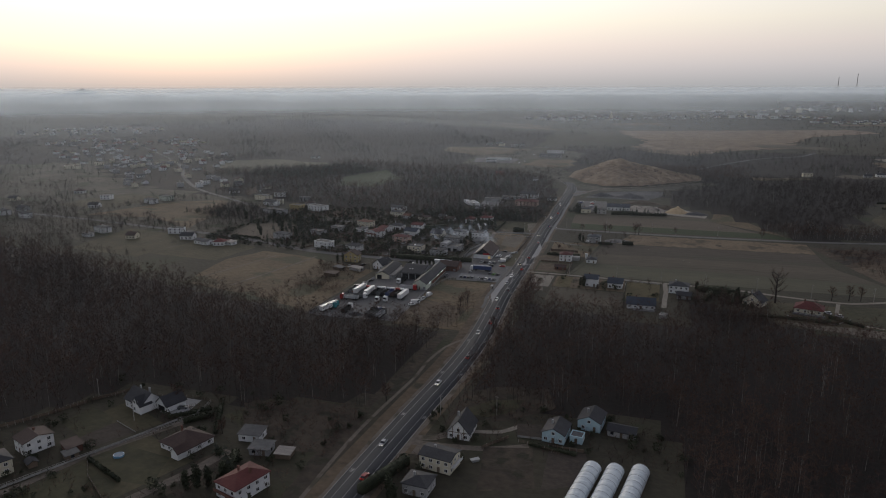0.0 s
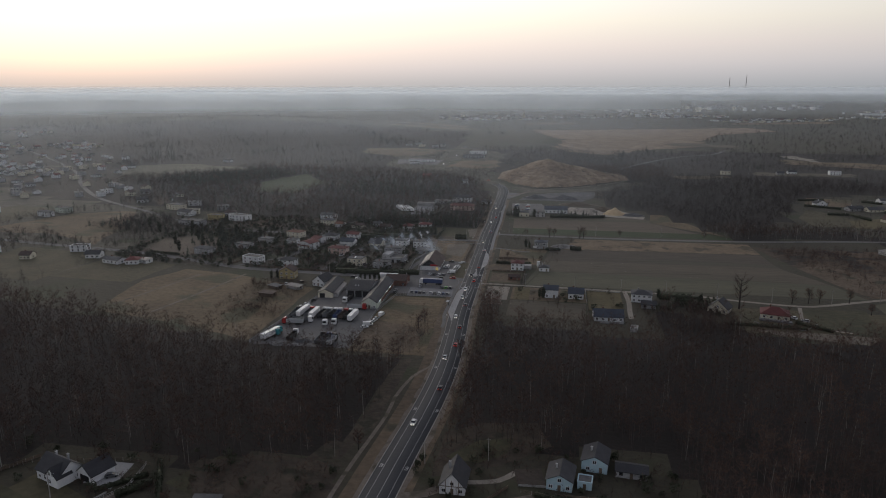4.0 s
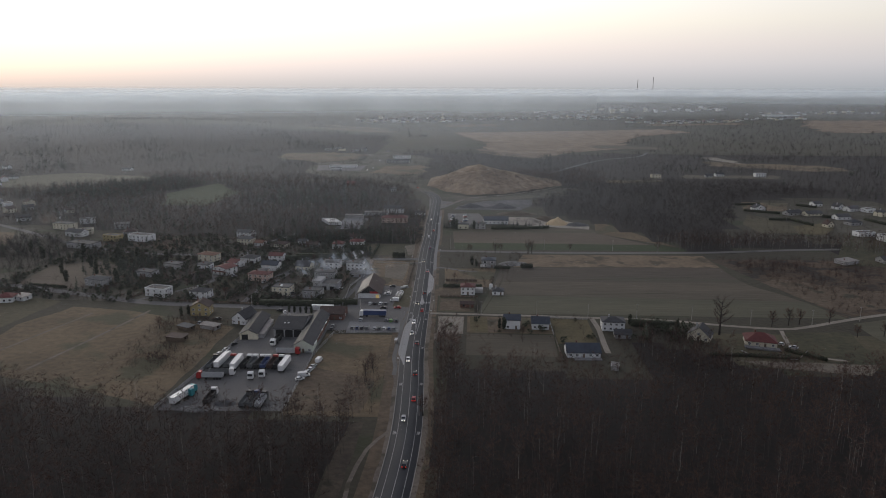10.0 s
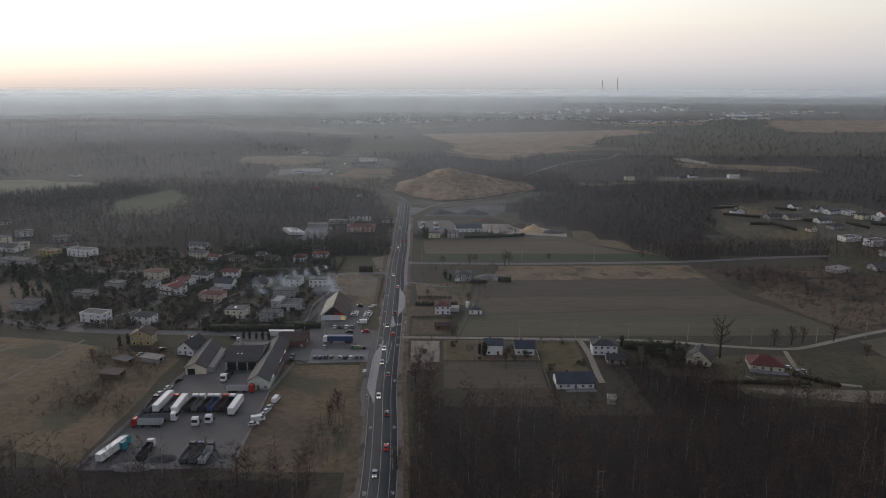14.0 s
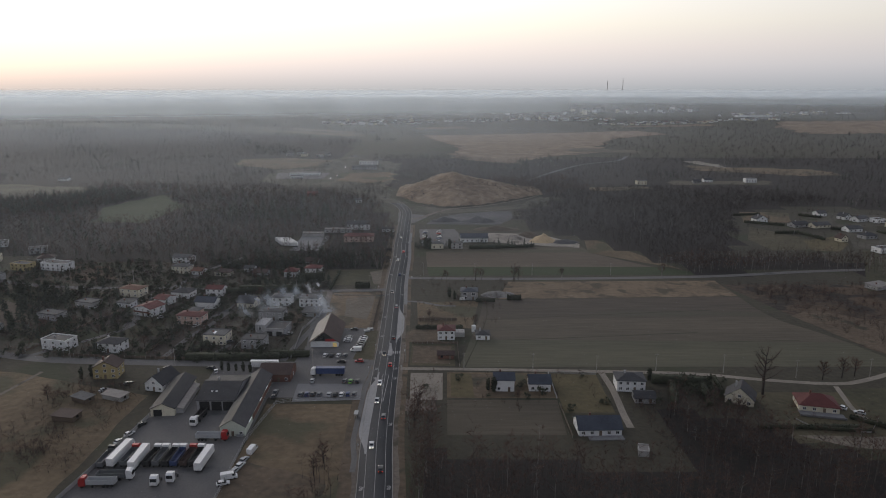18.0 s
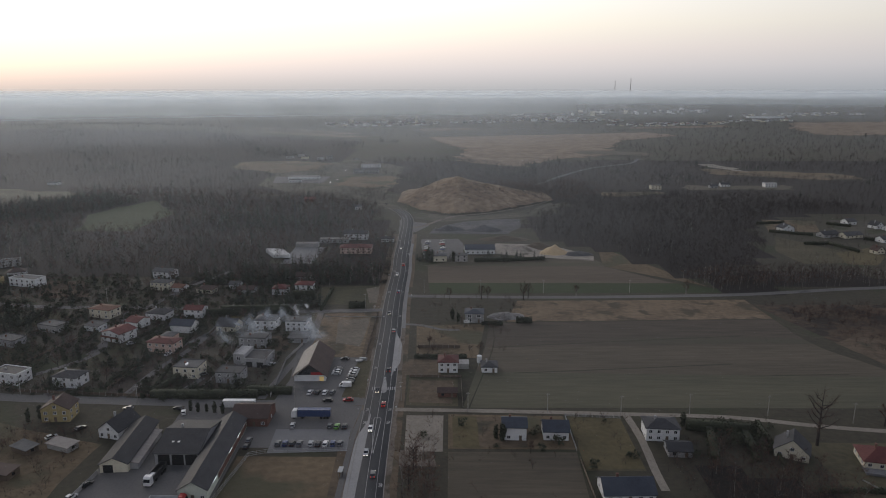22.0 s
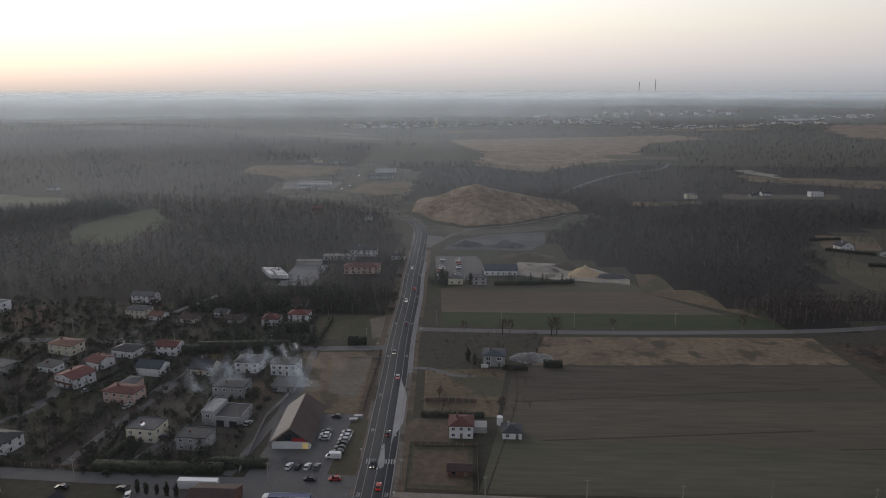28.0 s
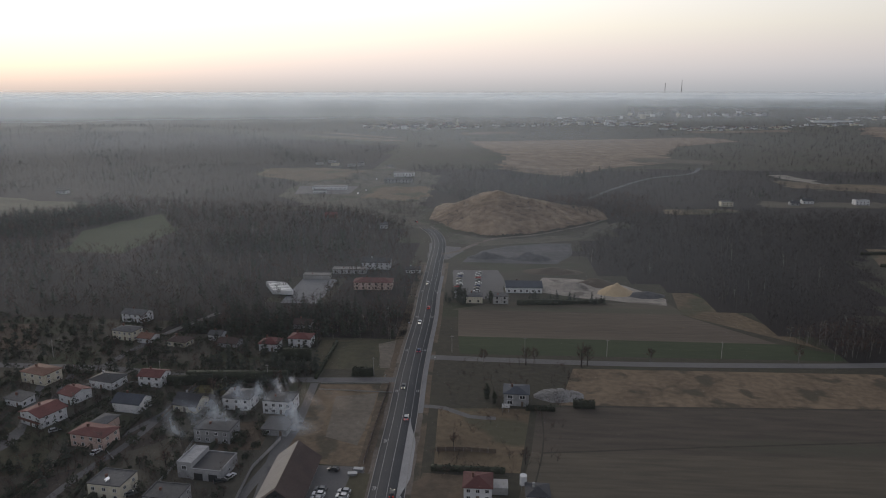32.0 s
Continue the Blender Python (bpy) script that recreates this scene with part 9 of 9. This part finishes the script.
for x_, y_, r_, w2, m1, m2, rf_ in ((-352, 452, 12, 12, WHITE, R_DARK, "gx"), (-378, 470, 14, 14, WHITE, R_GREY, "flat"), (-402, 440, 10, 9, CREAM, R_BROWN, "gx"), (-310, 440, 14, 10, WHITE, R_RED, "hip"), (-372, 640, 24, 13, CREAM, R_GREY, "flat"), (-398, 690, 30, 15, WHITE, R_GREY, "flat"), (-352, 668, 28, 14, GREYW, R_GREY, "flat"), (-330, 640, 24, 12, WHITE, R_BROWN, "hip"), (-470, 700, 32, 13, WHITE, R_DARK, "gx"), (-505, 760, 36, 12, GREYW, R_DARK, "gx"), (-450, 745, 30, 11, CREAM, R_BROWN, "hip"), (-560, 560, 12, 12, WHITE, R_DARK, "gx"), (-590, 610, 10, 13, WHITE, R_GREY, "flat"), (-620, 520, 8, 11, GREYW, R_DARK, "gx"), (-660, 640, 14, 12, WHITE, R_BROWN, "hip"), (-690, 570, 12, 11, CREAM, R_DARK, "gx")):
    house(x_, y_, r_, w2, 9, 5.2 if rf_ == "flat" else 3.8, rf_, 0 if rf_ == "flat" else 2.6, m1, m2, "block house with a flat roof on the western side" if rf_ == "flat" else "detached house with a pitched roof on the western side", cols=3, rows=2 if rf_ == "flat" else 1, side=1, chimney=1, frame=False, door=False)
PALE = mat("pale_birch_crowns", (0.070, 0.057, 0.051), (0.135, 0.110, 0.098), 0.2, island=0.2, coarse=0.02)
plant("birch_stands", np.concatenate([scatter(FOREST_NW, 90, 90, gaps=1.25), scatter(FOREST_FW, 420, 91, gaps=1.25), scatter(FOREST_N, 150, 92, gaps=1.2), scatter(FOREST_FE, 500, 93, gaps=1.3)]), MID_KINDS, [BIRCH, 0.0, PALE], "stands of pale birches in the woods", 46, size=(0.5, 0.9))
plant("pine_stands", np.concatenate([scatter([(x + 90, y + 60) for x, y in FOREST_FW], 260, 94, gaps=1.3), scatter([(x - 60, y + 20) for x, y in FOREST_FE], 420, 95, gaps=1.3), scatter(FOREST_N, 260, 96, gaps=1.0)]), PINES, [PINE, 0.0, PINE], "stands of dark pines in the woods", 47, size=(0.5, 0.9))
plant("heap_tufts", scatter([(-72, 960), (-30, 915), (40, 905), (84, 950), (70, 1000), (0, 1035), (-60, 1010)], 45, 97, fields=False, glades=False), SHRUBS, [BARK, 0.0, TWIGS], "dry tufts and low scrub on the spoil heap", 48, size=(0.8, 1.4), category="shrubs")
plant("junction_scrub", np.concatenate([scatter([(-160, 960), (-100, 905), (-80, 930), (-110, 1040), (-160, 1060)], 26, 98, fields=False, glades=False), scatter([(-300, 1240), (-280, 1100), (-200, 1050), (-110, 1050), (-105, 1340), (-190, 1450)], 90, 99, glades=False)]), SHRUBS, [BARK, 0.0, TWIGS], "leafless scrub between the road and the depots", 49, size=(0.8, 1.8), category="shrubs")
plant("depot_trees", scatter([(-300, 1240), (-280, 1100), (-200, 1050), (-110, 1050), (-105, 1340), (-190, 1450)], 420, 100, glades=False), MID_KINDS, [BARK, 0.1, TWIGS, BIRCH], "scattered leafless trees round the depots", 50, size=(0.35, 0.6), category="trees")
MUSTARD = mat("yellowed_lawn", (0.062, 0.051, 0.024), (0.108, 0.087, 0.042), 0.4, bump=0.3, coarse=0.06)
plot([(29, 389), (50, 389), (50, 427), (29, 428)], MUSTARD, "yellowed garden lawn beside the drive", ragged=0.6)
plot([(-18, 404), (-8, 403), (-8, 428), (-18, 429)], MUSTARD, "yellowed garden ground by the houses", ragged=0.8)
plant("meadow_bushes", np.concatenate([scatter([(-186, 352), (-168, 346), (-160, 366), (-178, 378)], 7, 101, fields=False), scatter([(-196, 396), (-176, 404), (-160, 412), (-190, 416)], 8, 102, fields=False)]), SHRUBS, [BARK, 0.0, BARK_RED], "dark bushes round the scrap sheds", 51, size=(0.8, 1.4), category="shrubs")

# gardens of the eastern village
for k_, (poly_, m_, lab_) in enumerate((([(276, 783), (313, 709), (297, 688), (252, 682), (250, 726)], LAWN, "dull green gardens below the houses"), ([(296, 720), (338, 739), (328, 704), (306, 678), (285, 682)], MUSTARD, "yellow-green garden lawn"), ([(369, 867), (444, 844), (427, 791), (370, 777), (340, 805)], PLOT, "patchy garden ground between the houses"),
                        ([(357, 764), (444, 752), (404, 689), (324, 688)], PLOT, "patchy garden ground along the lane"), ([(327, 683), (373, 640), (323, 561), (260, 564)], MOSS, "dark garden ground by the wood"), ([(300, 866), (351, 859), (327, 804), (280, 804)], DRY, "brown plots by the wood"))):
    patch("garden_plot", poly_, 0.05 + 0.006 * k_, m_, lab_, "garden", 3.0, 1.5)
for p_, q_ in (((279.9, 804.0), (312.0, 786.7)), ((285.8, 750.4), (306.4, 750.6)), ((307.8, 753.7), (316.1, 720.7)), ((354.0, 842.6), (369.7, 827.2)), ((348.3, 770.2), (360.0, 763.8)), ((384.7, 757.6), (391.3, 730.1)), ((284.4, 841.8), (313.8, 846.1)), ((406.6, 751.5), (419.7, 739.4))):
    hedge_line(p_, q_, 2.4, 2.6)
plant("depot_conifers", np.concatenate([scatter([(-46, 684), (-32, 684), (-32, 712), (-46, 712)], 22, 120, fields=False), scatter([(-22, 690), (-14, 690), (-14, 700), (-22, 700)], 16, 121, fields=False), scatter([(6, 694), (40, 690), (58, 688), (58, 694), (10, 700)], 14, 122, fields=False)]), PINES, [PINE, 0.0, PINE], "dark conifers round the depot houses", 61, size=(0.35, 0.65), category="trees")
